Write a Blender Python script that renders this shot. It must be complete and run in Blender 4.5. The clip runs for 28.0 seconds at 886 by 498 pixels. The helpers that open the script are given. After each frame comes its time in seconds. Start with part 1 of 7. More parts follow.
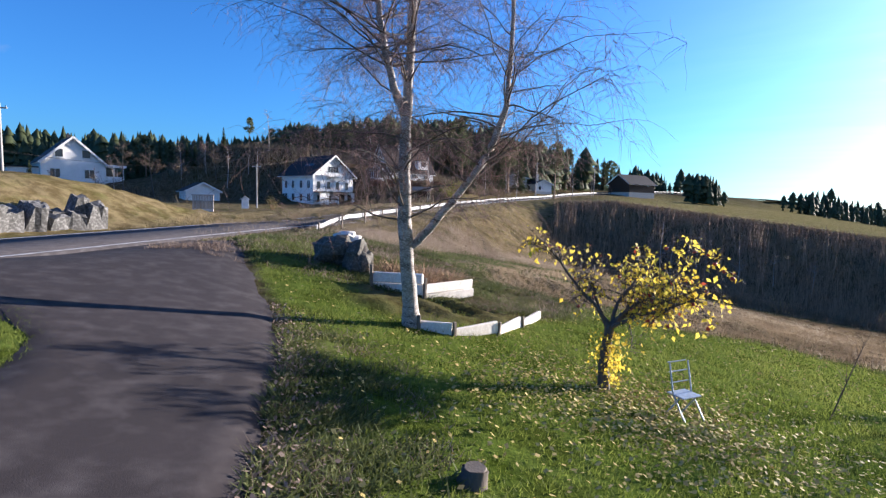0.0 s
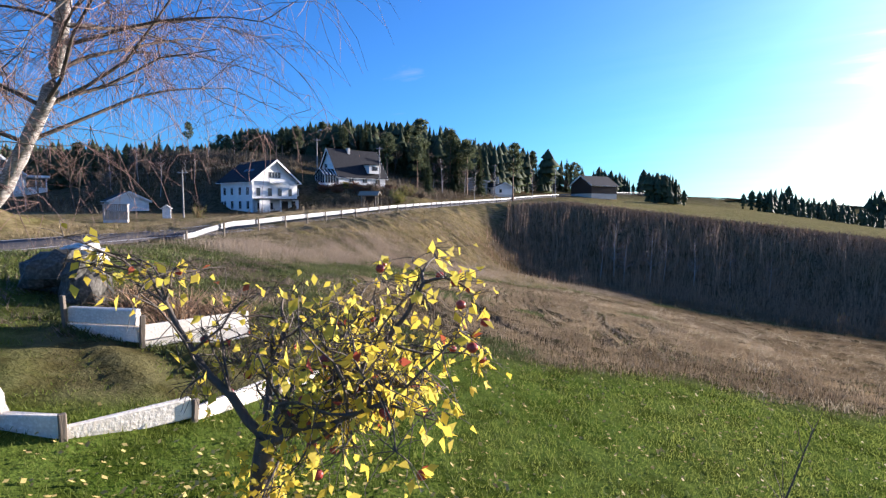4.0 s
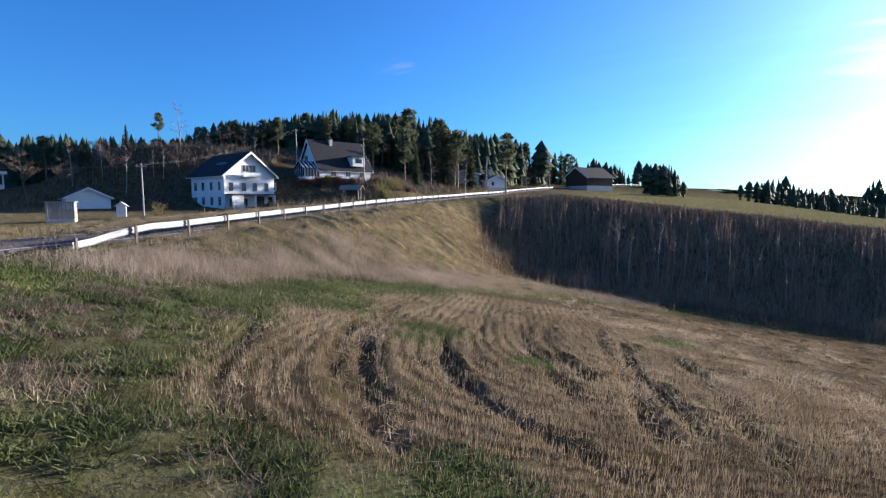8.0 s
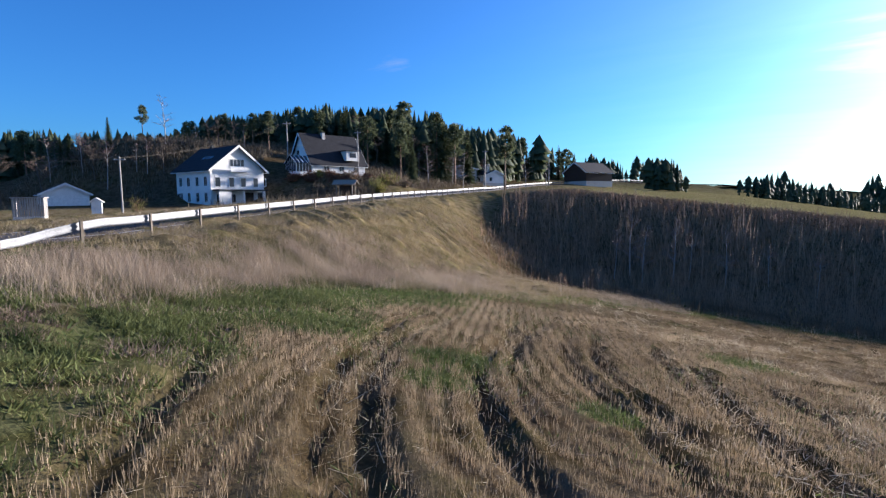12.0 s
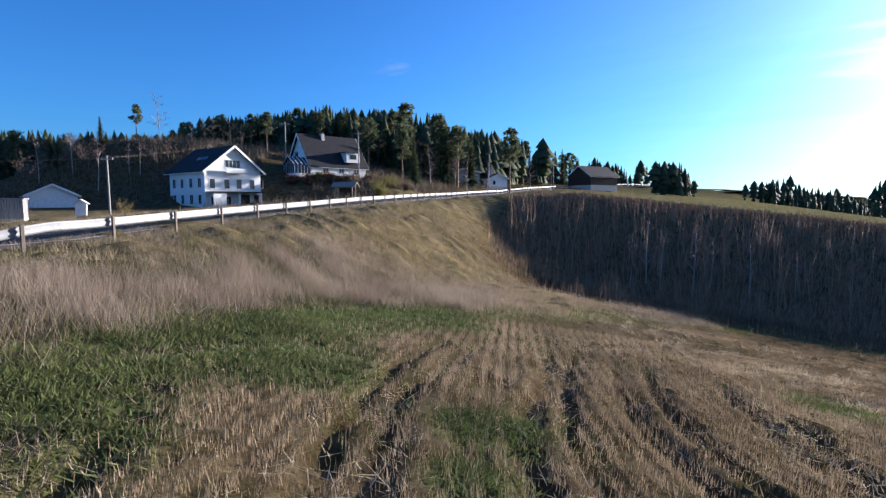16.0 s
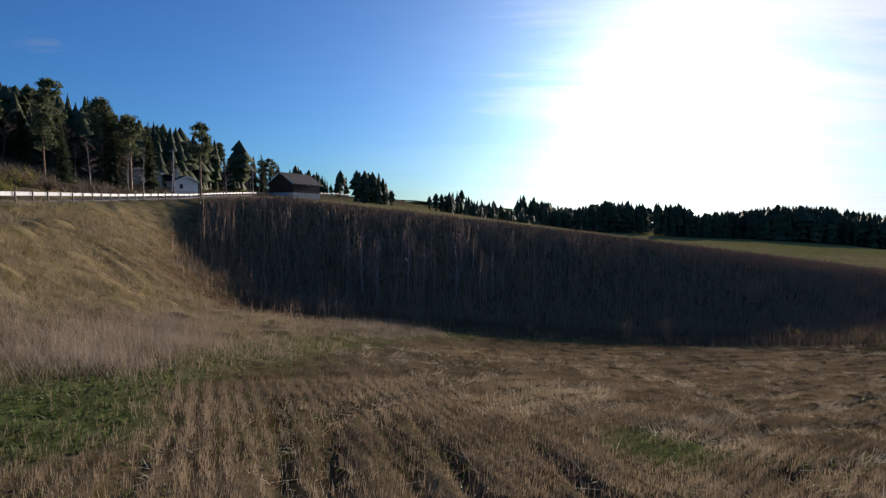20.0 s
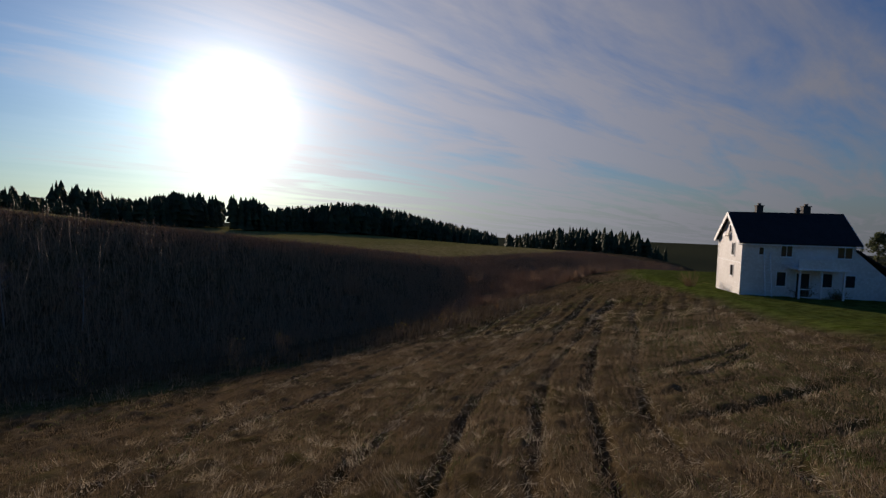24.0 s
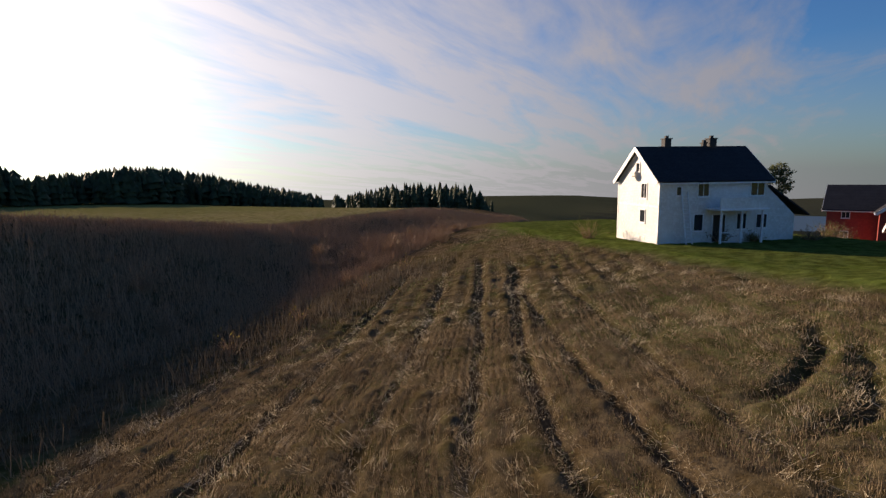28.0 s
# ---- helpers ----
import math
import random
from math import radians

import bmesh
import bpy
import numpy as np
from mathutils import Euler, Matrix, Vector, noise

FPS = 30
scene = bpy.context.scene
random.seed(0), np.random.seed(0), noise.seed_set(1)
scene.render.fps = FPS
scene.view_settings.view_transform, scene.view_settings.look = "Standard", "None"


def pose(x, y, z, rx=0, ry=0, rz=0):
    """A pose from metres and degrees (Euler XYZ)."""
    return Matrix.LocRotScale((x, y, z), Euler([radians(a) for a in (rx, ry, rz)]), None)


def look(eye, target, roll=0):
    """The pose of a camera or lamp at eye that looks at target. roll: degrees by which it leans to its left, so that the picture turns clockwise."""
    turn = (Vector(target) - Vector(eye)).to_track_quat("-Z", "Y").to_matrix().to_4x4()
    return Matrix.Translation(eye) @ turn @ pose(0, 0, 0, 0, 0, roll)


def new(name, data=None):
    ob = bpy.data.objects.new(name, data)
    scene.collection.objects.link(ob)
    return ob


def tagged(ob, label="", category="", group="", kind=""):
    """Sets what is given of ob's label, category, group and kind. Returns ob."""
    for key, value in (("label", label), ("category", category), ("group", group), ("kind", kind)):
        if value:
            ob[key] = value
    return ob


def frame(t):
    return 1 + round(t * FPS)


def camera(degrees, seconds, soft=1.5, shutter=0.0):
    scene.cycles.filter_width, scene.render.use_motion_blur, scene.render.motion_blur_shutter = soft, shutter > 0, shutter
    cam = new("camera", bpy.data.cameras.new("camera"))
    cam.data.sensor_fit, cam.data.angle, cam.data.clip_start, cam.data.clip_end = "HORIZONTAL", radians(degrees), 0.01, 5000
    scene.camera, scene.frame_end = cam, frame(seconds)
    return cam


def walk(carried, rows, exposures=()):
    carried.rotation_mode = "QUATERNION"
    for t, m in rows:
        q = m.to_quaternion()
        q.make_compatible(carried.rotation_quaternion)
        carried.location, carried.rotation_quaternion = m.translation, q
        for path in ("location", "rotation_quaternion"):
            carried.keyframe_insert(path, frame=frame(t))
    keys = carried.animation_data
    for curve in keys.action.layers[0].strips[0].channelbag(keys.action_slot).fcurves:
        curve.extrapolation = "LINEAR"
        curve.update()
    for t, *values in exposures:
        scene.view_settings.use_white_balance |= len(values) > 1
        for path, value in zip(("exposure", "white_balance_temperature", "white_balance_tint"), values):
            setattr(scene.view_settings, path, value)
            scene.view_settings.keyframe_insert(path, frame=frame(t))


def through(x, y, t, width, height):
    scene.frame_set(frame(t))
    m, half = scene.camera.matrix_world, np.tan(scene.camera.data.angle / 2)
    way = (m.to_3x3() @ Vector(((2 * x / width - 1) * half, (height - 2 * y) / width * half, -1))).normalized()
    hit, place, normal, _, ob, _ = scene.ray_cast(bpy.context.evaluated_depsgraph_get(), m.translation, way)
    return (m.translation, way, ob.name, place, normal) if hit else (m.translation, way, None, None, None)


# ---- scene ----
cam = camera(81.0, 28.0, soft=1.35)
PATH = [
    (0, (0.001, -0.000, 2.998), (0.081, 9.956, 2.069), 1.62),
    (0.5, (0.733, 0.950, 2.862), (1.044, 10.902, 1.934), 1.39),
    (1, (1.384, 1.720, 2.773), (1.785, 11.670, 1.849), 1.04),
    (1.5, (2.055, 2.356, 2.712), (2.501, 12.304, 1.801), 0.84),
    (2, (2.628, 2.879, 2.671), (3.122, 12.827, 1.781), 0.76),
    (2.5, (3.111, 3.353, 2.681), (3.646, 13.300, 1.810), 0.67),
    (3, (3.545, 3.814, 2.701), (4.098, 13.763, 1.856), 0.60),
    (3.5, (3.966, 4.317, 2.743), (4.530, 14.267, 1.917), 0.45),
    (4, (4.290, 4.982, 2.761), (4.878, 14.932, 1.953), 0.34),
    (4.5, (4.579, 5.785, 2.792), (5.197, 15.734, 1.991), 0.24),
    (6.5, (5.396, 9.186, 2.863), (6.093, 19.129, 2.051), -0.13),
    (7, (5.505, 10.070, 2.889), (6.220, 20.010, 2.061), -0.13),
    (7.5, (5.562, 10.833, 2.862), (6.276, 20.768, 1.974), -0.19),
    (8, (5.560, 11.468, 2.842), (6.273, 21.400, 1.916), -0.19),
    (8.5, (5.533, 12.041, 2.871), (6.261, 21.972, 1.943), -0.22),
    (9, (5.496, 12.583, 2.906), (6.243, 22.511, 1.968), -0.27),
    (9.5, (5.440, 13.124, 2.862), (6.190, 23.051, 1.922), -0.39),
    (10, (5.368, 13.649, 2.741), (6.125, 23.576, 1.806), -0.37),
    (10.5, (5.280, 14.195, 2.621), (6.059, 24.121, 1.683), -0.35),
    (11, (5.212, 14.723, 2.532), (6.039, 24.643, 1.577), -0.36),
    (11.5, (5.187, 15.175, 2.504), (6.010, 25.094, 1.535), -0.39),
    (12, (5.164, 15.642, 2.524), (5.980, 25.560, 1.544), -0.42),
    (12.5, (5.169, 16.061, 2.523), (5.964, 25.979, 1.527), -0.43),
    (14.5, (4.994, 17.492, 2.430), (5.818, 27.411, 1.460), -0.41),
    (15, (4.965, 17.949, 2.421), (5.785, 27.871, 1.481), -0.27),
    (15.5, (4.954, 18.479, 2.433), (5.769, 28.404, 1.516), -0.21),
    (16, (4.950, 19.056, 2.451), (5.762, 28.982, 1.544), -0.15),
    (16.5, (4.958, 19.656, 2.474), (5.770, 29.582, 1.568), -0.10),
    (17, (5.010, 20.282, 2.461), (5.849, 30.206, 1.567), -0.02),
    (17.5, (5.108, 20.980, 2.435), (6.340, 30.865, 1.556), 0.19),
    (18, (5.259, 21.781, 2.376), (7.115, 31.571, 1.528), 0.33),
    (18.5, (5.477, 22.701, 2.278), (8.004, 32.343, 1.473), 0.15),
    (19, (5.797, 23.689, 2.104), (9.390, 32.989, 1.341), -0.14),
    (19.5, (6.167, 24.733, 1.942), (10.982, 33.467, 1.214), 0.02),
    (20, (6.542, 25.715, 1.832), (12.516, 33.702, 1.118), 0.21),
    (20.5, (7.058, 26.668, 1.770), (13.996, 33.832, 1.028), 0.60),
    (22.5, (10.435, 30.672, 1.647), (19.449, 34.886, 0.658), 2.65),
    (23, (11.520, 31.594, 1.550), (20.917, 34.874, 0.584), 2.42),
    (23.5, (12.834, 32.427, 1.438), (22.486, 34.902, 0.595), 2.15),
    (24, (14.371, 33.217, 1.318), (24.247, 34.625, 0.620), 1.41),
    (24.5, (16.074, 33.968, 1.154), (26.041, 34.252, 0.399), 0.98),
    (25, (17.804, 34.688, 0.963), (27.764, 34.490, 0.087), 0.23),
    (25.5, (19.557, 35.304, 0.779), (29.501, 34.838, -0.164), -0.02),
    (26, (21.397, 35.769, 0.603), (31.273, 34.597, -0.444), -0.08),
    (26.5, (23.238, 36.154, 0.456), (33.013, 34.385, -0.701), -0.21),
    (27, (25.040, 36.477, 0.337), (34.800, 34.691, -0.906), -0.40),
    (27.5, (26.841, 36.701, 0.233), (36.581, 34.888, -1.125), -0.67),
    (28, (28.682, 36.827, 0.180), (38.390, 34.903, -1.253), -0.83),
]
EXPOSURES = [(0.0, 1.75, 6000, 17), (4.0, 1.75, 6000, 17), (8.0, 1.55, 5800, 16), (17.0, 1.5, 5800, 16), (20.0, 0.7, 6400, 17), (22.5, -0.2, 6800, 20), (24.0, -0.18, 7000, 20), (26.0, 0.38, 7500, 21), (28.0, 0.85, 7800, 21)]
walk(cam, [(t, look(eye, target, roll)) for t, eye, target, roll in PATH], EXPOSURES)

# ---- sky and sun ----
SUN_AZ, SUN_EL = radians(60.0), radians(9.6)  # clockwise from +y, above the horizon
SUN_DIR = Vector((math.sin(SUN_AZ) * math.cos(SUN_EL), math.cos(SUN_AZ) * math.cos(SUN_EL), math.sin(SUN_EL)))
scene.view_settings.exposure = 0.0


class Nodes:
    """A short way to write node trees."""

    def __init__(self, tree):
        self.t = tree
        tree.nodes.clear()

    def __call__(self, kind, ins=None, **props):
        n = self.t.nodes.new(kind)
        for k, v in props.items():
            if k == "operation":
                n.operation = v
            elif k == "blend_type":
                n.blend_type = v
            elif k == "data_type":
                n.data_type = v
            elif k == "sky_type":
                n.sky_type = v
            elif k == "attribute_name":
                n.attribute_name = v
            elif k == "feature":
                n.feature = v
            elif k == "wave_type":
                n.wave_type = v
            elif k == "bands_direction":
                n.bands_direction = v
        for k, v in (ins or {}).items():
            s = n.inputs[k]
            if isinstance(v, bpy.types.NodeSocket):
                self.t.links.new(v, s)
            else:
                s.default_value = v
        return n

    def math(self, op, a, b=0.0, c=0.0):
        return self("ShaderNodeMath", {0: a, 1: b, 2: c}, operation=op).outputs[0]

    def mix(self, f, a, b, blend="MIX"):
        n = self("ShaderNodeMix", data_type="RGBA", blend_type=blend)
        for sock, v in ((n.inputs[0], f), (n.inputs[6], a), (n.inputs[7], b)):
            if isinstance(v, bpy.types.NodeSocket):
                self.t.links.new(v, sock)
            elif isinstance(v, (tuple, list)):
                sock.default_value = (*v[:3], 1)
            else:
                sock.default_value = v
        return n.outputs[2]

    def ramp(self, f, stops):
        n = self("ShaderNodeValToRGB", {0: f})
        el = n.color_ramp.elements
        while len(el) < len(stops):
            el.new(0.5)
        for e, (p, c) in zip(el, stops):
            e.position, e.color = p, (c, c, c, 1) if isinstance(c, (int, float)) else (*c, 1)
        return n.outputs[0]

    def noise(self, vec, scale, detail=4.0, rough=0.55, distort=0.0):
        return self("ShaderNodeTexNoise", {"Vector": vec, "Scale": scale, "Detail": detail, "Roughness": rough, "Distortion": distort}).outputs[0]


def make_world():
    w = bpy.data.worlds.new("sky")
    scene.world = w
    w.use_nodes = True
    n = Nodes(w.node_tree)
    vec = n("ShaderNodeTexCoord").outputs["Generated"]
    sky = n("ShaderNodeTexSky", {}, sky_type="NISHITA")
    sky.sun_disc = False
    sky.sun_elevation, sky.sun_rotation = SUN_EL, SUN_AZ
    sky.air_density, sky.dust_density, sky.ozone_density = 1.0, 0.6, 2.5
    # haze round the sun
    dot = n("ShaderNodeVectorMath", {0: vec, 1: SUN_DIR}, operation="DOT_PRODUCT").outputs["Value"]
    dot = n.math("MAXIMUM", dot, 0.0)
    halo = 0.0
    for power, strength in ((3.5, 0.5), (10.0, 1.6), (30.0, 4.5), (100.0, 8.0), (400.0, 20.0)):
        halo = n.math("ADD", halo, n.math("MULTIPLY", n.math("POWER", dot, power), strength))
    # high streaky cloud: the direction laid on a plane overhead, drawn out along one way
    xyz = n("ShaderNodeSeparateXYZ", {0: vec})
    up = n.math("ADD", n.math("MAXIMUM", n.math("ADD", xyz.outputs[2], 0.05), 0.0), 0.05)
    px, py = n.math("DIVIDE", xyz.outputs[0], up), n.math("DIVIDE", xyz.outputs[1], up)
    flat = n("ShaderNodeCombineXYZ", {0: px, 1: py, 2: 0.0}).outputs[0]
    along = n("ShaderNodeMapping", {"Vector": flat, "Rotation": (0, 0, radians(38))}).outputs[0]
    turned = n("ShaderNodeMapping", {"Vector": along, "Scale": (0.17, 0.60, 1.0)}).outputs[0]
    streak = n.noise(turned, 2.3, 7.0, 0.6, 0.9)
    fine = n.noise(n("ShaderNodeMapping", {"Vector": along, "Scale": (0.6, 1.9, 1.0)}).outputs[0], 2.4, 5.0, 0.6, 0.4)
    cloud = n.math("ADD", streak, n.math("MULTIPLY", n.math("SUBTRACT", fine, 0.5), 0.35))
    # the veil thickens towards the south-east, and is gone in the north
    side = n("ShaderNodeVectorMath", {0: vec, 1: (0.999, -0.035, 0.0)}, operation="DOT_PRODUCT").outputs["Value"]
    veil = n("ShaderNodeMapRange", {0: side, 1: 0.50, 2: 0.92, 3: -0.30, 4: 0.22}).outputs[0]
    cover = n("ShaderNodeMapRange", {0: n.math("ADD", cloud, veil), 1: 0.38, 2: 0.76, 3: 0.0, 4: 0.86}).outputs[0]
    haze = n("ShaderNodeMapRange", {0: xyz.outputs[2], 1: -0.04, 2: 0.20, 3: 0.75, 4: 0.0}).outputs[0]
    haze = n.math("MULTIPLY", haze, n("ShaderNodeMapRange", {0: side, 1: 0.35, 2: 0.80, 3: 0.0, 4: 1.0}).outputs[0])
    cover = n.math("MAXIMUM", cover, haze)
    lit = n.math("ADD", 3.4, n.math("MULTIPLY", n.math("POWER", dot, 3.0), 6.0))
    cloud_col = n("ShaderNodeVectorMath", {0: (0.86, 0.95, 1.12), "Scale": lit}, operation="SCALE").outputs[0]
    col = n.mix(cover, n("ShaderNodeVectorMath", {0: sky.outputs[0], 1: (0.40, 0.95, 1.64)}, operation="MULTIPLY").outputs[0], cloud_col)
    halo = n.math("MULTIPLY", halo, n.math("ADD", 0.55, n.math("MULTIPLY", cloud, 0.9)))
    glow = n("ShaderNodeVectorMath", {0: (1.0, 0.97, 0.90), "Scale": halo}, operation="SCALE").outputs[0]
    col = n("ShaderNodeVectorMath", {0: col, 1: glow}, operation="ADD").outputs[0]
    bg = n("ShaderNodeBackground", {"Color": col, "Strength": 0.052})
    n("ShaderNodeOutputWorld", {0: bg.outputs[0]})


make_world()
sun_data = bpy.data.lights.new("sun", "SUN")
sun_data.energy, sun_data.angle, sun_data.color = 5.0, radians(0.6), (1.0, 0.89, 0.74)
sun = new("sun", sun_data)
sun.matrix_world = look(SUN_DIR * 300, (0, 0, 0))


# ---- materials ----
def material(name, base, dark=None, light=None, scale=6.0, rough=0.8, bump=0.0, bump_scale=40.0, metal=0.0, random=0.0, boards=0.0, stretch=(1, 1, 1), island=0.0, spec=0.3):
    """A surface with coarse stains and fine grain, and fine relief. boards: width of wall boards in metres."""
    m = bpy.data.materials.new(name)
    m.use_nodes = True
    n = Nodes(m.node_tree)
    pos = n("ShaderNodeTexCoord").outputs["Object"]
    pos = n("ShaderNodeMapping", {"Vector": pos, "Scale": stretch}).outputs[0]
    big = n.noise(pos, scale, 5.0)
    small = n.noise(pos, scale * 9.0, 3.0)
    dark = dark or tuple(c * 0.7 for c in base)
    light = light or tuple(min(1.0, c * 1.18) for c in base)
    col = n.mix(n.ramp(big, [(0.3, 0.0), (0.7, 1.0)]), dark, base)
    col = n.mix(n.ramp(small, [(0.45, 0.0), (0.75, 1.0)]), col, light)
    if random:
        r = n("ShaderNodeObjectInfo").outputs["Random"]
        col = n.mix(random, col, n.mix(r, tuple(c * 0.55 for c in base), tuple(min(1, c * 1.5) for c in base)))
    if island:
        r = n("ShaderNodeNewGeometry").outputs["Random Per Island"]
        col = n.mix(island, col, n.mix(r, dark, light))
    h = n.noise(pos, bump_scale, 3.0)
    if boards:
        wave = n("ShaderNodeTexWave", {"Vector": pos, "Scale": 0.314 / boards, "Distortion": 0.0}, wave_type="BANDS", bands_direction="Z").outputs[1]
        h = n.math("ADD", n.math("MULTIPLY", wave, 0.6), n.math("MULTIPLY", h, 0.15))
    shader = n("ShaderNodeBsdfPrincipled", {"Base Color": col, "Roughness": rough, "Metallic": metal, "Specular IOR Level": spec})
    if bump:
        b = n("ShaderNodeBump", {"Height": h, "Strength": bump, "Distance": 0.02})
        n.t.links.new(b.outputs[0], shader.inputs["Normal"])
    n("ShaderNodeOutputMaterial", {0: shader.outputs[0]})
    return m


def ground_material():
    """Colours by the kind of ground (stored on the sheet), with clods, tufts and grain over them."""
    m = bpy.data.materials.new("ground")
    m.use_nodes = True
    n = Nodes(m.node_tree)
    pos = n("ShaderNodeTexCoord").outputs["Object"]
    base = n("ShaderNodeAttribute", attribute_name="kind_colour").outputs["Color"]
    big, mid, small = n.noise(pos, 0.12, 5.0), n.noise(pos, 1.3, 5.0, 0.65), n.noise(pos, 14.0, 4.0, 0.7)
    col = n.mix(n.ramp(big, [(0.35, 0.0), (0.65, 0.55)]), base, n.mix(1.0, base, (0.80, 0.84, 0.62), "MULTIPLY"))
    col = n.mix(n.ramp(mid, [(0.40, 0.95), (0.58, 0.0)]), col, n.mix(1.0, col, (0.55, 0.52, 0.46), "MULTIPLY"))
    col = n.mix(n.ramp(small, [(0.5, 0.0), (0.75, 0.7)]), col, n.mix(1.0, col, (1.75, 1.65, 1.45), "MULTIPLY"))
    tufts = n.noise(pos, 0.55, 4.0, 0.7)
    col = n.mix(n.ramp(tufts, [(0.48, 0.0), (0.66, 0.8)]), col, n.mix(1.0, col, (0.62, 0.74, 0.50), "MULTIPLY"))
    h = n.math("ADD", n.math("MULTIPLY", mid, 0.9), n.math("MULTIPLY", small, 0.35))
    b = n("ShaderNodeBump", {"Height": h, "Strength": 0.75, "Distance": 0.12})
    s = n("ShaderNodeBsdfPrincipled", {"Base Color": col, "Roughness": 1.0, "Diffuse Roughness": 0.3, "Specular IOR Level": 0.0, "Normal": b.outputs[0]})
    n("ShaderNodeOutputMaterial", {0: s.outputs[0]})
    return m


def leaf_material(name, a, b, rough=0.7, island=True, through=0.35):
    """Thin leaves and blades: light comes through them, and each one has its own tone."""
    m = bpy.data.materials.new(name)
    m.use_nodes = True
    n = Nodes(m.node_tree)
    r = n("ShaderNodeNewGeometry").outputs["Random Per Island"] if island else n("ShaderNodeObjectInfo").outputs["Random"]
    pos = n("ShaderNodeTexCoord").outputs["Object"]
    patch = n.noise(pos, 0.35, 3.0)
    f = n.math("ADD", n.math("MULTIPLY", r, 0.5), n.math("MULTIPLY", n.ramp(patch, [(0.35, 0.0), (0.65, 1.0)]), 0.5))
    col = n.mix(f, a, b)
    d = n("ShaderNodeBsdfPrincipled", {"Base Color": col, "Roughness": rough, "Specular IOR Level": 0.15})
    t = n("ShaderNodeBsdfTranslucent", {"Color": col})
    x = n("ShaderNodeMixShader", {0: through, 1: d.outputs[0], 2: t.outputs[0]})
    n("ShaderNodeOutputMaterial", {0: x.outputs[0]})
    return m


def glass_material():
    m = bpy.data.materials.new("window_glass")
    m.use_nodes = True
    n = Nodes(m.node_tree)
    s = n("ShaderNodeBsdfPrincipled", {"Base Color": (0.025, 0.03, 0.038, 1), "Roughness": 0.06, "Specular IOR Level": 0.6})
    n("ShaderNodeOutputMaterial", {0: s.outputs[0]})
    return m


M_GROUND = ground_material()
M_ASPHALT = material("asphalt", (0.058, 0.052, 0.055), dark=(0.038, 0.034, 0.036), scale=0.35, rough=0.95, bump=0.7, bump_scale=50, light=(0.095, 0.088, 0.092), spec=0.3)
# darker than M_ASPHALT: part of the near driveway's shade is in this colour
M_DRIVE = material("worn_driveway_asphalt", (0.034, 0.028, 0.029), dark=(0.022, 0.018, 0.018), light=(0.06, 0.052, 0.052), scale=0.3, rough=0.9, bump=0.3, bump_scale=110, spec=0.2)
M_LINE = material("road_paint", (0.62, 0.62, 0.6), dark=(0.3, 0.3, 0.3), scale=3.0)
M_GALV = material("galvanised_steel", (0.185, 0.19, 0.20), dark=(0.11, 0.115, 0.12), scale=2.0, rough=0.55, metal=0.35, bump=0.1)
M_POST = material("weathered_post", (0.16, 0.13, 0.10), scale=5.0, stretch=(1, 1, 0.15), bump=0.4)
M_WHITE = material("white_boards", (0.80, 0.79, 0.76), dark=(0.66, 0.65, 0.62), light=(0.84, 0.83, 0.81), scale=0.7, rough=0.6, bump=0.35, boards=0.14)
M_TRIM = material("white_trim", (0.80, 0.80, 0.78), scale=2.0, rough=0.5)
M_OLDWHITE = material("worn_white_boards", (0.74, 0.72, 0.68), dark=(0.60, 0.57, 0.52), light=(0.78, 0.77, 0.74), scale=0.5, rough=0.7, bump=0.35, boards=0.13)
M_GREYWALL = material("grey_render", (0.42, 0.43, 0.45), scale=0.8, bump=0.2)
M_ROOF = material("dark_roof_tiles", (0.022, 0.023, 0.028), dark=(0.012, 0.012, 0.015), light=(0.04, 0.04, 0.045), scale=1.2, rough=0.75, bump=0.5, boards=0.34, spec=0.2)
M_CHIM = material("dark_chimney", (0.05, 0.048, 0.048), scale=3.0, bump=0.4)
M_CHIMW = material("pale_chimney", (0.55, 0.53, 0.5), scale=3.0, bump=0.4)
M_RED = material("red_boards", (0.30, 0.045, 0.032), dark=(0.20, 0.03, 0.024), light=(0.36, 0.06, 0.04), scale=0.8, rough=0.75, bump=0.4, boards=0.16)
M_DARKWOOD = material("dark_stained_wood", (0.05, 0.036, 0.028), scale=2.0, bump=0.4)
M_WOOD = material("weathered_wood", (0.30, 0.25, 0.19), dark=(0.18, 0.15, 0.12), scale=3.0, stretch=(1, 1, 0.2), bump=0.4, random=0.2)
M_GREYWOOD = material("grey_slats", (0.34, 0.32, 0.30), dark=(0.2, 0.19, 0.18), scale=3.0, stretch=(1, 1, 0.2), bump=0.4, random=0.25)
M_GLASS = glass_material()
M_CONCRETE = material("pale_concrete", (0.60, 0.58, 0.53), dark=(0.36, 0.33, 0.29), light=(0.70, 0.68, 0.64), scale=2.2, bump=0.5, bump_scale=25, random=0.1)
M_SLAB = material("white_bed_slabs", (0.84, 0.77, 0.66), dark=(0.56, 0.49, 0.40), light=(0.88, 0.83, 0.74), scale=2.6, bump=0.5, bump_scale=25, random=0.08)
M_DARKROCK = material("dark_rock", (0.085, 0.075, 0.062), dark=(0.03, 0.03, 0.024), light=(0.15, 0.14, 0.12), scale=1.6, bump=0.9, bump_scale=9)
M_ROCK = material("grey_rock", (0.105, 0.102, 0.10), dark=(0.05, 0.05, 0.045), light=(0.26, 0.255, 0.25), scale=0.9, bump=0.9, bump_scale=7, random=0.15)
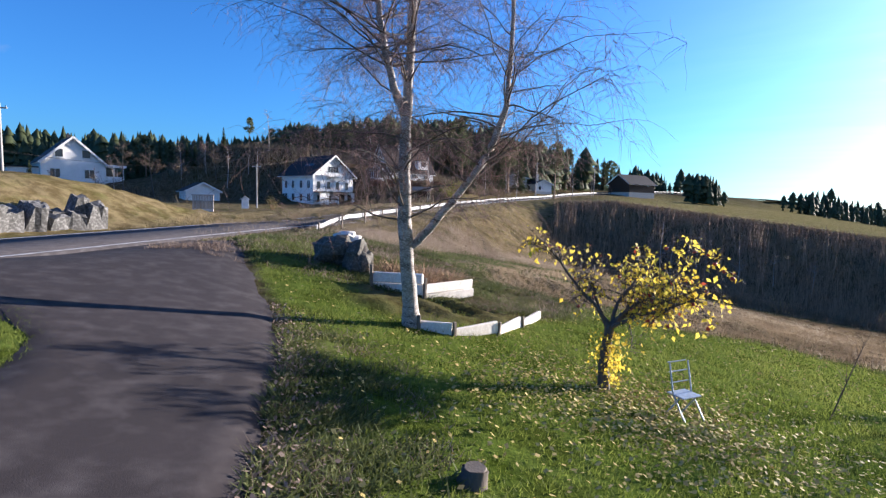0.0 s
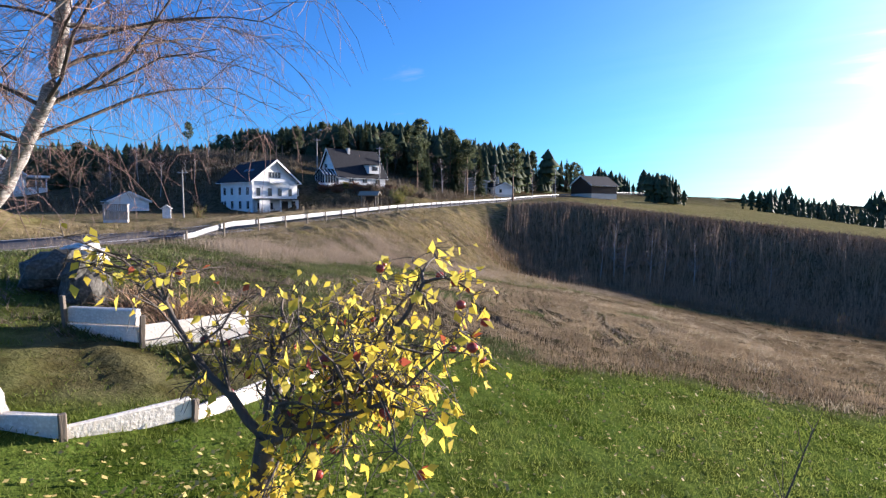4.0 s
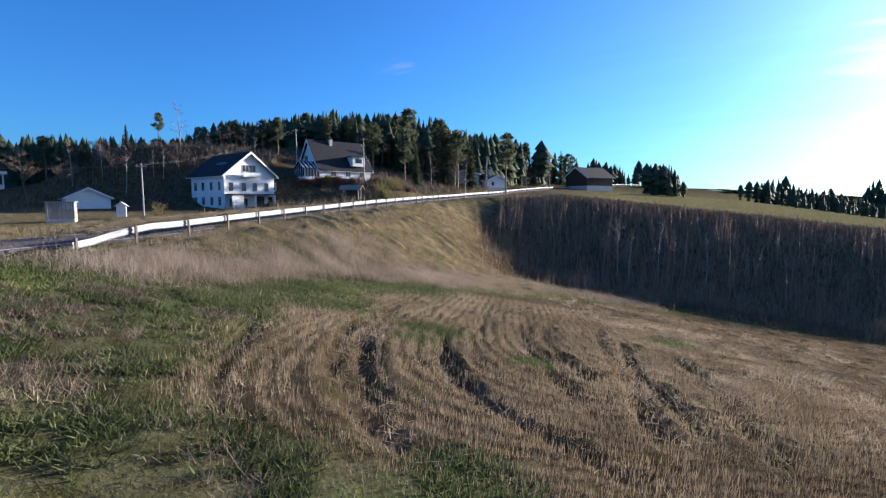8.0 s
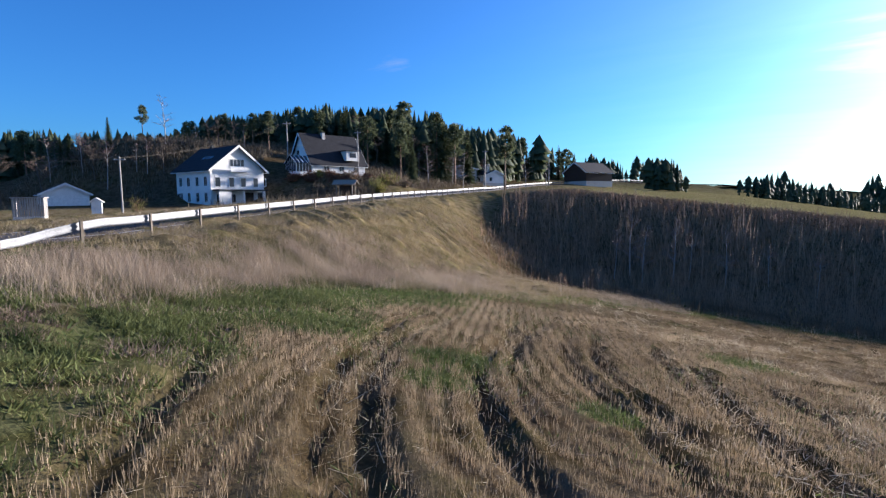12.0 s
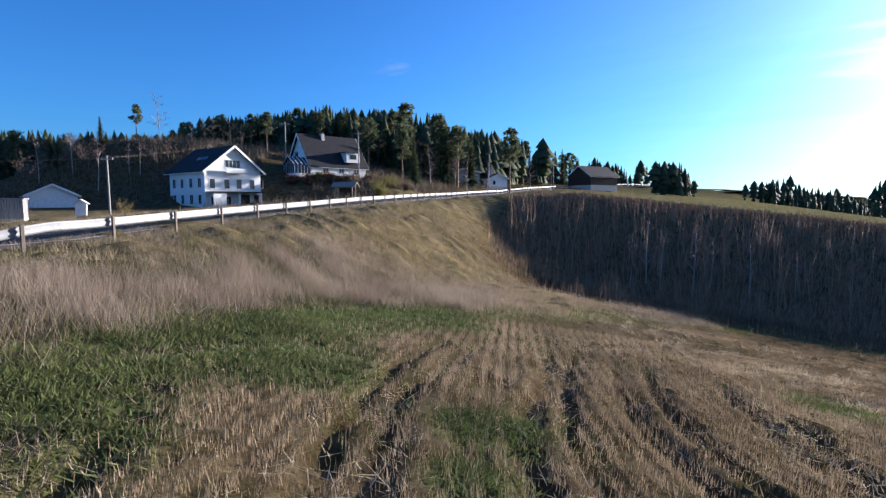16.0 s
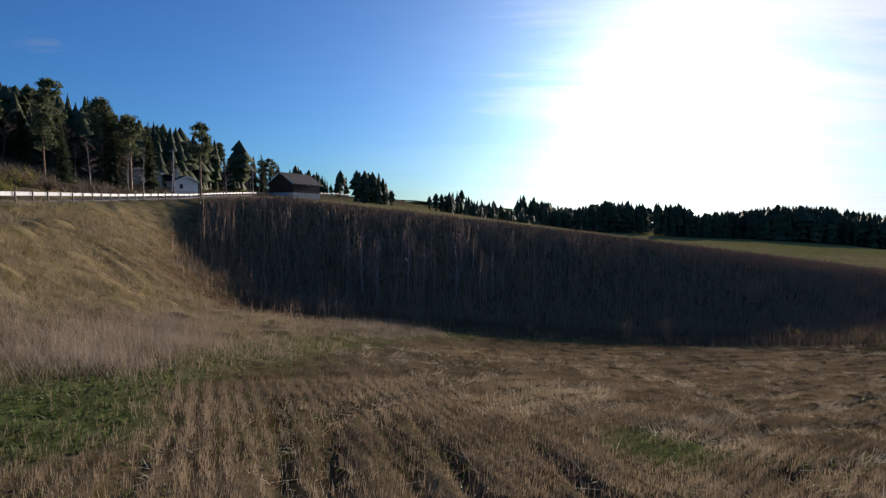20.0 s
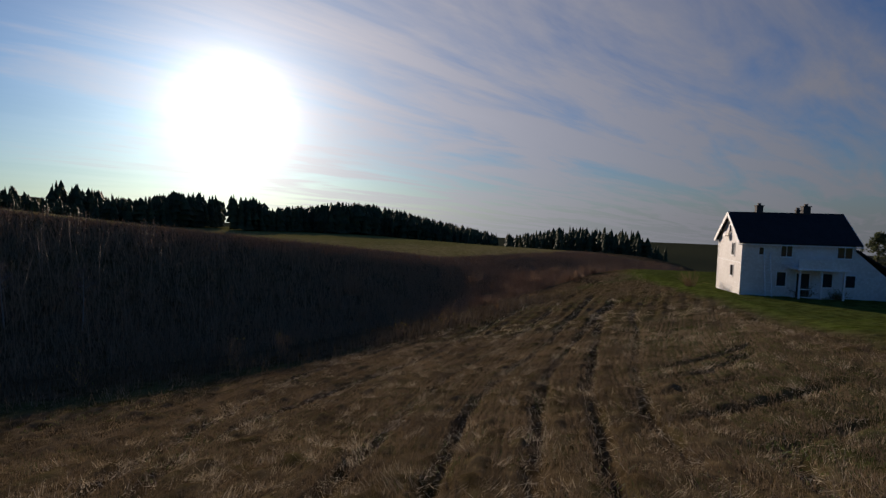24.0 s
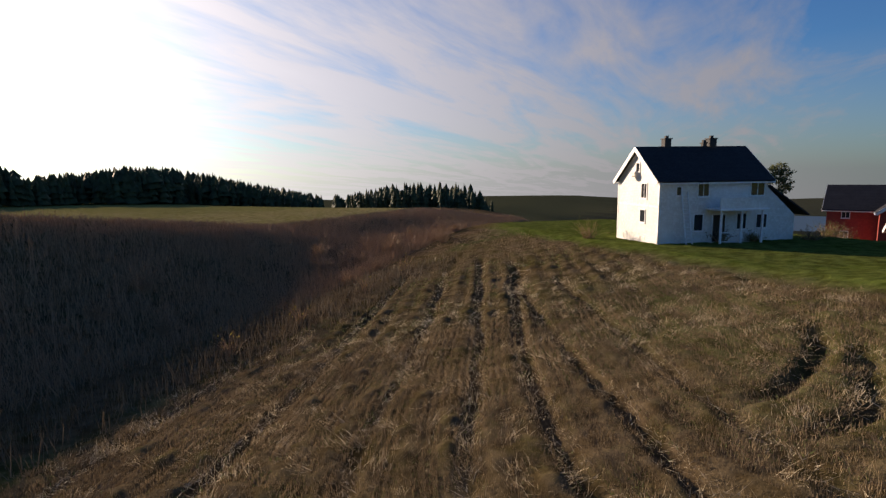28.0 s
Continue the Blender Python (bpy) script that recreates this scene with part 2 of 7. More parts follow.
M_BIRCH = material("birch_bark", (0.36, 0.32, 0.29), dark=(0.035, 0.03, 0.027), light=(0.62, 0.58, 0.54), scale=4.4, stretch=(0.6, 0.6, 1.9), bump=0.6, bump_scale=16)
M_BARK = material("dark_bark", (0.105, 0.085, 0.068), scale=4.0, stretch=(1, 1, 0.3), bump=0.6, bump_scale=18)
M_PINEBARK = material("pine_bark", (0.22, 0.14, 0.09), scale=3.0, stretch=(1, 1, 0.3), bump=0.5)
M_TWIG = material("birch_twigs", (0.22, 0.14, 0.12), scale=1.5, island=0.6, spec=0.1)
M_WOODTWIG = material("wood_twigs", (0.155, 0.115, 0.09), scale=0.6, island=0.7, spec=0.05)
M_GREYTWIG = material("grey_twigs", (0.34, 0.225, 0.14), scale=0.6, island=0.7, spec=0.05)
M_NEEDLE = leaf_material("spruce_needles", (0.036, 0.054, 0.027), (0.115, 0.135, 0.066), through=0.35)
M_PINEN = leaf_material("pine_needles", (0.058, 0.078, 0.040), (0.15, 0.165, 0.085), through=0.35)
M_YLEAF = leaf_material("yellow_leaves", (0.74, 0.50, 0.05), (0.58, 0.54, 0.10), through=0.45)
M_RLEAF = leaf_material("red_leaves", (0.42, 0.05, 0.04), (0.36, 0.12, 0.05))
M_FALLEN = leaf_material("fallen_leaves", (0.50, 0.42, 0.15), (0.30, 0.20, 0.07), through=0.1)
M_LAWN = leaf_material("lawn_blades", (0.075, 0.112, 0.016), (0.21, 0.235, 0.055), through=0.5)
M_STUBBLE = leaf_material("stubble", (0.15, 0.108, 0.066), (0.50, 0.39, 0.25), through=0.22)
# a darker tone of M_STUBBLE, for the middle and outer field
M_STUBBLE_DARK = leaf_material("weathered_stubble", (0.085, 0.062, 0.038), (0.33, 0.245, 0.145), through=0.22)
M_STRAW = leaf_material("loose_straw", (0.40, 0.32, 0.20), (0.72, 0.62, 0.44), through=0.3)
M_RUST = leaf_material("rust_bush", (0.10, 0.045, 0.03), (0.24, 0.11, 0.06), through=0.25)
M_MARGIN = leaf_material("margin_weed_leaves", (0.028, 0.045, 0.014), (0.17, 0.185, 0.065), through=0.3)
M_DEAD = leaf_material("dead_weed_stalks", (0.09, 0.06, 0.05), (0.34, 0.26, 0.20), through=0.25)
M_PALE = leaf_material("pale_grass", (0.17, 0.125, 0.09), (0.42, 0.34, 0.25), through=0.3)
M_ROUGH = leaf_material("rough_grass", (0.10, 0.085, 0.04), (0.42, 0.33, 0.19), through=0.3)
M_TURF = leaf_material("dull_turf", (0.05, 0.064, 0.022), (0.22, 0.18, 0.095))
M_WEED = leaf_material("green_weeds", (0.05, 0.074, 0.022), (0.135, 0.158, 0.052))
M_BRUSH = leaf_material("brown_brush", (0.09, 0.068, 0.044), (0.22, 0.17, 0.11), through=0.15)
M_OLIVE = leaf_material("olive_bush", (0.10, 0.11, 0.025), (0.24, 0.22, 0.06))
M_METAL = material("blue_grey_metal", (0.42, 0.48, 0.54), scale=3, rough=0.45, metal=0.2)
M_WATER = material("lake_water", (0.04, 0.055, 0.07), scale=0.01, rough=0.35, spec=0.15)


# ---- mesh helpers ----
def smooth(a, b, x):
    t = np.clip((np.asarray(x, float) - a) / (b - a), 0, 1)
    return t * t * (3 - 2 * t)


def mesh_of(name, verts, faces, mat, shade=False):
    """faces: an (n, 3) or (n, 4) array, or a list of index tuples."""
    me = bpy.data.meshes.new(name)
    if isinstance(faces, np.ndarray):
        k = faces.shape[1]
        me.vertices.add(len(verts))
        me.vertices.foreach_set("co", np.ascontiguousarray(verts, np.float32).ravel())
        me.loops.add(faces.size)
        me.loops.foreach_set("vertex_index", np.ascontiguousarray(faces, np.int32).ravel())
        me.polygons.add(len(faces))
        me.polygons.foreach_set("loop_start", np.arange(0, faces.size, k, dtype=np.int32))
        me.update(calc_edges=True)
    else:
        me.from_pydata([tuple(v) for v in verts], [], faces)
        me.update()
    me.materials.append(mat)
    if shade:
        me.polygons.foreach_set("use_smooth", np.ones(len(me.polygons), bool))
    return me


def part(name, data, mat, parent, label="", kind=""):
    """Link a bmesh or a mesh as one object under a thing or a part."""
    if isinstance(data, bmesh.types.BMesh):
        me = bpy.data.meshes.new(name)
        data.to_mesh(me)
        data.free()
        me.materials.append(mat)
    else:
        me = data
    ob = new(name, me)
    ob.parent = parent
    return tagged(ob, label, kind=kind)


def thing(name, m, label, category, group="", kind=""):
    ob = new(name)
    ob.matrix_world = m
    ob.empty_display_size = 0.2
    return tagged(ob, label, category, group, kind)


def box(bm, x0, x1, y0, y1, z0, z1, bevel=0.0, m=None):
    """A box into bm, with its edges taken off."""
    made = bmesh.ops.create_cube(bm, size=1.0)["verts"]
    for v in made:
        v.co = Vector(((x0 + x1) / 2 + v.co.x * (x1 - x0), (y0 + y1) / 2 + v.co.y * (y1 - y0), (z0 + z1) / 2 + v.co.z * (z1 - z0)))
    if bevel:
        edges = {e for v in made for e in v.link_edges}
        made = bmesh.ops.bevel(bm, geom=list(edges), offset=bevel, segments=1, affect="EDGES")["verts"]
        made = list({v for v in made})
    if m is not None:
        bmesh.ops.transform(bm, matrix=m, verts=[v for v in made if v.is_valid])
    return bm


def boxed(*a, **k):
    return box(bmesh.new(), *a, **k)


def tube(points, radii, sides=6):
    """Rings round a line of points; returns vertices and quads."""
    p = np.asarray(points, float)
    r = np.asarray(radii, float)
    d = np.gradient(p, axis=0)
    d /= np.linalg.norm(d, axis=1, keepdims=True) + 1e-9
    ref = np.where(np.abs(d[:, 2:3]) > 0.9, np.array([[1.0, 0, 0]]), np.array([[0, 0, 1.0]]))
    u = np.cross(d, ref)
    u /= np.linalg.norm(u, axis=1, keepdims=True) + 1e-9
    v = np.cross(d, u)
    a = np.arange(sides) * 2 * np.pi / sides
    ring = p[:, None] + r[:, None, None] * (np.cos(a)[None, :, None] * u[:, None] + np.sin(a)[None, :, None] * v[:, None])
    n = len(p)
    i, j = np.meshgrid(np.arange(n - 1), np.arange(sides), indexing="ij")
    k = (j + 1) % sides
    quads = np.stack([i * sides + j, i * sides + k, (i + 1) * sides + k, (i + 1) * sides + j], -1).reshape(-1, 4)
    return ring.reshape(-1, 3), quads


def join(pieces):
    verts, faces, n = [], [], 0
    for v, f in pieces:
        verts.append(v)
        faces.append(np.asarray(f) + n)
        n += len(v)
    return np.concatenate(verts), np.concatenate(faces)


# ---- the lie of the land ----
RAIL = np.array([(-34, -40), (-22, -8), (-14.5, 10), (-11.2, 24), (-8.6, 34), (-6.0, 38.5), (-1.5, 53), (3.6, 70), (13, 100), (26, 128), (46, 168), (74, 210), (109, 246), (190, 300), (330, 350)], float)
RAIL_Z = np.array([0.2, 0.5, 0.8, 0.9, 1.0, 1.1, 1.7, 2.3, 3.1, 4.1, 6.0, 7.8, 9.4, 9.0, 4.0])


def curve_points(pts, step):
    """A smooth line through the points, and the part of the way at each."""
    pts = np.asarray(pts, float)
    n = len(pts)
    out, where = [], []
    for i in range(n - 1):
        p0, p1, p2, p3 = pts[max(i - 1, 0)], pts[i], pts[i + 1], pts[min(i + 2, n - 1)]
        k = max(2, int(np.linalg.norm(p2 - p1) / step))
        for j in range(k):
            t = j / k
            out.append(0.5 * (2 * p1 + (p2 - p0) * t + (2 * p0 - 5 * p1 + 4 * p2 - p3) * t * t + (3 * p1 - p0 - 3 * p2 + p3) * t ** 3))
            where.append(i + t)
    out.append(pts[-1])
    where.append(n - 1)
    return np.array(out), np.array(where)


ROAD_LINE, _where = curve_points(RAIL, 4.0)
ROAD_Z = np.interp(_where, np.arange(len(RAIL)), RAIL_Z)
ROAD_W = 6.6
_seg = np.diff(ROAD_LINE, axis=0)
_len2 = (_seg ** 2).sum(1)


def road_side(x, y):
    """Distance to the rail's line (positive on the field's side) and the road's height there."""
    x, y = np.asarray(x, float), np.asarray(y, float)
    best = np.full(x.shape, 1e18)
    r, z = np.zeros(x.shape), np.zeros(x.shape)
    for i in range(len(_seg)):
        dx, dy = x - ROAD_LINE[i, 0], y - ROAD_LINE[i, 1]
        t = np.clip((dx * _seg[i, 0] + dy * _seg[i, 1]) / _len2[i], 0, 1)
        ex, ey = dx - t * _seg[i, 0], dy - t * _seg[i, 1]
        d2 = ex * ex + ey * ey
        near = d2 < best
        side = np.sign(dx * _seg[i, 1] - dy * _seg[i, 0])
        r = np.where(near, np.sqrt(d2) * side, r)
        z = np.where(near, ROAD_Z[i] + t * (ROAD_Z[i + 1] - ROAD_Z[i]), z)
        best = np.where(near, d2, best)
    return r, z


def ravine(x, y):
    """Along the ravine's foot, and across it (positive on its far side)."""
    dx, dy = np.asarray(x, float) - 36.0, np.asarray(y, float) - 60.0
    return dx * 0.85 - dy * 0.53, dx * 0.53 + dy * 0.85


ROW_LINE = np.array([(10, 35.3), (15, 36.1), (21, 37.1), (27, 37.5), (34, 37.5), (41, 36.8), (48.4, 34.9), (60, 31.2), (73, 27.2), (88, 21.0), (110, 12.0)])  # one of the long runs


def field_depth(x, y, rows=False):
    """How far inside the stubble field, smooth at its corners."""
    a, s = ravine(x, y)
    x, y = np.asarray(x, float), np.asarray(y, float)
    edges = [x - 1.3, (x - 3.0) * 0.61 - (y - 34.5) * 0.79, y - 17.0, -s - 4.5 - 2.5 * smooth(30, 5, a) - 9.0 * smooth(52, 72, a), 104 - x]
    if rows:
        head = np.interp(x, ROW_LINE[:, 0], ROW_LINE[:, 1]) - y + 8.0
        edges = [(x + 0.64) * 0.97 - (y - 20.0) * 0.22, y - 14.5]
        k = 2.2
        inner = -k * np.log(sum(np.exp(-np.clip(e, -200, 200) / k) for e in edges))
        return np.where(x > 14.0 + 0.12 * (y - 25), head, inner)
    k = 2.0
    return -k * np.log(sum(np.exp(-np.clip(e, -200, 200) / k) for e in edges))


# Wheel tracks: bends at the field's west end, long runs along the ravine, short turns across them.
WEST_TRACKS = [
    [(1.7, 26.5), (2.0, 23.5), (2.4, 20.5), (2.9, 18.9), (4.1, 17.0)],
    [(6.4, 33.8), (4.9, 29.3), (4.2, 26.6), (4.0, 23.5), (4.2, 21.4), (4.7, 19.6), (5.5, 18.5), (7.4, 17.6)],
    [(7.8, 34.7), (5.4, 29.1), (4.8, 26.6), (4.6, 23.8), (4.8, 21.2), (5.3, 19.4), (6.3, 18.9)],
    [(10.4, 37.4), (8.5, 31.0), (7.1, 27.4), (6.5, 25.4), (6.4, 22.9), (6.7, 21.1), (7.4, 19.9), (9.2, 17.8)],
    [(11.3, 36.7), (9.1, 30.8), (7.8, 27.6), (7.3, 25.4), (7.1, 22.8), (7.4, 21.4)],
    [(11.7, 35.3), (10.0, 30.5), (9.2, 27.0), (9.0, 24.5), (8.9, 22.0), (9.3, 19.8)],
    [(12.9, 35.4), (10.8, 30.1), (10.0, 27.2), (9.8, 24.8), (9.9, 22.4)],
]
MID_TRACKS = [
    [(13.9, 33.0), (12.5, 29.2), (11.4, 25.4), (10.6, 22.2), (9.9, 19.6)],
    [(13.6, 30.0), (12.0, 25.2), (11.2, 21.6), (10.9, 19.9)],
    [(14.8, 28.4), (13.2, 23.6), (12.4, 20.8), (11.9, 18.6)],
    [(9.8, 34.4), (14.6, 37.0), (22.0, 40.6), (31.0, 43.5), (42.0, 41.2), (60.0, 35.6), (77.0, 29.6)],
    [(16.0, 39.6), (26.0, 43.5), (38.0, 45.4), (46.0, 44.6), (64.0, 38.6), (80.0, 32.0)],
    [(15.0, 36.1), (27.0, 37.6), (41.0, 37.0), (48.4, 34.9), (60.0, 31.2), (73.0, 27.2), (88.0, 21.0)],
]
LONG_TRACKS = [
    [(15.5, 33.9), (24.0, 35.0), (36.0, 34.9), (45.0, 32.6), (55.0, 29.6), (72.0, 24.8), (88.0, 18.5)],
    [(16.2, 32.2), (25.0, 32.7), (36.0, 32.0), (46.0, 30.2), (56.0, 27.2), (68.0, 23.4)],
    [(15.0, 30.9), (22.4, 31.0), (37.0, 29.9), (42.2, 29.1), (49.0, 27.8), (56.0, 26.4), (67.0, 23.2)],
    [(16.5, 29.3), (26.0, 28.5), (34.0, 28.3), (43.0, 26.7), (50.0, 25.1), (60.0, 23.3)],
    [(14.0, 26.4), (22.0, 26.6), (30.0, 26.0)],
]
CROSS_TRACKS = [
    [(34.8, 21.0), (33.6, 23.6), (32.6, 25.7), (31.6, 28.4)],
    [(31.2, 22.0), (29.9, 24.6), (28.6, 27.2)],
    [(41.2, 21.3), (39.2, 23.4), (37.9, 24.9), (37.4, 27.4)],
    [(43.6, 20.6), (41.4, 22.5), (39.9, 25.2), (39.6, 27.0)],
    [(58.0, 20.3), (49.3, 23.0), (46.0, 25.2), (44.3, 27.6)],
    [(36.8, 23.0), (35.8, 25.4), (35.0, 28.0)],
    [(27.4, 21.8), (25.8, 24.4), (24.6, 26.8)],
]
RX0, RY0, RSTEP = -2.0, 12.0, 0.1
RUT_MAP = np.zeros((380, 960))


def press_track(points, width, depth, seed):
    """One wheel track into the map: a line through the points, wandering a little, with broken stretches."""
    line, _ = curve_points(np.array(points, float), 0.5)
    rng = np.random.RandomState(seed)
    n = len(line)
    line = line + np.stack([np.convolve(rng.normal(0, 0.16, n + 6), np.ones(7) / 7, "valid"), np.convolve(rng.normal(0, 0.16, n + 6), np.ones(7) / 7, "valid")], 1)
    deep = depth * np.clip(0.8 + 0.8 * np.convolve(rng.normal(0, 1, n + 8), np.ones(9) / 9, "valid"), 0.5, 1.1)
    deep *= np.clip(np.minimum(np.arange(n), np.arange(n)[::-1]) / 3.0, 0, 1)
    for i in range(n - 1):
        (ax, ay), (bx, by) = line[i], line[i + 1]
        j0, j1 = int((min(ax, bx) - 1.0 - RX0) / RSTEP), int((max(ax, bx) + 1.0 - RX0) / RSTEP)
        i0, i1 = int((min(ay, by) - 1.0 - RY0) / RSTEP), int((max(ay, by) + 1.0 - RY0) / RSTEP)
        j0, i0, j1, i1 = max(j0, 0), max(i0, 0), min(j1, RUT_MAP.shape[1]), min(i1, RUT_MAP.shape[0])
        if j1 <= j0 or i1 <= i0:
            continue
        gx, gy = np.meshgrid(RX0 + RSTEP * np.arange(j0, j1), RY0 + RSTEP * np.arange(i0, i1))
        dx, dy = bx - ax, by - ay
        t = np.clip(((gx - ax) * dx + (gy - ay) * dy) / (dx * dx + dy * dy + 1e-9), 0, 1)
        d = np.hypot(gx - ax - t * dx, gy - ay - t * dy)
        v = (deep[i] + (deep[i + 1] - deep[i]) * t) * np.exp(-((d / width) ** 4))
        RUT_MAP[i0:i1, j0:j1] = np.maximum(RUT_MAP[i0:i1, j0:j1], v)


for _i, _p in enumerate(WEST_TRACKS):
    press_track(_p, 0.21, 0.62, 900 + _i)
for _i, _p in enumerate(MID_TRACKS):
    press_track(_p, 0.26, 0.85, 920 + _i)
for _i, _p in enumerate(LONG_TRACKS):
    press_track(_p, 0.28, 1.0, 940 + _i)
for _i, _p in enumerate(CROSS_TRACKS):
    press_track(_p, 0.30, 0.75, 960 + _i)


def ruts(x, y):
    """Depth of the wheel tracks in the field, 0 to 1."""
    fx, fy = (np.asarray(x, float) - RX0) / RSTEP, (np.asarray(y, float) - RY0) / RSTEP
    ok = (fx >= 0) & (fy >= 0) & (fx < RUT_MAP.shape[1] - 1) & (fy < RUT_MAP.shape[0] - 1)
    j, i = np.clip(fx, 0, RUT_MAP.shape[1] - 2).astype(int), np.clip(fy, 0, RUT_MAP.shape[0] - 2).astype(int)
    u, v = np.clip(fx - j, 0, 1), np.clip(fy - i, 0, 1)
    z = (RUT_MAP[i, j] * (1 - u) + RUT_MAP[i, j + 1] * u) * (1 - v) + (RUT_MAP[i + 1, j] * (1 - u) + RUT_MAP[i + 1, j + 1] * u) * v
    return np.where(ok, z, 0.0)


def hills(x, y):
    """The far country: wooded hills, and the lake's valley to the south-east."""
    out = np.zeros(np.shape(x))
    for cx, cy, rx, ry, h in ((-60, 270, 150, 80, 4), (-170, 110, 80, 160, 1), (190, 380, 160, 60, 3), (430, 105, 110, 70, 4), (335, -5, 80, 55, 3), (-300, 500, 300, 250, 20), (2500, -900, 500, 1300, 26), (900, -1900, 1100, 500, 58)):
        out += h * np.exp(-(((x - cx) / rx) ** 2 + ((y - cy) / ry) ** 2))
    return out


def ground(x, y):
    x, y = np.asarray(x, float), np.asarray(y, float)
    a, s = ravine(x, y)
    xs = np.clip(x, -14, 200)
    fall = np.where(xs < 30, -0.175 * xs, -5.25 - 2.1 * (1 - np.exp(-(xs - 30) / 12.0)))
    low = 1.75 + fall - 0.06 * np.clip(y, -20, 90) - 1.0 * (1 - smooth(8, 24, y)) + 0.03 * np.clip(24 - y, 0, 40) * smooth(20, 50, x)
    # the field's eastern half slopes north to the ravine and rolls over a brow
    ye = 15.5 + np.clip(y - 15.5, 0, 18.5) + 7.0 * (1 - np.exp(-np.clip(y - 34, 0, 60) / 7.0))
    xw, xe = np.clip(x, 0, 50) - 45.0, np.clip(x - 50, 0, 60)
    east = -6.0 - 0.10 * xw - 0.042 * xe - 0.18 * (ye - 25.0) - 0.19 * np.clip(-2 - y, 0, 40) - 3.0 * smooth(98, 125, x)
    low = low + (east - low) * smooth(18, 40, x)
    ac = np.clip(a, -22, 70)
    up = 1.1 - 0.12 * ac + 0.010 * np.clip(s - 30, 0, 250) - 0.02 * np.clip(a - 70, 0, 400)
    far = smooth(1.0, 30.0, s)
    t = low * (1 - far) + up * far
    # the land falls to the lake behind the farm, and away to the east
    p = x * 0.75 - y * 0.65
    t = t - 14 * smooth(110, 420, p) - 26 * np.exp(-((p - 720) / 130.0) ** 2) * np.interp(np.degrees(np.arctan2(x - 20, y - 30)), (114, 121), (0.0, 1.0)) - 10 * smooth(160, 420, a) * (1 - smooth(120, 260, s))
    away = np.degrees(np.arctan2(x - 20, y - 30))
    t = t - np.interp(away, (-180, -120, 32, 45, 60, 75, 90, 130, 180), (0.043, 0.0, 0.0, 0.012, 0.022, 0.03, 0.043, 0.045, 0.043)) * np.clip(np.hypot(x - 20, y - 30) - 140, 0, None)
    r, rz = road_side(x, y)
    w = 7.0 + 11.0 * smooth(30, 75, y)
    right = rz - 0.15 + (t - rz + 0.15) * smooth(0.9, w, r)
    bank = 3.0 * smooth(8, 15, -r) * (1 - smooth(32, 46, y)) * smooth(-10, 12, y)
    bank = bank + 0.085 * np.clip(-r - 16, 0, 60) * (1 - smooth(34, 48, y)) + 1.6 * np.exp(-((x + 75) ** 2 + (y - 112) ** 2) / 330.0)
    dip = -1.5 * smooth(8, 30, -r) * smooth(42, 62, y) * (1 - smooth(108, 122, y))
    rise = smooth(104, 124, y) * (0.22 * np.clip(-r - 11, 0, 45)) * smooth(-72, -48, x) * smooth(110, 60, x)
    rise = rise + 2.3 * np.exp(-((x + 5) ** 2 / 230.0 + (y - 114) ** 2 / 55.0)) * smooth(-8, -13, r)
    left = rz - 0.1 + bank + dip + rise
    left = left + (t - left) * smooth(20, 90, -r) * smooth(50, 120, x)
    z = np.where(r > 0, right, np.where(r > -ROAD_W - 1.0, rz - 0.12, left))
    z = z + hills(x, y) * smooth(30, 90, np.hypot(x - 5, y - 40)) * smooth(12, 60, np.abs(r))
    return z


def ground_at(x, y):
    return float(ground(np.array([x]), np.array([y]))[0])


DRIVE = np.array([(-0.6, -12), (-0.9, -3), (-1.32, 3.0), (-1.84, 5.6), (-2.42, 7.9), (-3.2, 9.9), (-4.35, 12.3), (-7.0, 17.6), (-10.3, 22.7), (-12.4, 26.3)], float)  # its right edge
DRIVE_LINE, _ = curve_points(DRIVE, 0.8)


def line_distance(line, x, y):
    best = np.full(np.shape(x), 1e9)
    for (ax, ay), (bx, by) in zip(line[:-1], line[1:]):
        dx, dy = bx - ax, by - ay
        t = np.clip(((x - ax) * dx + (y - ay) * dy) / (dx * dx + dy * dy), 0, 1)
        best = np.minimum(best, np.hypot(x - ax - t * dx, y - ay - t * dy))
    return best


def drive_width(y):
    return 2.5 + 4.5 * smooth(5.5, 12.0, y) - 3.0 * smooth(19, 25, y)


def on_drive(x, y):
    """1 on the driveway, 0 off it."""
    edge = np.interp(y, DRIVE_LINE[:, 1], DRIVE_LINE[:, 0])
    slope = np.interp(y, DRIVE_LINE[:, 1], np.abs(np.gradient(DRIVE_LINE[:, 0], DRIVE_LINE[:, 1])))
    across = (edge - x) / np.sqrt(1 + slope ** 2)
    return smooth(-0.05, 0.1, across) * smooth(0.2, -0.1, across - drive_width(y)) * (y < 26.3)


LAWN, STUB, TRACK, ROUGHG, PALEG, WEEDS, BANKG, UPPER, SHADEF, EARTH = range(10)
KIND_COLOUR = np.array([(0.10, 0.14, 0.028), (0.130, 0.097, 0.060), (0.105, 0.074, 0.046), (0.122, 0.100, 0.058), (0.215, 0.17, 0.12), (0.088, 0.118, 0.042), (0.235, 0.182, 0.105), (0.34, 0.275, 0.13), (0.125, 0.088, 0.056), (0.10, 0.085, 0.058)])

GREENS = ((6.3, 26.4, 1.3), (5.7, 24.6, 0.9), (16.3, 31.3, 1.7), (6.5, 17.8, 1.2), (8.6, 23.9, 0.7), (3.0, 28.2, 1.6))  # green patches in the field


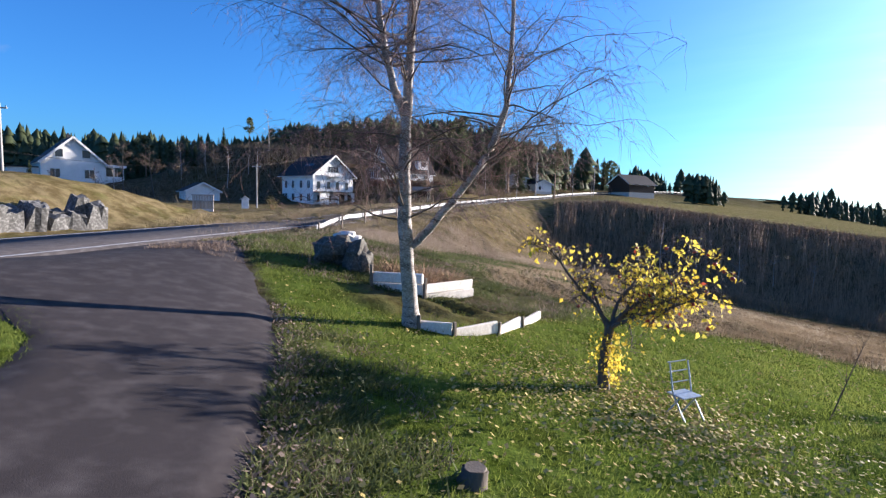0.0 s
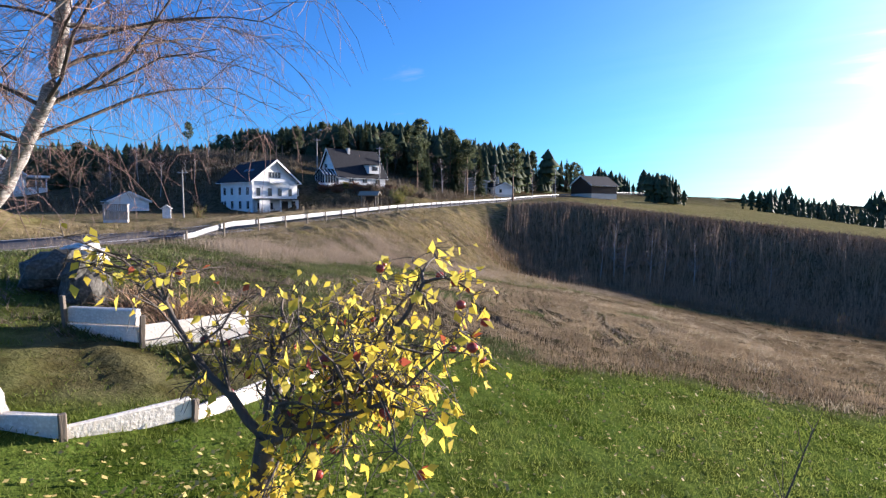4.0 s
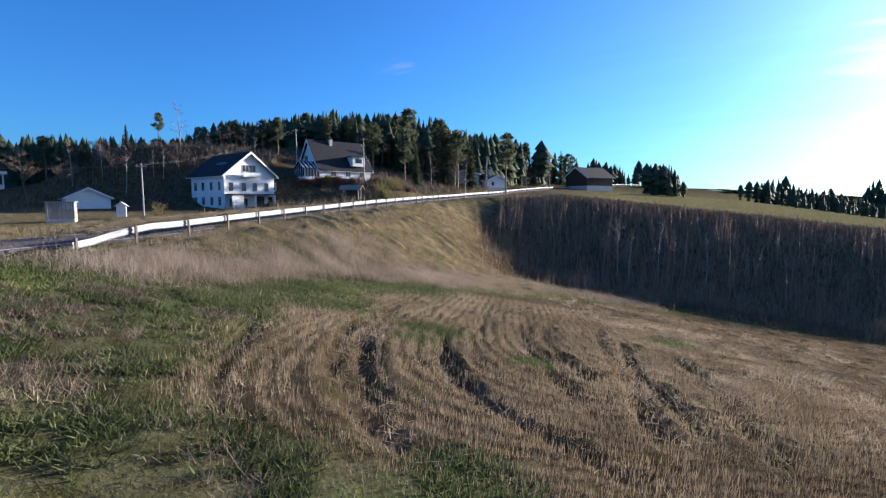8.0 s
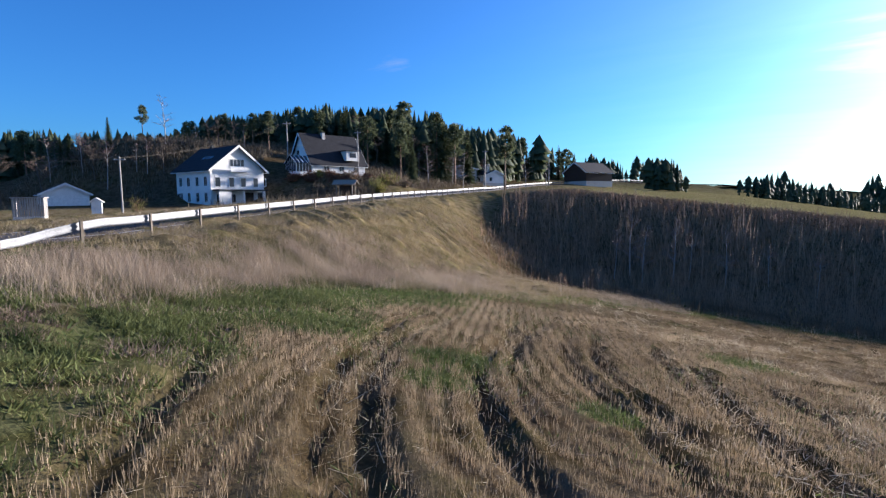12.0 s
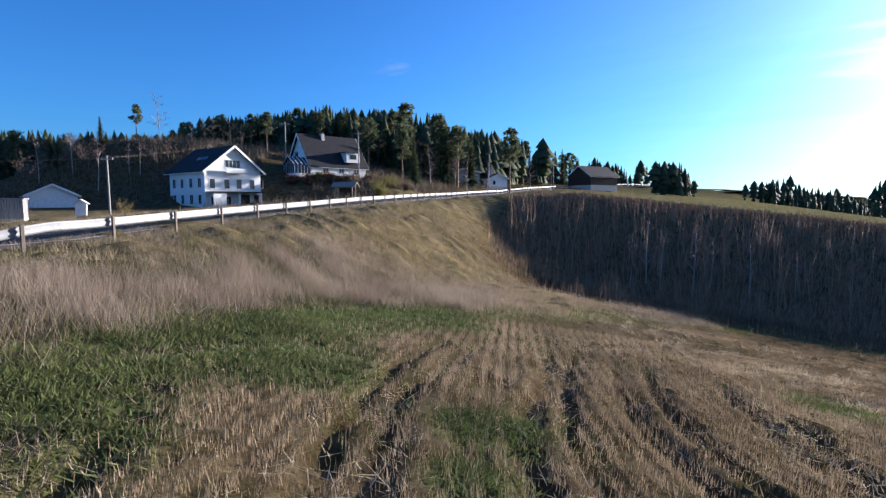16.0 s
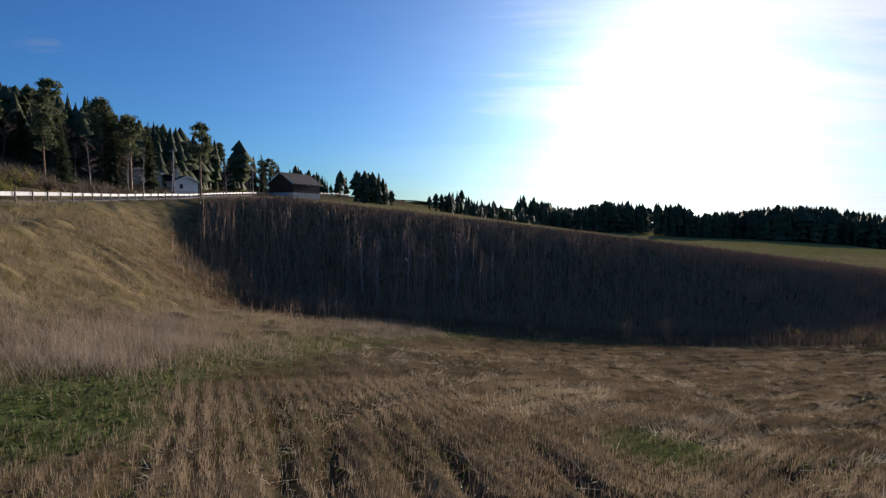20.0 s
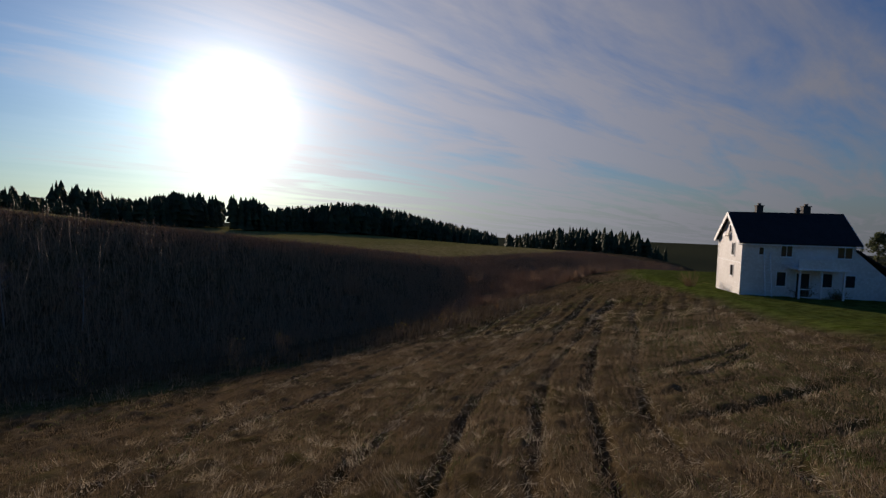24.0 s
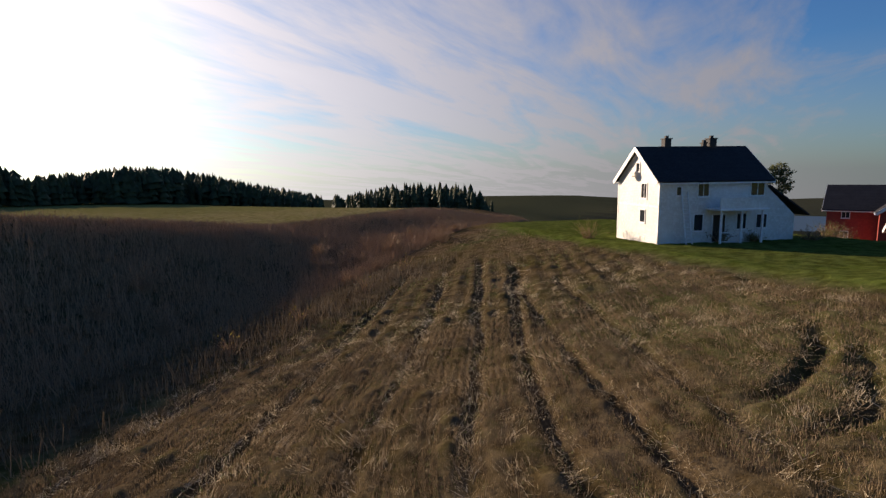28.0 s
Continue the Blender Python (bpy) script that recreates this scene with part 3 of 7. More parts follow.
def kinds(x, y):
    """Weight of each kind of ground."""
    a, s = ravine(x, y)
    r, _ = road_side(x, y)
    d = field_depth(x, y)
    wob = 0.9 * np.sin(x * 0.9 + 1.3 * np.sin(y * 0.5)) * np.sin(y * 0.7 + x * 0.2)
    k = np.zeros((10,) + np.shape(x))
    k[ROUGHG] = 1.0

    def put(i, f):
        for j in range(10):
            k[j] *= 1 - f
        k[i] += f

    put(BANKG, smooth(22, 15, r + wob) * smooth(30, 44, y))
    put(BANKG, 0.65 * smooth(-6, -9, r))
    put(PALEG, smooth(3.2, 5.6, r + 0.5 * wob) * smooth(-0.5, -2.0, d + 0.3 * wob) * smooth(25, 30, y) * smooth(3, -2, s) * smooth(13, 7, x) * smooth(48.5, 44.5, y - 0.5 * x + wob))
    put(STUB, smooth(-0.4, 0.6, d + 0.3 * wob) * smooth(2, -2, s + 3))
    strip = np.abs((x - 4.5) * 0.86 - (y - 35.0) * 0.5)
    put(WEEDS, 0.8 * smooth(3.0, 1.0, strip + 1.4 * wob) * smooth(11, 6, np.hypot(x - 2.5, y - 33)) * smooth(-2.3, -1.0, d + 0.3 * wob))
    put(WEEDS, 0.4 * smooth(2.2, 0.8, np.abs(d + 1.2) + 0.5 * wob) * smooth(14, 18, y))
    put(WEEDS, 0.4 * smooth(29, 24, y + wob) * smooth(22, 30, x) * smooth(18, 20, y) * smooth(60, 50, x))
    put(EARTH, 0.8 * smooth(1.0, 0.5, np.hypot(x + 0.9, (y - 22.7) * 0.7) + 0.2 * wob))
    put(EARTH, 0.55 * smooth(2.2, 1.2, np.hypot(x + 1.6, (y - 19.8) * 0.8) + 0.7 * wob))
    put(LAWN, smooth(1.0, -1.0, y + 0.5 * wob - 14.2 - 2.8 * smooth(1.5, 6, x)) * smooth(-6, -4, x) * smooth(32, 22, x))
    put(ROUGHG, 0.85 * smooth(2.9, 1.9, np.hypot((x + 0.2) * 0.9, y - 14.2) + 0.3 * wob))
    put(ROUGHG, 0.6 * smooth(1.4, 0.3, line_distance(DRIVE_LINE, x, y) + 0.4 * wob) * (y < 16))
    put(LAWN, 0.75 * smooth(-1.6, -3.4, x + 0.3 * wob) * smooth(31, 25, y) * smooth(0.8, 2.0, r))
    # the farm's garden
    put(LAWN, 0.75 * smooth(17.4, 15.6, y + 0.3 * wob - 0.06 * np.clip(x - 60, 0, 20)) * smooth(40, 44, x) * smooth(60, 45, np.hypot(x - 80, y + 10)))
    for gx, gy, gr in GREENS:
        put(WEEDS, 0.6 * smooth(gr, 0.45 * gr, np.hypot(x - gx, y - gy) + 0.25 * wob))
    # dark scrub under the wood and round the houses
    put(SHADEF, smooth(-11, -16, r + wob) * smooth(86, 98, y) * smooth(330, 230, y))
    put(UPPER, smooth(24, 30, s) * smooth(6, 12, r))
    put(LAWN, 0.4 * smooth(45, 70, s) * smooth(60, 110, a))
    put(SHADEF, smooth(-2 - 4.5 * smooth(-12, 4, a), 1 - 4.5 * smooth(-12, 4, a), s + wob) * smooth(31, 27, s) * smooth(6, 11, r))
    put(SHADEF, smooth(-14, -10, s + wob) * smooth(-7, -13, a) * smooth(7, 11, r + wob) * smooth(31, 27, s))
    put(TRACK, ruts(x, y) * 0.85)
    put(EARTH, np.maximum(smooth(0.3, 0.1, line_distance(DRIVE_LINE, x, y)), on_drive(x, y)))
    return k


def graded(lo, hi, step, far, grow=1.16):
    mid = np.arange(lo, hi + step, step)
    right, left, d, q = [], [], step, mid[-1]
    while q < far:
        d *= grow
        q += d
        right.append(q)
    d, q = step, mid[0]
    while q > -far:
        d *= grow
        q -= d
        left.append(q)
    return np.concatenate([left[::-1], mid, right])


def make_ground():
    gx = graded(-9, 66, 0.22, 3600, 1.13)
    gy = graded(2, 62, 0.22, 3600, 1.13)
    x, y = np.meshgrid(gx, gy)
    z = ground(x, y)
    rng = np.random.RandomState(4)
    k = kinds(x, y)
    fine = smooth(120, 40, np.hypot(x - 15, y - 30))
    tuss = np.maximum(0, np.sin(x * 2.1 + 2 * np.sin(y * 0.9)) * np.sin(y * 2.3 + 2 * np.sin(x * 0.8))) ** 2
    tuss2 = np.maximum(0, np.sin(x * 1.35 + 2.2 * np.sin(y * 0.63)) * np.sin(y * 1.5 + 2 * np.sin(x * 0.57)) - 0.15)
    lumps = sum(np.sin(x * f + 1.7 * p) * np.cos(y * f * 0.9 + p) for f, p in ((1.3, 0.4), (2.9, 1.9), (4.7, 3.1))) / 3
    z = z + fine * lumps * (0.07 * k[ROUGHG] + 0.09 * k[PALEG] + 0.02 * k[LAWN] + 0.09 * k[BANKG] + 0.02 * k[STUB]) + 0.13 * tuss * k[STUB] * smooth(14, 26, x) * fine + 0.16 * tuss * k[ROUGHG] * fine + 0.34 * tuss2 * k[BANKG] * fine
    z = z + fine * rng.normal(0, 0.02, z.shape) * (k[STUB] + k[ROUGHG])
    z = z - 0.33 * ruts(x, y) * fine + 0.08 * fine * (np.clip(ruts(x - 0.35, y + 0.1), 0, 1) + np.clip(ruts(x + 0.35, y - 0.1), 0, 1)) * (1 - ruts(x, y)) * k[STUB]
    row = field_depth(x, y, True) + 0.12 * np.sin(x * 0.7 + y * 0.4)
    z = z + fine * k[STUB] * (1 - ruts(x, y)) * ((0.024 + 0.030 * smooth(14, 24, x)) * np.cos(row * 2 * np.pi / 1.15) + 0.020 * np.cos(row * 2 * np.pi / 0.46))
    z = z - 0.04 * on_drive(x, y)
    ny, nx = x.shape
    i, j = np.meshgrid(np.arange(ny - 1), np.arange(nx - 1), indexing="ij")
    f = np.stack([i * nx + j, i * nx + j + 1, (i + 1) * nx + j + 1, (i + 1) * nx + j], -1).reshape(-1, 4)
    me = mesh_of("ground", np.stack([x, y, z], -1).reshape(-1, 3), f, M_GROUND, True)
    col = np.tensordot(KIND_COLOUR.T, k, axes=(1, 0)).reshape(3, -1).T
    far_wood = smooth(0.5, 3.0, hills(x, y)).reshape(-1, 1) * smooth(150, 260, np.hypot(x - 15, y - 30)).reshape(-1, 1)
    far_wood = np.maximum(far_wood, smooth(480, 700, np.hypot(x - 15, y - 30)).reshape(-1, 1))
    col = col * (1 - 0.8 * far_wood) + 0.8 * far_wood * np.array([[0.045, 0.055, 0.05]])
    at = me.color_attributes.new("kind_colour", "FLOAT_COLOR", "POINT")
    at.data.foreach_set("color", np.concatenate([col, np.ones((len(col), 1))], 1).astype(np.float32).ravel())
    ob = new("ground", me)
    return tagged(ob, "rolling farmland with lawn, stubble field, banks and ravine", "ground", kind="structure")


make_ground()


def ribbon(line, left, right, lift, drop=0.35, edge_noise=0.0):
    """A strip along a line, lying on the ground, with its sides turned down."""
    d = np.gradient(line, axis=0)
    d /= np.linalg.norm(d, axis=1, keepdims=True)
    nrm = np.stack([d[:, 1], -d[:, 0]], 1)
    cols = [left - 0.02, left, left * 0.5 + right * 0.5, right, right + 0.02]
    out = []
    for c, q in zip(cols, (-drop, 0, 0, 0, -drop)):
        off = c + edge_noise * np.sin(np.arange(len(line)) * 1.7 + c)
        p = line + nrm * (off[:, None] if np.ndim(off) else off)
        out.append(np.column_stack([p, np.zeros(len(p)) + q]))
    return np.stack(out, 1), nrm


def strip_mesh(name, grid, mat):
    n, c = grid.shape[:2]
    i, j = np.meshgrid(np.arange(n - 1), np.arange(c - 1), indexing="ij")
    f = np.stack([i * c + j, i * c + j + 1, (i + 1) * c + j + 1, (i + 1) * c + j], -1).reshape(-1, 4)
    return mesh_of(name, grid.reshape(-1, 3), f, mat)


def make_roads():
    line, where = curve_points(RAIL, 1.5)
    line, where = line[:-1], where[:-1]
    rz = np.interp(where, np.arange(len(RAIL)), RAIL_Z)
    grid, nrm = ribbon(line, -ROAD_W, -0.5, 0)
    grid[:, :, 2] += rz[:, None] + 0.02
    grid[:, 2, 2] += 0.05
    road = new("road", strip_mesh("road", grid, M_ASPHALT))
    tagged(road, "grey asphalt country road with worn edge lines", "road", kind="structure")
    for c in (-0.85, -ROAD_W + 0.35):
        g, _ = ribbon(line, c - 0.06, c + 0.06, 0, 0.004)
        g[:, :, 2] += rz[:, None] + 0.036
        ob = part("edge_line", strip_mesh("edge_line", g, M_LINE), M_LINE, road)
    d = np.gradient(DRIVE_LINE, axis=0)
    d /= np.linalg.norm(d, axis=1, keepdims=True)
    wide = drive_width(DRIVE_LINE[:, 1])
    g = []
    for c in np.linspace(0, 1, 13):
        edge = 0.10 * np.sin(np.arange(len(d)) * 1.9) * (c in (0.0, 1.0))
        p = DRIVE_LINE - np.stack([d[:, 1], -d[:, 0]], 1) * (wide * c + edge)[:, None]
        g.append(np.column_stack([p, ground(p[:, 0], p[:, 1]) + (0.05 if 0 < c < 1 else -0.02)]))
    g = np.stack(g, 1)[:, ::-1]
    # M_DRIVE holds some of the driveway's shade in its colour
    drive = new("driveway", strip_mesh("driveway", g, M_DRIVE))
    tagged(drive, "dark asphalt driveway that joins the road", "driveway", kind="structure")


make_roads()


# ---- guard rail ----
def make_rail():
    line, where = curve_points(RAIL, 0.5)
    start = np.searchsorted(where, 3.95)
    stop = np.searchsorted(where, 12.4)
    line, where = line[start:stop], where[start:stop]
    far = np.concatenate([[0], np.cumsum(np.linalg.norm(np.diff(line, axis=0), axis=1))])
    total = far[-1]

    def at(d):
        p = np.array([np.interp(d, far, line[:, k]) for k in (0, 1)])
        q = np.array([np.interp(d + 0.3, far, line[:, k]) for k in (0, 1)])
        z = np.interp(np.interp(d, far, where), np.arange(len(RAIL)), RAIL_Z)
        t = (q - p) / np.linalg.norm(q - p)
        return p, t, z

    rail = thing("guard_rail", pose(0, 0, 0), "long galvanised steel guard rail on posts beside the road", "guard rail")
    # beam: the W profile, bent back and down at its near end
    prof = np.array([(0.0, 0.155), (0.05, 0.115), (0.05, 0.07), (0.0, 0.02), (0.0, -0.02), (0.05, -0.07), (0.05, -0.115), (0.0, -0.155), (-0.012, -0.155), (0.03, -0.09), (-0.012, 0.0), (0.03, 0.09), (-0.012, 0.155)])
    step = 3.15
    n = int(total / step)
    post_mesh = boxed(-0.055, 0.055, -0.045, 0.045, -0.7, 0.80, 0.012)
    pm = bpy.data.meshes.new("post")
    post_mesh.to_mesh(pm)
    post_mesh.free()
    pm.materials.append(M_POST)

    def ring(d):
        p, t, z = at(max(d, 0.0))
        nrm = np.array([t[1], -t[0]])
        drop = 0.52 * smooth(4.5, 0.0, d)
        flare = 0.9 * smooth(5.0, 0.0, d)
        c = p + nrm * (flare + 0.0)
        return np.array([(*(c - nrm * a), z + 0.60 - drop + b) for a, b in prof])

    for i in range(n):
        d0 = i * step
        rings = np.array([ring(d0 + q * step / 3) for q in range(4)])
        m = len(prof)
        f = np.array([(r * m + j, r * m + (j + 1) % m, (r + 1) * m + (j + 1) % m, (r + 1) * m + j) for r in range(3) for j in range(m)])
        part("beam", mesh_of("beam", rings.reshape(-1, 3), f, M_GALV), M_GALV, rail)
        p, t, z = at(d0 + 0.1)
        nrm = np.array([t[1], -t[0]])
        flare = 0.9 * float(smooth(5.0, 0.0, d0)) + 0.10
        ob = new("post", pm)
        ob.parent = rail
        ob.matrix_local = pose(*(p + nrm * flare), z - 0.0 - 0.4 * float(smooth(4.5, 0.0, d0)), 0, 0, math.degrees(math.atan2(t[1], t[0])))


make_rail()


# ---- houses ----
def window(parent, m, w, h, bars=(1, 1), frame_mat=None, name="window"):
    """A window on a wall's face: frame, panes set back in it, and a sill. m: its lower middle, x along the wall, -y outwards."""
    frame_mat = frame_mat or M_TRIM
    bm = bmesh.new()
    b = 0.07
    for x0, x1, z0, z1 in ((-w / 2 - b, w / 2 + b, h, h + b), (-w / 2 - b, w / 2 + b, -b, 0), (-w / 2 - b, -w / 2, 0, h), (w / 2, w / 2 + b, 0, h)):
        box(bm, x0, x1, -0.05, 0.06, z0, z1)
    nx, nz = bars
    for i in range(1, nx):
        box(bm, -w / 2 + w * i / nx - 0.025, -w / 2 + w * i / nx + 0.025, -0.03, 0.05, 0, h)
    for i in range(1, nz):
        box(bm, -w / 2, w / 2, -0.028, 0.048, h * i / nz - 0.02, h * i / nz + 0.02)
    win = part(name, bm, frame_mat, parent)
    win.matrix_local = m
    part("pane", boxed(-w / 2, w / 2, -0.012, 0.02, 0, h), M_GLASS, win)
    part("sill", boxed(-w / 2 - 0.1, w / 2 + 0.1, -0.10, 0.0, -0.12, -0.075), frame_mat, win)
    return win


SIDES = {"front": lambda w, l: Matrix(), "back": lambda w, l: Matrix.Translation((0, l, 0)) @ pose(0, 0, 0, 0, 0, 180),
         "left": lambda w, l: Matrix.Translation((-w / 2, l / 2, 0)) @ pose(0, 0, 0, 0, 0, -90), "right": lambda w, l: Matrix.Translation((w / 2, l / 2, 0)) @ pose(0, 0, 0, 0, 0, 90)}


def gable_house(name, m, w, l, eave, rise, label, wall_mat, over=0.45, foot=0.4, windows=(), doors=(), chimneys=(), roof_mat=None, category="house", foot_mat=None, barge=True, group=""):
    """A house with its front gable on y = 0, facing -y: walls, foundation, two roof slopes, barge boards, windows and doors."""
    roof_mat = roof_mat or M_ROOF
    h = thing(name, m, label, category, group)
    hw = w / 2
    v = [(-hw, 0, foot), (hw, 0, foot), (hw, 0, eave), (0, 0, eave + rise), (-hw, 0, eave), (-hw, l, foot), (hw, l, foot), (hw, l, eave), (0, l, eave + rise), (-hw, l, eave)]
    f = [(0, 1, 2, 3, 4), (9, 8, 7, 6, 5), (1, 6, 7, 2), (5, 0, 4, 9), (5, 6, 1, 0), (2, 7, 8, 3), (4, 3, 8, 9)]
    part("wall", mesh_of("wall", v, f, wall_mat), wall_mat, h)
    part("foundation", boxed(-hw - 0.03, hw + 0.03, -0.03, l + 0.03, -1.6, foot + 0.02), foot_mat or M_CONCRETE, h)
    slope = math.atan2(rise, hw)
    run = math.hypot(rise, hw) + over
    for side in (-1, 1):
        rot = Matrix.Translation((0, 0, eave + rise + 0.06)) @ Matrix.Rotation(side * slope, 4, "Y")
        bm = boxed(0 if side > 0 else -run, run if side > 0 else 0, -over, l + over, -0.02, 0.12, 0.02)
        bmesh.ops.transform(bm, matrix=rot, verts=bm.verts)
        part("roof", bm, roof_mat, h)
        for yy in ((-over - 0.03, -over + 0.02), (l + over - 0.02, l + over + 0.03)) if barge else ():
            bm = boxed(0.0 if side > 0 else -run, run if side > 0 else 0.0, yy[0], yy[1], -0.22, 0.10)
            bmesh.ops.transform(bm, matrix=rot, verts=bm.verts)
            part("barge_board", bm, M_TRIM, h)
        x = side * (hw + over * math.cos(slope))
        gz = eave - over * math.sin(slope)
        part("gutter", boxed(x - 0.06 + 0.05 * side, x + 0.06 + 0.05 * side, -over, l + over, gz - 0.08, gz + 0.02, 0.02), M_TRIM, h)
    for side, u, z, ww, hh, *bars in windows:
        window(h, SIDES[side](w, l) @ pose(u, 0, z), ww, hh, bars[0] if bars else (1, 1))
    for side, u, z, ww, hh, mat in doors:
        d = part("door", boxed(-ww / 2, ww / 2, -0.05, 0.02, 0, hh, 0.01), mat, h)
        d.matrix_local = SIDES[side](w, l) @ pose(u, 0, z)
        part("door_frame", join_boxes([(-ww / 2 - 0.09, -ww / 2, -0.06, 0.02, 0, hh + 0.09), (ww / 2, ww / 2 + 0.09, -0.06, 0.02, 0, hh + 0.09), (-ww / 2, ww / 2, -0.06, 0.02, hh, hh + 0.09)]), M_TRIM, d)
    for x, y, ww, top, mat in chimneys:
        zr = eave + rise - abs(x) * rise / hw - 0.3
        c = part("chimney", boxed(x - ww / 2, x + ww / 2, y - ww / 2, y + ww / 2, zr, top, 0.02), mat, h)
        part("chimney_cap", join_boxes([(x - ww / 2 - 0.06, x + ww / 2 + 0.06, y - ww / 2 - 0.06, y + ww / 2 + 0.06, top, top + 0.08), (x - 0.12, x + 0.12, y - 0.12, y + 0.12, top + 0.08, top + 0.28)]), M_CHIM, c)
    return h


def join_boxes(rows):
    bm = bmesh.new()
    for r in rows:
        box(bm, *r)
    return bm


# House by the road: gable front with balcony, three rows of windows
def house_with_balcony():
    z = 1.25
    m = pose(-21.4, 104.6, z, 0, 0, 48)
    w, l = 9.6, 11.0
    ups = [("front", u, 3.35, 0.85, 1.45, (1, 1)) for u in (-3.6, -1.2, 0.9, 3.2)]
    low = [("front", -3.5, 0.85, 0.75, 1.25, (1, 1)), ("front", -1.1, 0.85, 1.0, 1.25, (2, 1))]
    side = [("left", u, zz, 0.9, 1.4, (2, 1)) for u in (-4.0, -1.4, 1.4, 4.0) for zz in (0.95, 3.5)]
    h = gable_house("house", m, w, l, 6.2, 3.8, "white two-storey house with dark roof and balcony by the road", M_WHITE, over=0.7,
                    windows=ups + low + side + [("front", -0.1, 6.7, 2.5, 1.1, (4, 1)), ("right", 3.0, 3.5, 0.9, 1.3), ("right", -3.0, 3.5, 0.9, 1.3)],
                    doors=[("front", 1.9, 0.3, 1.6, 2.1, M_DARKWOOD), ("front", 3.9, 0.3, 0.9, 2.1, M_GLASS), ("left", -4.9, 0.3, 0.8, 2.0, M_DARKWOOD)], chimneys=[(0.0, 7.5, 0.6, 10.4, M_CHIM)])
    part("balcony_roof", boxed(-4.6, 4.2, -2.1, -0.02, 2.72, 2.86, 0.02), M_ROOF, h)
    for x0, x1 in ((-4.4, -2.3), (-0.2, 0.1), (3.4, 3.9)):
        part("porch_wall", boxed(x0, x1, -1.7, -1.55, 0.0, 2.72), M_WHITE, h)
    part("balcony", join_boxes([(-1.7, 1.6, -0.9, -0.05, 5.75, 5.88), (-1.7, 1.6, -0.9, -0.82, 5.88, 6.5)]), M_TRIM, h)
    for sx in (-4.0, -2.6, -1.2):
        bm = boxed(-0.4, 0.4, -0.35, 0.35, 0, 0.06)
        sky_light = part("roof_window", bm, M_GLASS, h)
        sl = math.atan2(3.8, 4.8)
        sky_light.matrix_local = Matrix.Translation((-2.6, 6.5 + sx * 0.8, 10.0 - 2.6 * 3.8 / 4.8 + 0.2)) @ Matrix.Rotation(-sl, 4, "Y")
    part("side_extension", join_boxes([(4.85, 7.4, 3.0, 7.0, -0.2, 2.6)]), M_GREYWALL, h)
    bal = part("terrace_rail", join_boxes([(4.85, 7.4, 2.9, 3.0, 2.6, 3.6), (7.3, 7.4, 3.0, 7.0, 2.6, 3.6)]), M_TRIM, h)
    part("terrace_roof", boxed(4.85, 7.8, 2.6, 7.4, 5.0, 5.14, 0.02), M_ROOF, h)
    for yy in (3.0, 6.8):
        part("terrace_post", boxed(7.2, 7.32, yy, yy + 0.12, 3.6, 5.0), M_TRIM, h)
    return h


house_with_balcony()


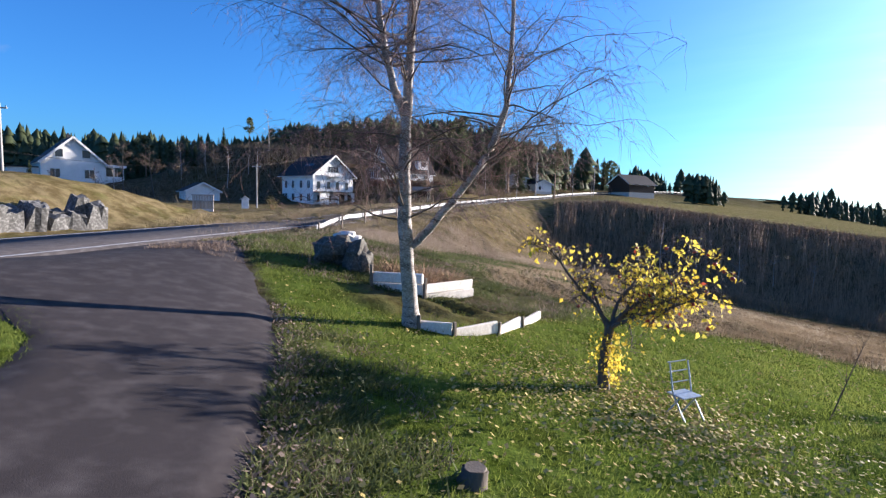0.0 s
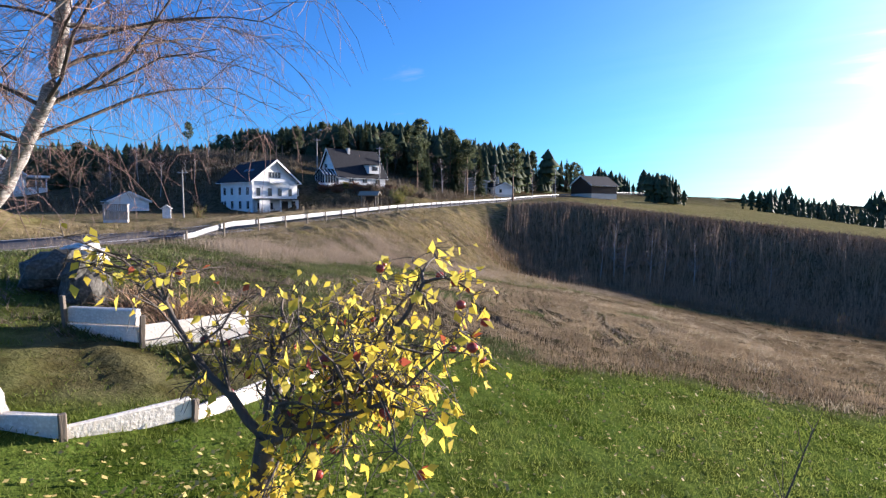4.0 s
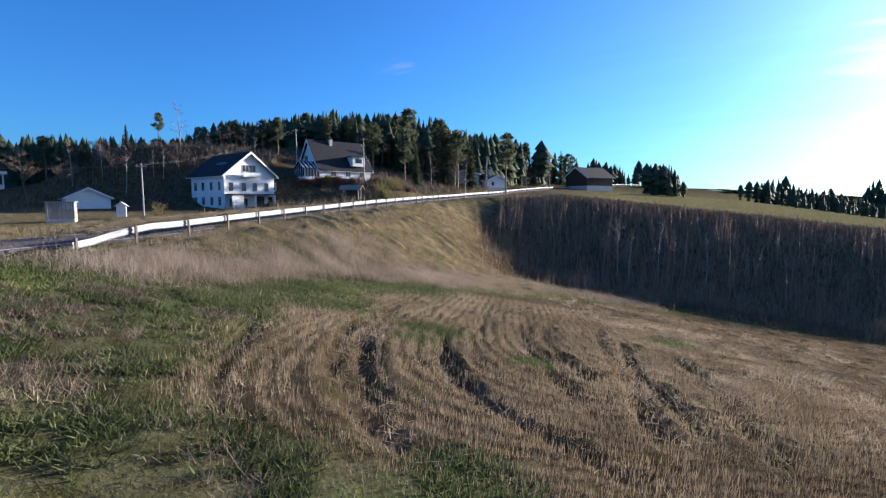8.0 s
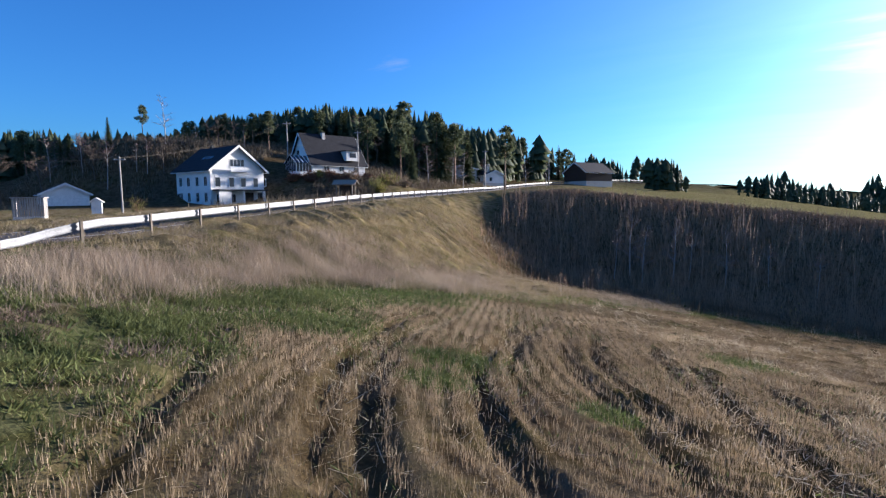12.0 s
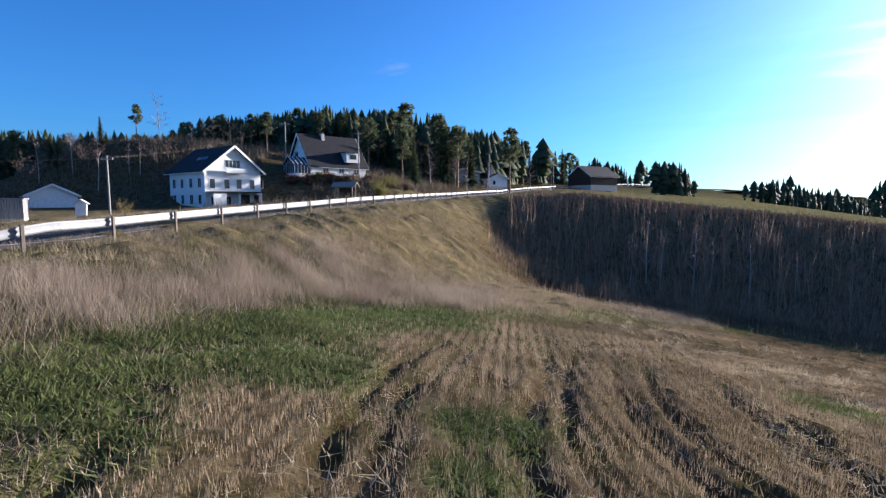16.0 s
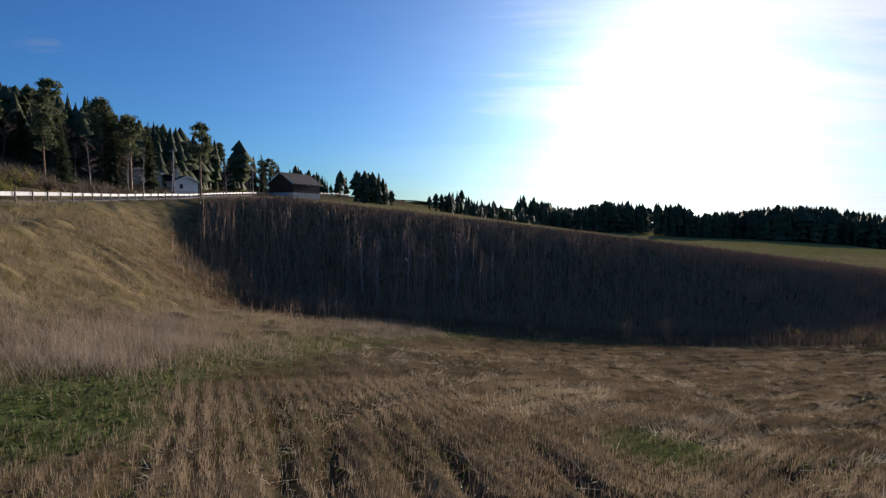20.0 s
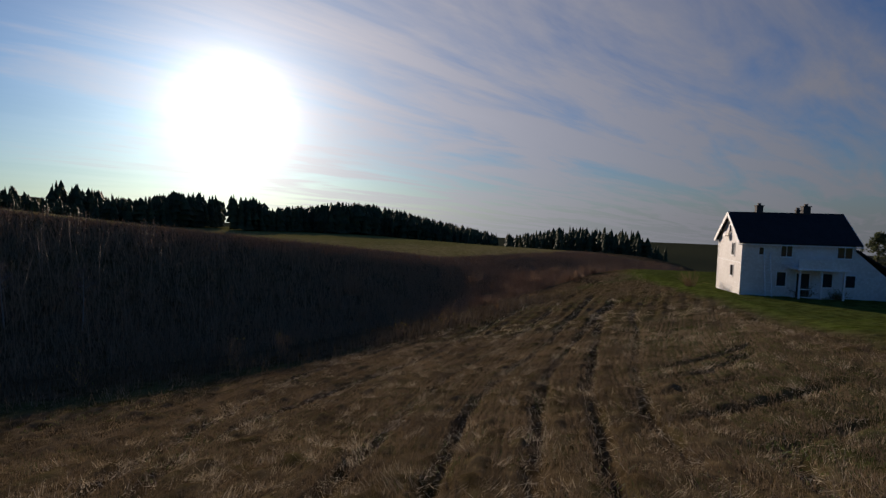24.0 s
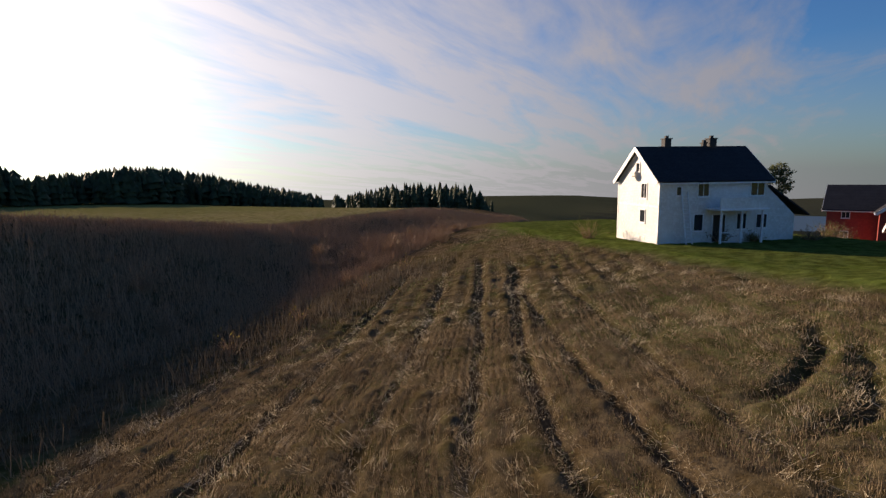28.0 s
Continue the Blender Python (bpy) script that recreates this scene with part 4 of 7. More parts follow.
# House on the hill with a glazed garden room
def hill_house():
    m = pose(-14.0, 120.5, ground_at(-10, 122) - 1.3, 0, 0, -52) @ Matrix.Scale(0.92, 4)
    h = gable_house("house", m @ pose(0, 0, 0), 9.5, 13.0, 2.5, 6.5, "large white house with a steep dark roof and glazed garden room", M_WHITE, over=0.6,
                    windows=[("front", -3.0, 1.0, 1.3, 1.2, (2, 1)), ("right", -3.2, 1.0, 1.2, 1.1, (2, 1)), ("right", 0.5, 1.0, 1.2, 1.1, (2, 1)), ("right", 4.2, 1.0, 1.2, 1.1, (2, 1)), ("front", -1.2, 4.3, 1.2, 1.2, (2, 1))],
                    chimneys=[(0.6, 5.0, 0.7, 9.4, M_CHIMW)])
    # dormer on the right slope
    d = part("dormer", join_boxes([(2.6, 5.2, 8.0, 11.2, 3.3, 5.4)]), M_WHITE, h)
    part("dormer_roof", boxed(1.6, 5.6, 7.6, 11.6, 5.4, 5.55, 0.02), M_ROOF, d)
    part("dormer_window", boxed(5.2, 5.24, 8.8, 10.4, 4.0, 5.0), M_GLASS, d)
    # the garden room in front: glazed walls, white rafters
    g = part("garden_room", join_boxes([(0.2, 4.6, -3.6, -0.05, 0.0, 0.75)]), M_WHITE, h)
    for i in range(6):
        x = 0.2 + i * 0.86
        part("glazing_post", boxed(x, x + 0.1, -3.6, -3.5, 0.75, 2.5 + 1.2 * (1 - abs(x - 2.4) / 2.4)), M_TRIM, g)
        part("side_post", boxed(4.5, 4.6, -3.5 + i * 0.68, -3.42 + i * 0.68, 0.75, 2.45), M_TRIM, g)
    part("glazing", join_boxes([(0.25, 4.5, -3.56, -3.53, 0.75, 2.4), (4.53, 4.56, -3.5, -0.1, 0.75, 2.4)]), M_GLASS, g)
    for side in (-1, 1):
        sl = math.atan2(1.6, 2.4)
        rot = Matrix.Translation((2.4, 0, 4.1)) @ Matrix.Rotation(side * sl, 4, "Y")
        bm = boxed(0 if side > 0 else -3.0, 3.0 if side > 0 else 0, -3.8, 0, -0.05, 0.03)
        bmesh.ops.transform(bm, matrix=rot, verts=bm.verts)
        part("garden_room_roof", bm, M_ROOF if side < 0 else M_GLASS, g)
        for i in range(5):
            bm = boxed(0 if side > 0 else -3.0, 3.0 if side > 0 else 0, -3.85 + i * 0.9, -3.75 + i * 0.9, 0.03, 0.09)
            bmesh.ops.transform(bm, matrix=rot, verts=bm.verts)
            part("rafter", bm, M_TRIM, g)
    # low wing on the west side
    part("side_wing", join_boxes([(-8.0, -4.75, 1.0, 12.0, 0.0, 2.4)]), M_GREYWALL, h)
    bm = boxed(-9.2, 0.2, 0.4, 12.6, -0.02, 0.12)
    bmesh.ops.transform(bm, matrix=Matrix.Translation((0, 0, 6.4)) @ Matrix.Rotation(-math.atan2(4.2, 8.6), 4, "Y"), verts=bm.verts)
    part("wing_roof", bm, M_ROOF, h)


hill_house()

bank_house = gable_house("house", pose(-75.5, 108.2, 4.30, 0, 0, 44) @ Matrix.Scale(1.22, 4), 9.0, 10.0, 3.6, 4.2, "white gabled house on the bank with a glazed porch", M_WHITE, over=0.5,
            windows=[("front", -2.6, 1.0, 1.3, 1.4, (2, 1)), ("front", 2.2, 1.0, 1.4, 1.4, (2, 1)), ("front", -2.0, 4.4, 1.1, 1.3), ("front", 1.8, 4.4, 1.1, 1.3), ("right", -2, 1.0, 1.2, 1.3)], chimneys=[(0.3, 6, 0.6, 8.6, M_CHIM)])
part("side_wing", boxed(-8.6, -4.5, 2.0, 8.0, -0.6, 2.5), M_WHITE, bank_house)
part("wing_roof", boxed(-9.0, -4.4, 1.6, 8.4, 2.5, 2.66, 0.02), M_ROOF, bank_house)
part("porch_floor", boxed(4.5, 7.6, 0.6, 5.0, -0.8, 0.6), M_WHITE, bank_house)
part("porch_roof", boxed(4.4, 7.9, 0.4, 5.2, 3.1, 3.5, 0.02), M_TRIM, bank_house)
for _x, _y in ((7.4, 0.7), (7.4, 4.8), (6.0, 0.7), (4.7, 0.7)):
    part("porch_post", boxed(_x - 0.08, _x + 0.08, _y - 0.08, _y + 0.08, 0.6, 3.1), M_TRIM, bank_house)
part("porch_railing", boxed(4.6, 7.5, 0.62, 0.68, 0.6, 1.5), M_TRIM, bank_house)
part("porch_glazing", boxed(4.6, 7.3, 4.7, 4.74, 0.9, 3.0), M_GLASS, bank_house)
gable_house("garage", pose(-44.0, 97.0, 1.35, 0, 0, 37) @ Matrix.Scale(0.86, 4), 6.8, 7.0, 2.55, 1.7, "white double garage with a panelled door", M_WHITE, over=0.5, foot=0.1, doors=[("front", 0.3, 0.05, 5.4, 2.1, M_TRIM)], category="garage")
gable_house("house", pose(23, 168, ground_at(23, 170), 0, 0, 12), 10, 9, 3.0, 1.0, "pale low house among bare trees", M_GREYWALL, over=0.6, windows=[("front", -2.5, 1.0, 1.6, 1.2, (2, 1)), ("front", 2.0, 1.0, 1.6, 1.2, (2, 1))])
gable_house("house", pose(33.5, 170, ground_at(34, 172) + 0.3, 0, 0, 30), 7, 8, 2.8, 1.3, "small white house with a tall chimney", M_WHITE, over=0.5, windows=[("front", -1.5, 1.0, 1.0, 1.1), ("left", 1.0, 1.0, 1.0, 1.1)], chimneys=[(-1.5, 1.5, 0.7, 6.0, M_CHIMW)])
gable_house("house", pose(67, 196, 7.6, 0, 0, -60), 10, 14, 3.6, 3.4, "dark-stained timber house at the top of the road", M_DARKWOOD, over=0.7, windows=[("left", -3, 1.0, 1.6, 1.2, (2, 1)), ("left", 2, 1.0, 1.6, 1.2, (2, 1))])

# ---- the farm ----
FARM_Z = -5.55
FARM = pose(66.7, 13.3, FARM_Z, 0, 0, 177)


def farmhouse():
    w, l = 6.4, 8.9
    h = gable_house("farmhouse", FARM, w, l, 5.0, 2.5, "white two-storey farmhouse with a dark roof and two chimneys", M_OLDWHITE, over=0.35, foot=0.75, foot_mat=M_OLDWHITE,
                    windows=[("front", 1.05, 3.65, 0.75, 1.1, (2, 1)), ("front", 0.95, 1.75, 0.7, 0.95, (1, 1)), ("front", 0.0, 5.7, 0.5, 0.65), ("front", -1.7, 0.1, 0.6, 0.5, (2, 1)), ("front", 1.0, 0.1, 0.6, 0.5, (2, 1)),
                             ("right", -0.9, 3.8, 0.85, 1.05, (2, 1)), ("right", 3.6, 3.8, 1.1, 1.0, (2, 1)), ("right", -2.9, 3.9, 0.35, 0.6),
                             ("right", 2.4, 1.25, 0.75, 1.15), ("right", 4.1, 1.3, 0.85, 1.0), ("right", -1.2, 1.2, 0.7, 1.2)],
                    doors=[("right", 0.5, 0.25, 1.0, 2.1, M_DARKWOOD)], chimneys=[(0, 2.3, 0.55, 8.2, M_CHIM), (0, 6.2, 0.6, 8.2, M_CHIM), (0.1, 5.5, 0.32, 7.85, M_CHIM)])
    part("corner_board", join_boxes([(w / 2 - 0.1, w / 2 + 0.03, -0.03, 0.1, 0.0, 4.9), (-w / 2 - 0.03, -w / 2 + 0.1, -0.03, 0.1, 0.0, 4.9)]), M_TRIM, h)
    part("belt_board", boxed(-w / 2, w / 2, -0.035, 0.0, 3.0, 3.12), M_TRIM, h)
    # porch
    p = part("porch", join_boxes([(w / 2, w / 2 + 1.5, 4.0, 7.6, 0.0, 0.3)]), M_CONCRETE, h)
    part("porch_roof", boxed(w / 2, w / 2 + 1.7, 3.8, 7.8, 2.75, 2.9, 0.02), M_TRIM, p)
    for yy in (4.05, 5.7, 7.4):
        part("porch_post", boxed(w / 2 + 1.35, w / 2 + 1.48, yy, yy + 0.13, 0.3, 2.75), M_TRIM, p)
    part("porch_railing", join_boxes([(w / 2 + 1.38, w / 2 + 1.44, 4.1, 5.7, 1.1, 1.18), (w / 2 + 1.38, w / 2 + 1.44, 4.1, 5.7, 0.45, 0.5)]), M_TRIM, p)
    part("balcony_railing", join_boxes([(w / 2 + 1.5, w / 2 + 1.56, 3.9, 7.7, 2.9, 3.7)]), M_OLDWHITE, p)
    # lean-to at the far end
    v = [(w / 2, l, 0), (w / 2, l + 2.5, 0), (-w / 2, l + 2.5, 0), (-w / 2, l, 0), (w / 2, l, 4.4), (w / 2, l + 2.5, 2.2), (-w / 2, l + 2.5, 2.2), (-w / 2, l, 4.4)]
    f = [(0, 1, 5, 4), (1, 2, 6, 5), (2, 3, 7, 6), (4, 5, 6, 7)]
    part("lean_to", mesh_of("lean_to", v, f, M_OLDWHITE), M_OLDWHITE, h)
    bm = boxed(-w / 2 - 0.2, w / 2 + 0.2, 0, 4.3, 0, 0.12)
    bmesh.ops.transform(bm, matrix=Matrix.Translation((0, l - 0.02, 4.47)) @ Matrix.Rotation(-math.atan2(2.2, 3.4), 4, "X"), verts=bm.verts)
    part("lean_to_roof", bm, M_ROOF, h)
    # dish on the gable
    bm = bmesh.new()
    bmesh.ops.create_cone(bm, segments=20, radius1=0.42, radius2=0.15, depth=0.14, cap_ends=True)
    d = part("satellite_dish", bm, M_TRIM, h, "grey round satellite dish")
    d.matrix_local = pose(-0.55, -0.4, 5.45, 75, 0, -15)
    part("dish_arm", boxed(-0.58, -0.52, -0.35, 0.0, 5.3, 5.36), M_GALV, h)


farmhouse()


def ladder():
    t = thing("ladder", FARM @ pose(3.3 + 0.9, 1.75, -0.05, 0, -13, 0), "tall metal ladder leaning on the farmhouse wall", "ladder")
    for y in (0.0, 0.5):
        part("rail", boxed(-0.04, 0.04, y - 0.035, y + 0.035, 0, 4.3), M_TRIM, t)
    for i in range(15):
        part("rung", boxed(-0.02, 0.02, 0.035, 0.465, 0.25 + i * 0.27, 0.29 + i * 0.27), M_TRIM, t)


ladder()


def facing(cx, cy, z, toward, w, l, side):
    """A house's pose from the middle of the wall that faces a way (degrees from +x)."""
    if side == "front":
        return pose(cx, cy, z, 0, 0, toward + 90)
    m = pose(0, 0, 0, 0, 0, toward)
    o = Vector((cx, cy, z)) - m @ Vector((w / 2, l / 2, 0))
    return pose(o.x, o.y, z, 0, 0, toward)


gable_house("barn", facing(79.7, -26.1, -10.2, 128, 9, 9, "right"), 9, 9, 5.4, 2.7, "red boarded barn with small white windows and a dark roof", M_RED, over=0.5, category="barn", group="barns", foot=0.7,
            windows=[("right", u, z, 0.75, 0.7, (2, 1)) for u in (-2.6, 1.2) for z in (1.9, 4.3)], chimneys=[(-0.5, 6.5, 0.6, 9.0, M_CHIM)])
gable_house("barn", facing(74.0, -26.0, -10.0, 130, 7.5, 12, "front"), 7.5, 12, 5.2, 3.2, "red boarded barn with a white-trimmed gable", M_RED, over=0.5, category="barn", group="barns",
            windows=[("front", 0.0, 5.6, 1.1, 1.1, (3, 3)), ("front", -1.8, 2.0, 0.8, 0.9, (2, 1))])
gable_house("red_outbuilding", facing(60.5, -16.0, -9.0, 140, 7, 12, "right"), 7, 12, 3.1, 2.4, "low red outbuilding with white trim and pale foundation", M_RED, over=0.4, category="outbuilding", windows=[("right", -3.0, 1.0, 1.1, 1.3, (2, 3)), ("right", 1.0, 1.0, 1.1, 1.3, (2, 3))])


# ---- trees ----
def conifer(rng, height, spread, pine=False):
    """Trunk mesh and crown mesh of a spruce or a pine: feathered boughs, or tufted limbs."""
    tr = tube([(0, 0, -0.3), (0, 0, height * 0.5), (0, 0, height * (0.9 if pine else 1.0))], [height * 0.016, height * 0.011, 0.02], 5)
    trunk = mesh_of("trunk", *tr, M_PINEBARK if pine else M_BARK)
    V, n = [], 0
    if pine:
        for b in range(46):
            # limbs thicken into an uneven, open crown
            q = rng.uniform(0, 1) ** 0.8
            z = height * (0.42 + 0.55 * q)
            reach = spread * (0.25 + 0.85 * math.sin((0.18 + 0.82 * q) * math.pi) ** 0.8) * rng.uniform(0.35, 1.1)
            a = rng.uniform(0, 6.28)
            tip = np.array([math.cos(a) * reach, math.sin(a) * reach, z + reach * rng.uniform(0.05, 0.45)])
            root = np.array([0, 0, z])
            for s in (0.55, 0.8, 1.0):
                c = root + (tip - root) * s + rng.normal(0, 0.12, 3)
                m = 13
                d = rng.normal(0, 1, (m, 3))
                d[:, 2] = d[:, 2] * 0.6 + 0.35
                d /= np.linalg.norm(d, axis=1, keepdims=True)
                side = np.cross(d, rng.normal(0, 1, (m, 3)))
                side /= np.linalg.norm(side, axis=1, keepdims=True)
                ln = rng.uniform(0.35, 0.85, (m, 1)) * height / 15
                p = c + rng.normal(0, 0.22, (m, 3)) * height / 15
                V.append(np.stack([p - side * ln * 0.24, p + side * ln * 0.24, p + d * ln], 1).reshape(-1, 3))
    else:
        z = height * 0.05
        while z < height * 0.995:
            q = (height - z) / height
            reach = spread * (q ** 0.8) * rng.uniform(0.8, 1.15) + 0.10
            count = 8 if q > 0.3 else 6
            a = rng.uniform(0, 6.28) + np.arange(count) * 6.283 / count + rng.uniform(-0.35, 0.35, count)
            r = reach * rng.uniform(0.65, 1.15, count)
            out = np.stack([np.cos(a), np.sin(a), 0 * a], 1)
            lat = np.stack([-np.sin(a), np.cos(a), 0 * a], 1)
            droop = -0.30 - 0.35 * q
            for s in range(3):
                d0, d1 = r * s / 3 * 0.85, r * (s + 1.5) / 3
                w = r * 0.30 * (1 - 0.25 * s) + 0.07
                base = out * d0[:, None] + np.array([0, 0, z]) + np.array([[0, 0, 1]]) * (droop * d0)[:, None]
                end = out * d1[:, None] + np.array([0, 0, z]) + np.array([[0, 0, 1]]) * (droop * d1 + 0.10 * r * s)[:, None]
                mid = (base + end) / 2 - np.array([0, 0, 1]) * (w * rng.uniform(0.1, 0.6, count))[:, None]
                for k in (-1, 1):
                    V.append(np.stack([base, mid + lat * (k * w)[:, None], end], 1).reshape(-1, 3))
            z += height * (0.012 + 0.016 * q) * rng.uniform(0.8, 1.2)
    V = np.concatenate(V)
    V = V + rng.normal(0, 0.03, V.shape)
    return trunk, mesh_of("crown", V, np.arange(len(V)).reshape(-1, 3), M_PINEN if pine else M_NEEDLE)


def bare_tree(rng, height, spread, twigs=260, bark=None, twig=None, droop=0.0, thick=0.013):
    """A leafless tree: trunk with limbs, and a cloud of fine twigs that ends unevenly."""
    limbs, ends = [], []
    top = np.array([rng.normal(0, 0.04) * height, rng.normal(0, 0.04) * height, height * 0.92])
    zs = np.linspace(0, 1, 7)
    bend = rng.normal(0, 0.02 * height, (2,))
    tp = np.array([top * s + np.array([*(bend * math.sin(s * 3)), 0]) for s in zs])
    tp[0, 2] = -0.3
    limbs.append(tube(tp, height * thick * (1.02 - zs) + 0.006, 5))
    for i in range(int(7 + height * 0.7)):
        s = rng.uniform(0.28, 0.95)
        p = np.array([np.interp(s, zs, tp[:, k]) for k in range(3)])
        a = rng.uniform(0, 6.28)
        ln = spread * (1.15 - s) * rng.uniform(0.7, 1.3) + 0.3
        up = rng.uniform(0.4, 1.1)
        d = np.array([math.cos(a), math.sin(a), up])
        q1 = p + d * ln * 0.5
        q2 = p + np.array([d[0] * ln * 1.05, d[1] * ln * 1.05, up * ln * (0.95 - droop)])
        limbs.append(tube([p, q1, q2], np.array([height * thick * 0.45 * (1.1 - s) + 0.006, height * thick * 0.25 * (1.1 - s) + 0.005, 0.004]), 3))
        ends.append((p, q1, q2))
    trunk = [mesh_of("trunk", *limbs[0], bark or M_BARK)] + [mesh_of("limb", *q, bark or M_BARK) for q in limbs[1:]]
    n = twigs
    pick = rng.randint(0, len(ends), n)
    e = np.array(ends)[pick]
    t = rng.uniform(0.3, 1.0, (n, 1))
    base = np.where(t < 0.5, e[:, 0] + (e[:, 1] - e[:, 0]) * t * 2, e[:, 1] + (e[:, 2] - e[:, 1]) * (t * 2 - 1))
    d = rng.normal(0, 1, (n, 3))
    d[:, 2] = np.abs(d[:, 2]) * 0.9 - droop * 1.6
    d /= np.linalg.norm(d, axis=1, keepdims=True)
    ln = rng.uniform(0.25, 0.8, (n, 1)) * spread * 0.55
    tip = base + d * ln
    side = np.cross(d, rng.normal(0, 1, (n, 3)))
    side /= np.linalg.norm(side, axis=1, keepdims=True)
    w = 0.006 + 0.0011 * height
    vv = np.stack([base - side * w, base + side * w, tip], 1).reshape(-1, 3)
    return trunk, mesh_of("crown", vv, np.arange(3 * n).reshape(-1, 3), twig or M_GREYTWIG)


_rng = np.random.RandomState(7)
SPRUCE = [conifer(_rng, h, h * 0.17) for h in (15, 12, 17, 10)]
PINE = [conifer(_rng, h, h * 0.17, True) for h in (15, 17, 13)]
BARE = [bare_tree(_rng, h, h * 0.26, 520, None, M_WOODTWIG) for h in (9, 11, 7.5, 12)]
BARE_BIRCH = [bare_tree(_rng, h, h * 0.2, 300, M_BIRCH, M_TWIG, 0.15, 0.010) for h in (10, 12)]
LABELS = {"spruce": ("tall dark green spruce at the edge of the wood", "spruce tree", SPRUCE), "pine": ("tall pine with a bare trunk and open crown", "pine tree", PINE),
          "bare_tree": ("leafless grey-brown broadleaf tree", "tree", BARE), "birch": ("leafless birch with pale bark", "birch tree", BARE_BIRCH)}


def plant(name, x, y, size=1.0, which=None, turn=None, sink=0.15, group="trees of the wood"):
    label, cat, kinds_ = LABELS[name]
    trunk, crown = kinds_[_rng.randint(len(kinds_)) if which is None else which]
    t = thing(name, pose(x, y, ground_at(x, y) - sink, 0, 0, _rng.uniform(0, 360) if turn is None else turn) @ Matrix.Scale(size, 4), label, cat, group)
    for q in trunk if isinstance(trunk, list) else [trunk]:
        part(q.name.split(".")[0], q, None, t)
    part("crown", crown, None, t, kind="stuff")
    return t


# How high the tree tops of the far country reach over the field: bearing from north and elevation, in degrees.
CREST = np.array([(-60, 6.0), (-44, 5.2), (-35, 5.3), (-28, 5.7), (-24.7, 5.6), (-21, 7.7), (-16.6, 7.9), (-12.7, 8.6), (-8.7, 9.3), (-4.6, 8.9), (0, 9.3), (2.7, 8.5), (5, 7.7), (8, 7.0), (14.3, 6.1), (17, 5.2), (20, 4.5), (23, 3.5), (24, 2.8),
                  (24.8, 4.0), (28.5, 3.9), (29.2, 2.4), (36, 2.1), (38.2, 2.3), (40, 1.8), (43, 1.6), (45, 2.1), (47.6, 0.9), (50, 0.25), (53, 1.2), (57, 1.2), (60, 0.8), (61.5, -0.3), (63, 0.0), (65.5, 0.1), (68.5, 0.6), (72, 0.45), (75, 0.0), (77.5, -0.6), (80.5, -1.2), (83, -1.7), (86, -2.2), (88, -2.2), (90.6, -1.6), (92.5, -1.4), (97, -1.5), (100.7, -2.0), (104, -2.5), (115, -2.8), (180, -3.0)])


def crest_height(x, y):
    """The greatest height of a tree at a place under the crest."""
    dx, dy = x - 8.0, y - 20.0
    el = np.interp(np.degrees(np.arctan2(dx, dy)), CREST[:, 0], CREST[:, 1])
    return 2.6 + np.hypot(dx, dy) * np.tan(np.radians(el + 0.75 * smooth(30, 10, np.degrees(np.arctan2(dx, dy))))) - ground(np.asarray(x, float), np.asarray(y, float))


TREE_HEIGHTS = {"spruce": (15, 12, 17, 10), "pine": (15, 17, 13), "bare_tree": (9, 11, 7.5, 12), "birch": (10, 12)}


def wood(n, cx, cy, rx, ry, mix, lo, hi, keep=None):
    """Trees scattered over a patch of ground, thinned where keep() says no."""
    made = 0
    while made < n:
        a, q = _rng.uniform(0, 6.28), math.sqrt(_rng.uniform(0, 1))
        x, y = cx + rx * q * math.cos(a), cy + ry * q * math.sin(a)
        if keep and not keep(x, y):
            n -= 0.25
            continue
        made += 1
        name = mix[_rng.randint(len(mix))]
        which = _rng.randint(len(TREE_HEIGHTS[name]))
        most = float(crest_height(np.array([x]), np.array([y]))[0]) / TREE_HEIGHTS[name][which]
        size = min(_rng.uniform(lo, hi), most * _rng.uniform(0.8, 1.08))
        if size > 0.22:
            plant(name, x, y, size, which)


def clear_of_houses(x, y):
    r = float(road_side(np.array([x]), np.array([y]))[0][0])
    if -14 < r < 25:
        return False
    return all(math.hypot(x - hx, y - hy) > q for hx, hy, q in ((-22, 108, 14), (-13, 124, 15), (-78, 113, 19), (-46, 100, 11), (23, 172, 10), (33, 174, 8), (70, 200, 13)))


# behind the houses
wood(64, -40, 158, 60, 22, ["spruce", "spruce", "spruce", "bare_tree", "pine"], 0.6, 1.2, clear_of_houses)
wood(42, -5, 165, 36, 18, ["pine", "spruce", "spruce", "bare_tree"], 0.8, 1.4, clear_of_houses)
wood(26, 40, 168, 26, 16, ["spruce", "pine", "birch", "bare_tree"], 0.7, 1.3, clear_of_houses)
wood(34, 90, 240, 34, 16, ["spruce", "pine", "bare_tree"], 0.6, 0.95, clear_of_houses)
wood(34, -75, 110, 26, 36, ["spruce", "bare_tree", "bare_tree", "birch"], 0.5, 0.75, clear_of_houses)
wood(26, -38, 128, 26, 8, ["bare_tree", "birch", "bare_tree"], 0.6, 0.9, clear_of_houses)
wood(14, 22, 155, 18, 8, ["birch", "bare_tree"], 0.7, 1.0, clear_of_houses)
wood(20, -52, 117, 22, 6, ["bare_tree", "birch", "bare_tree"], 0.7, 1.0, clear_of_houses)
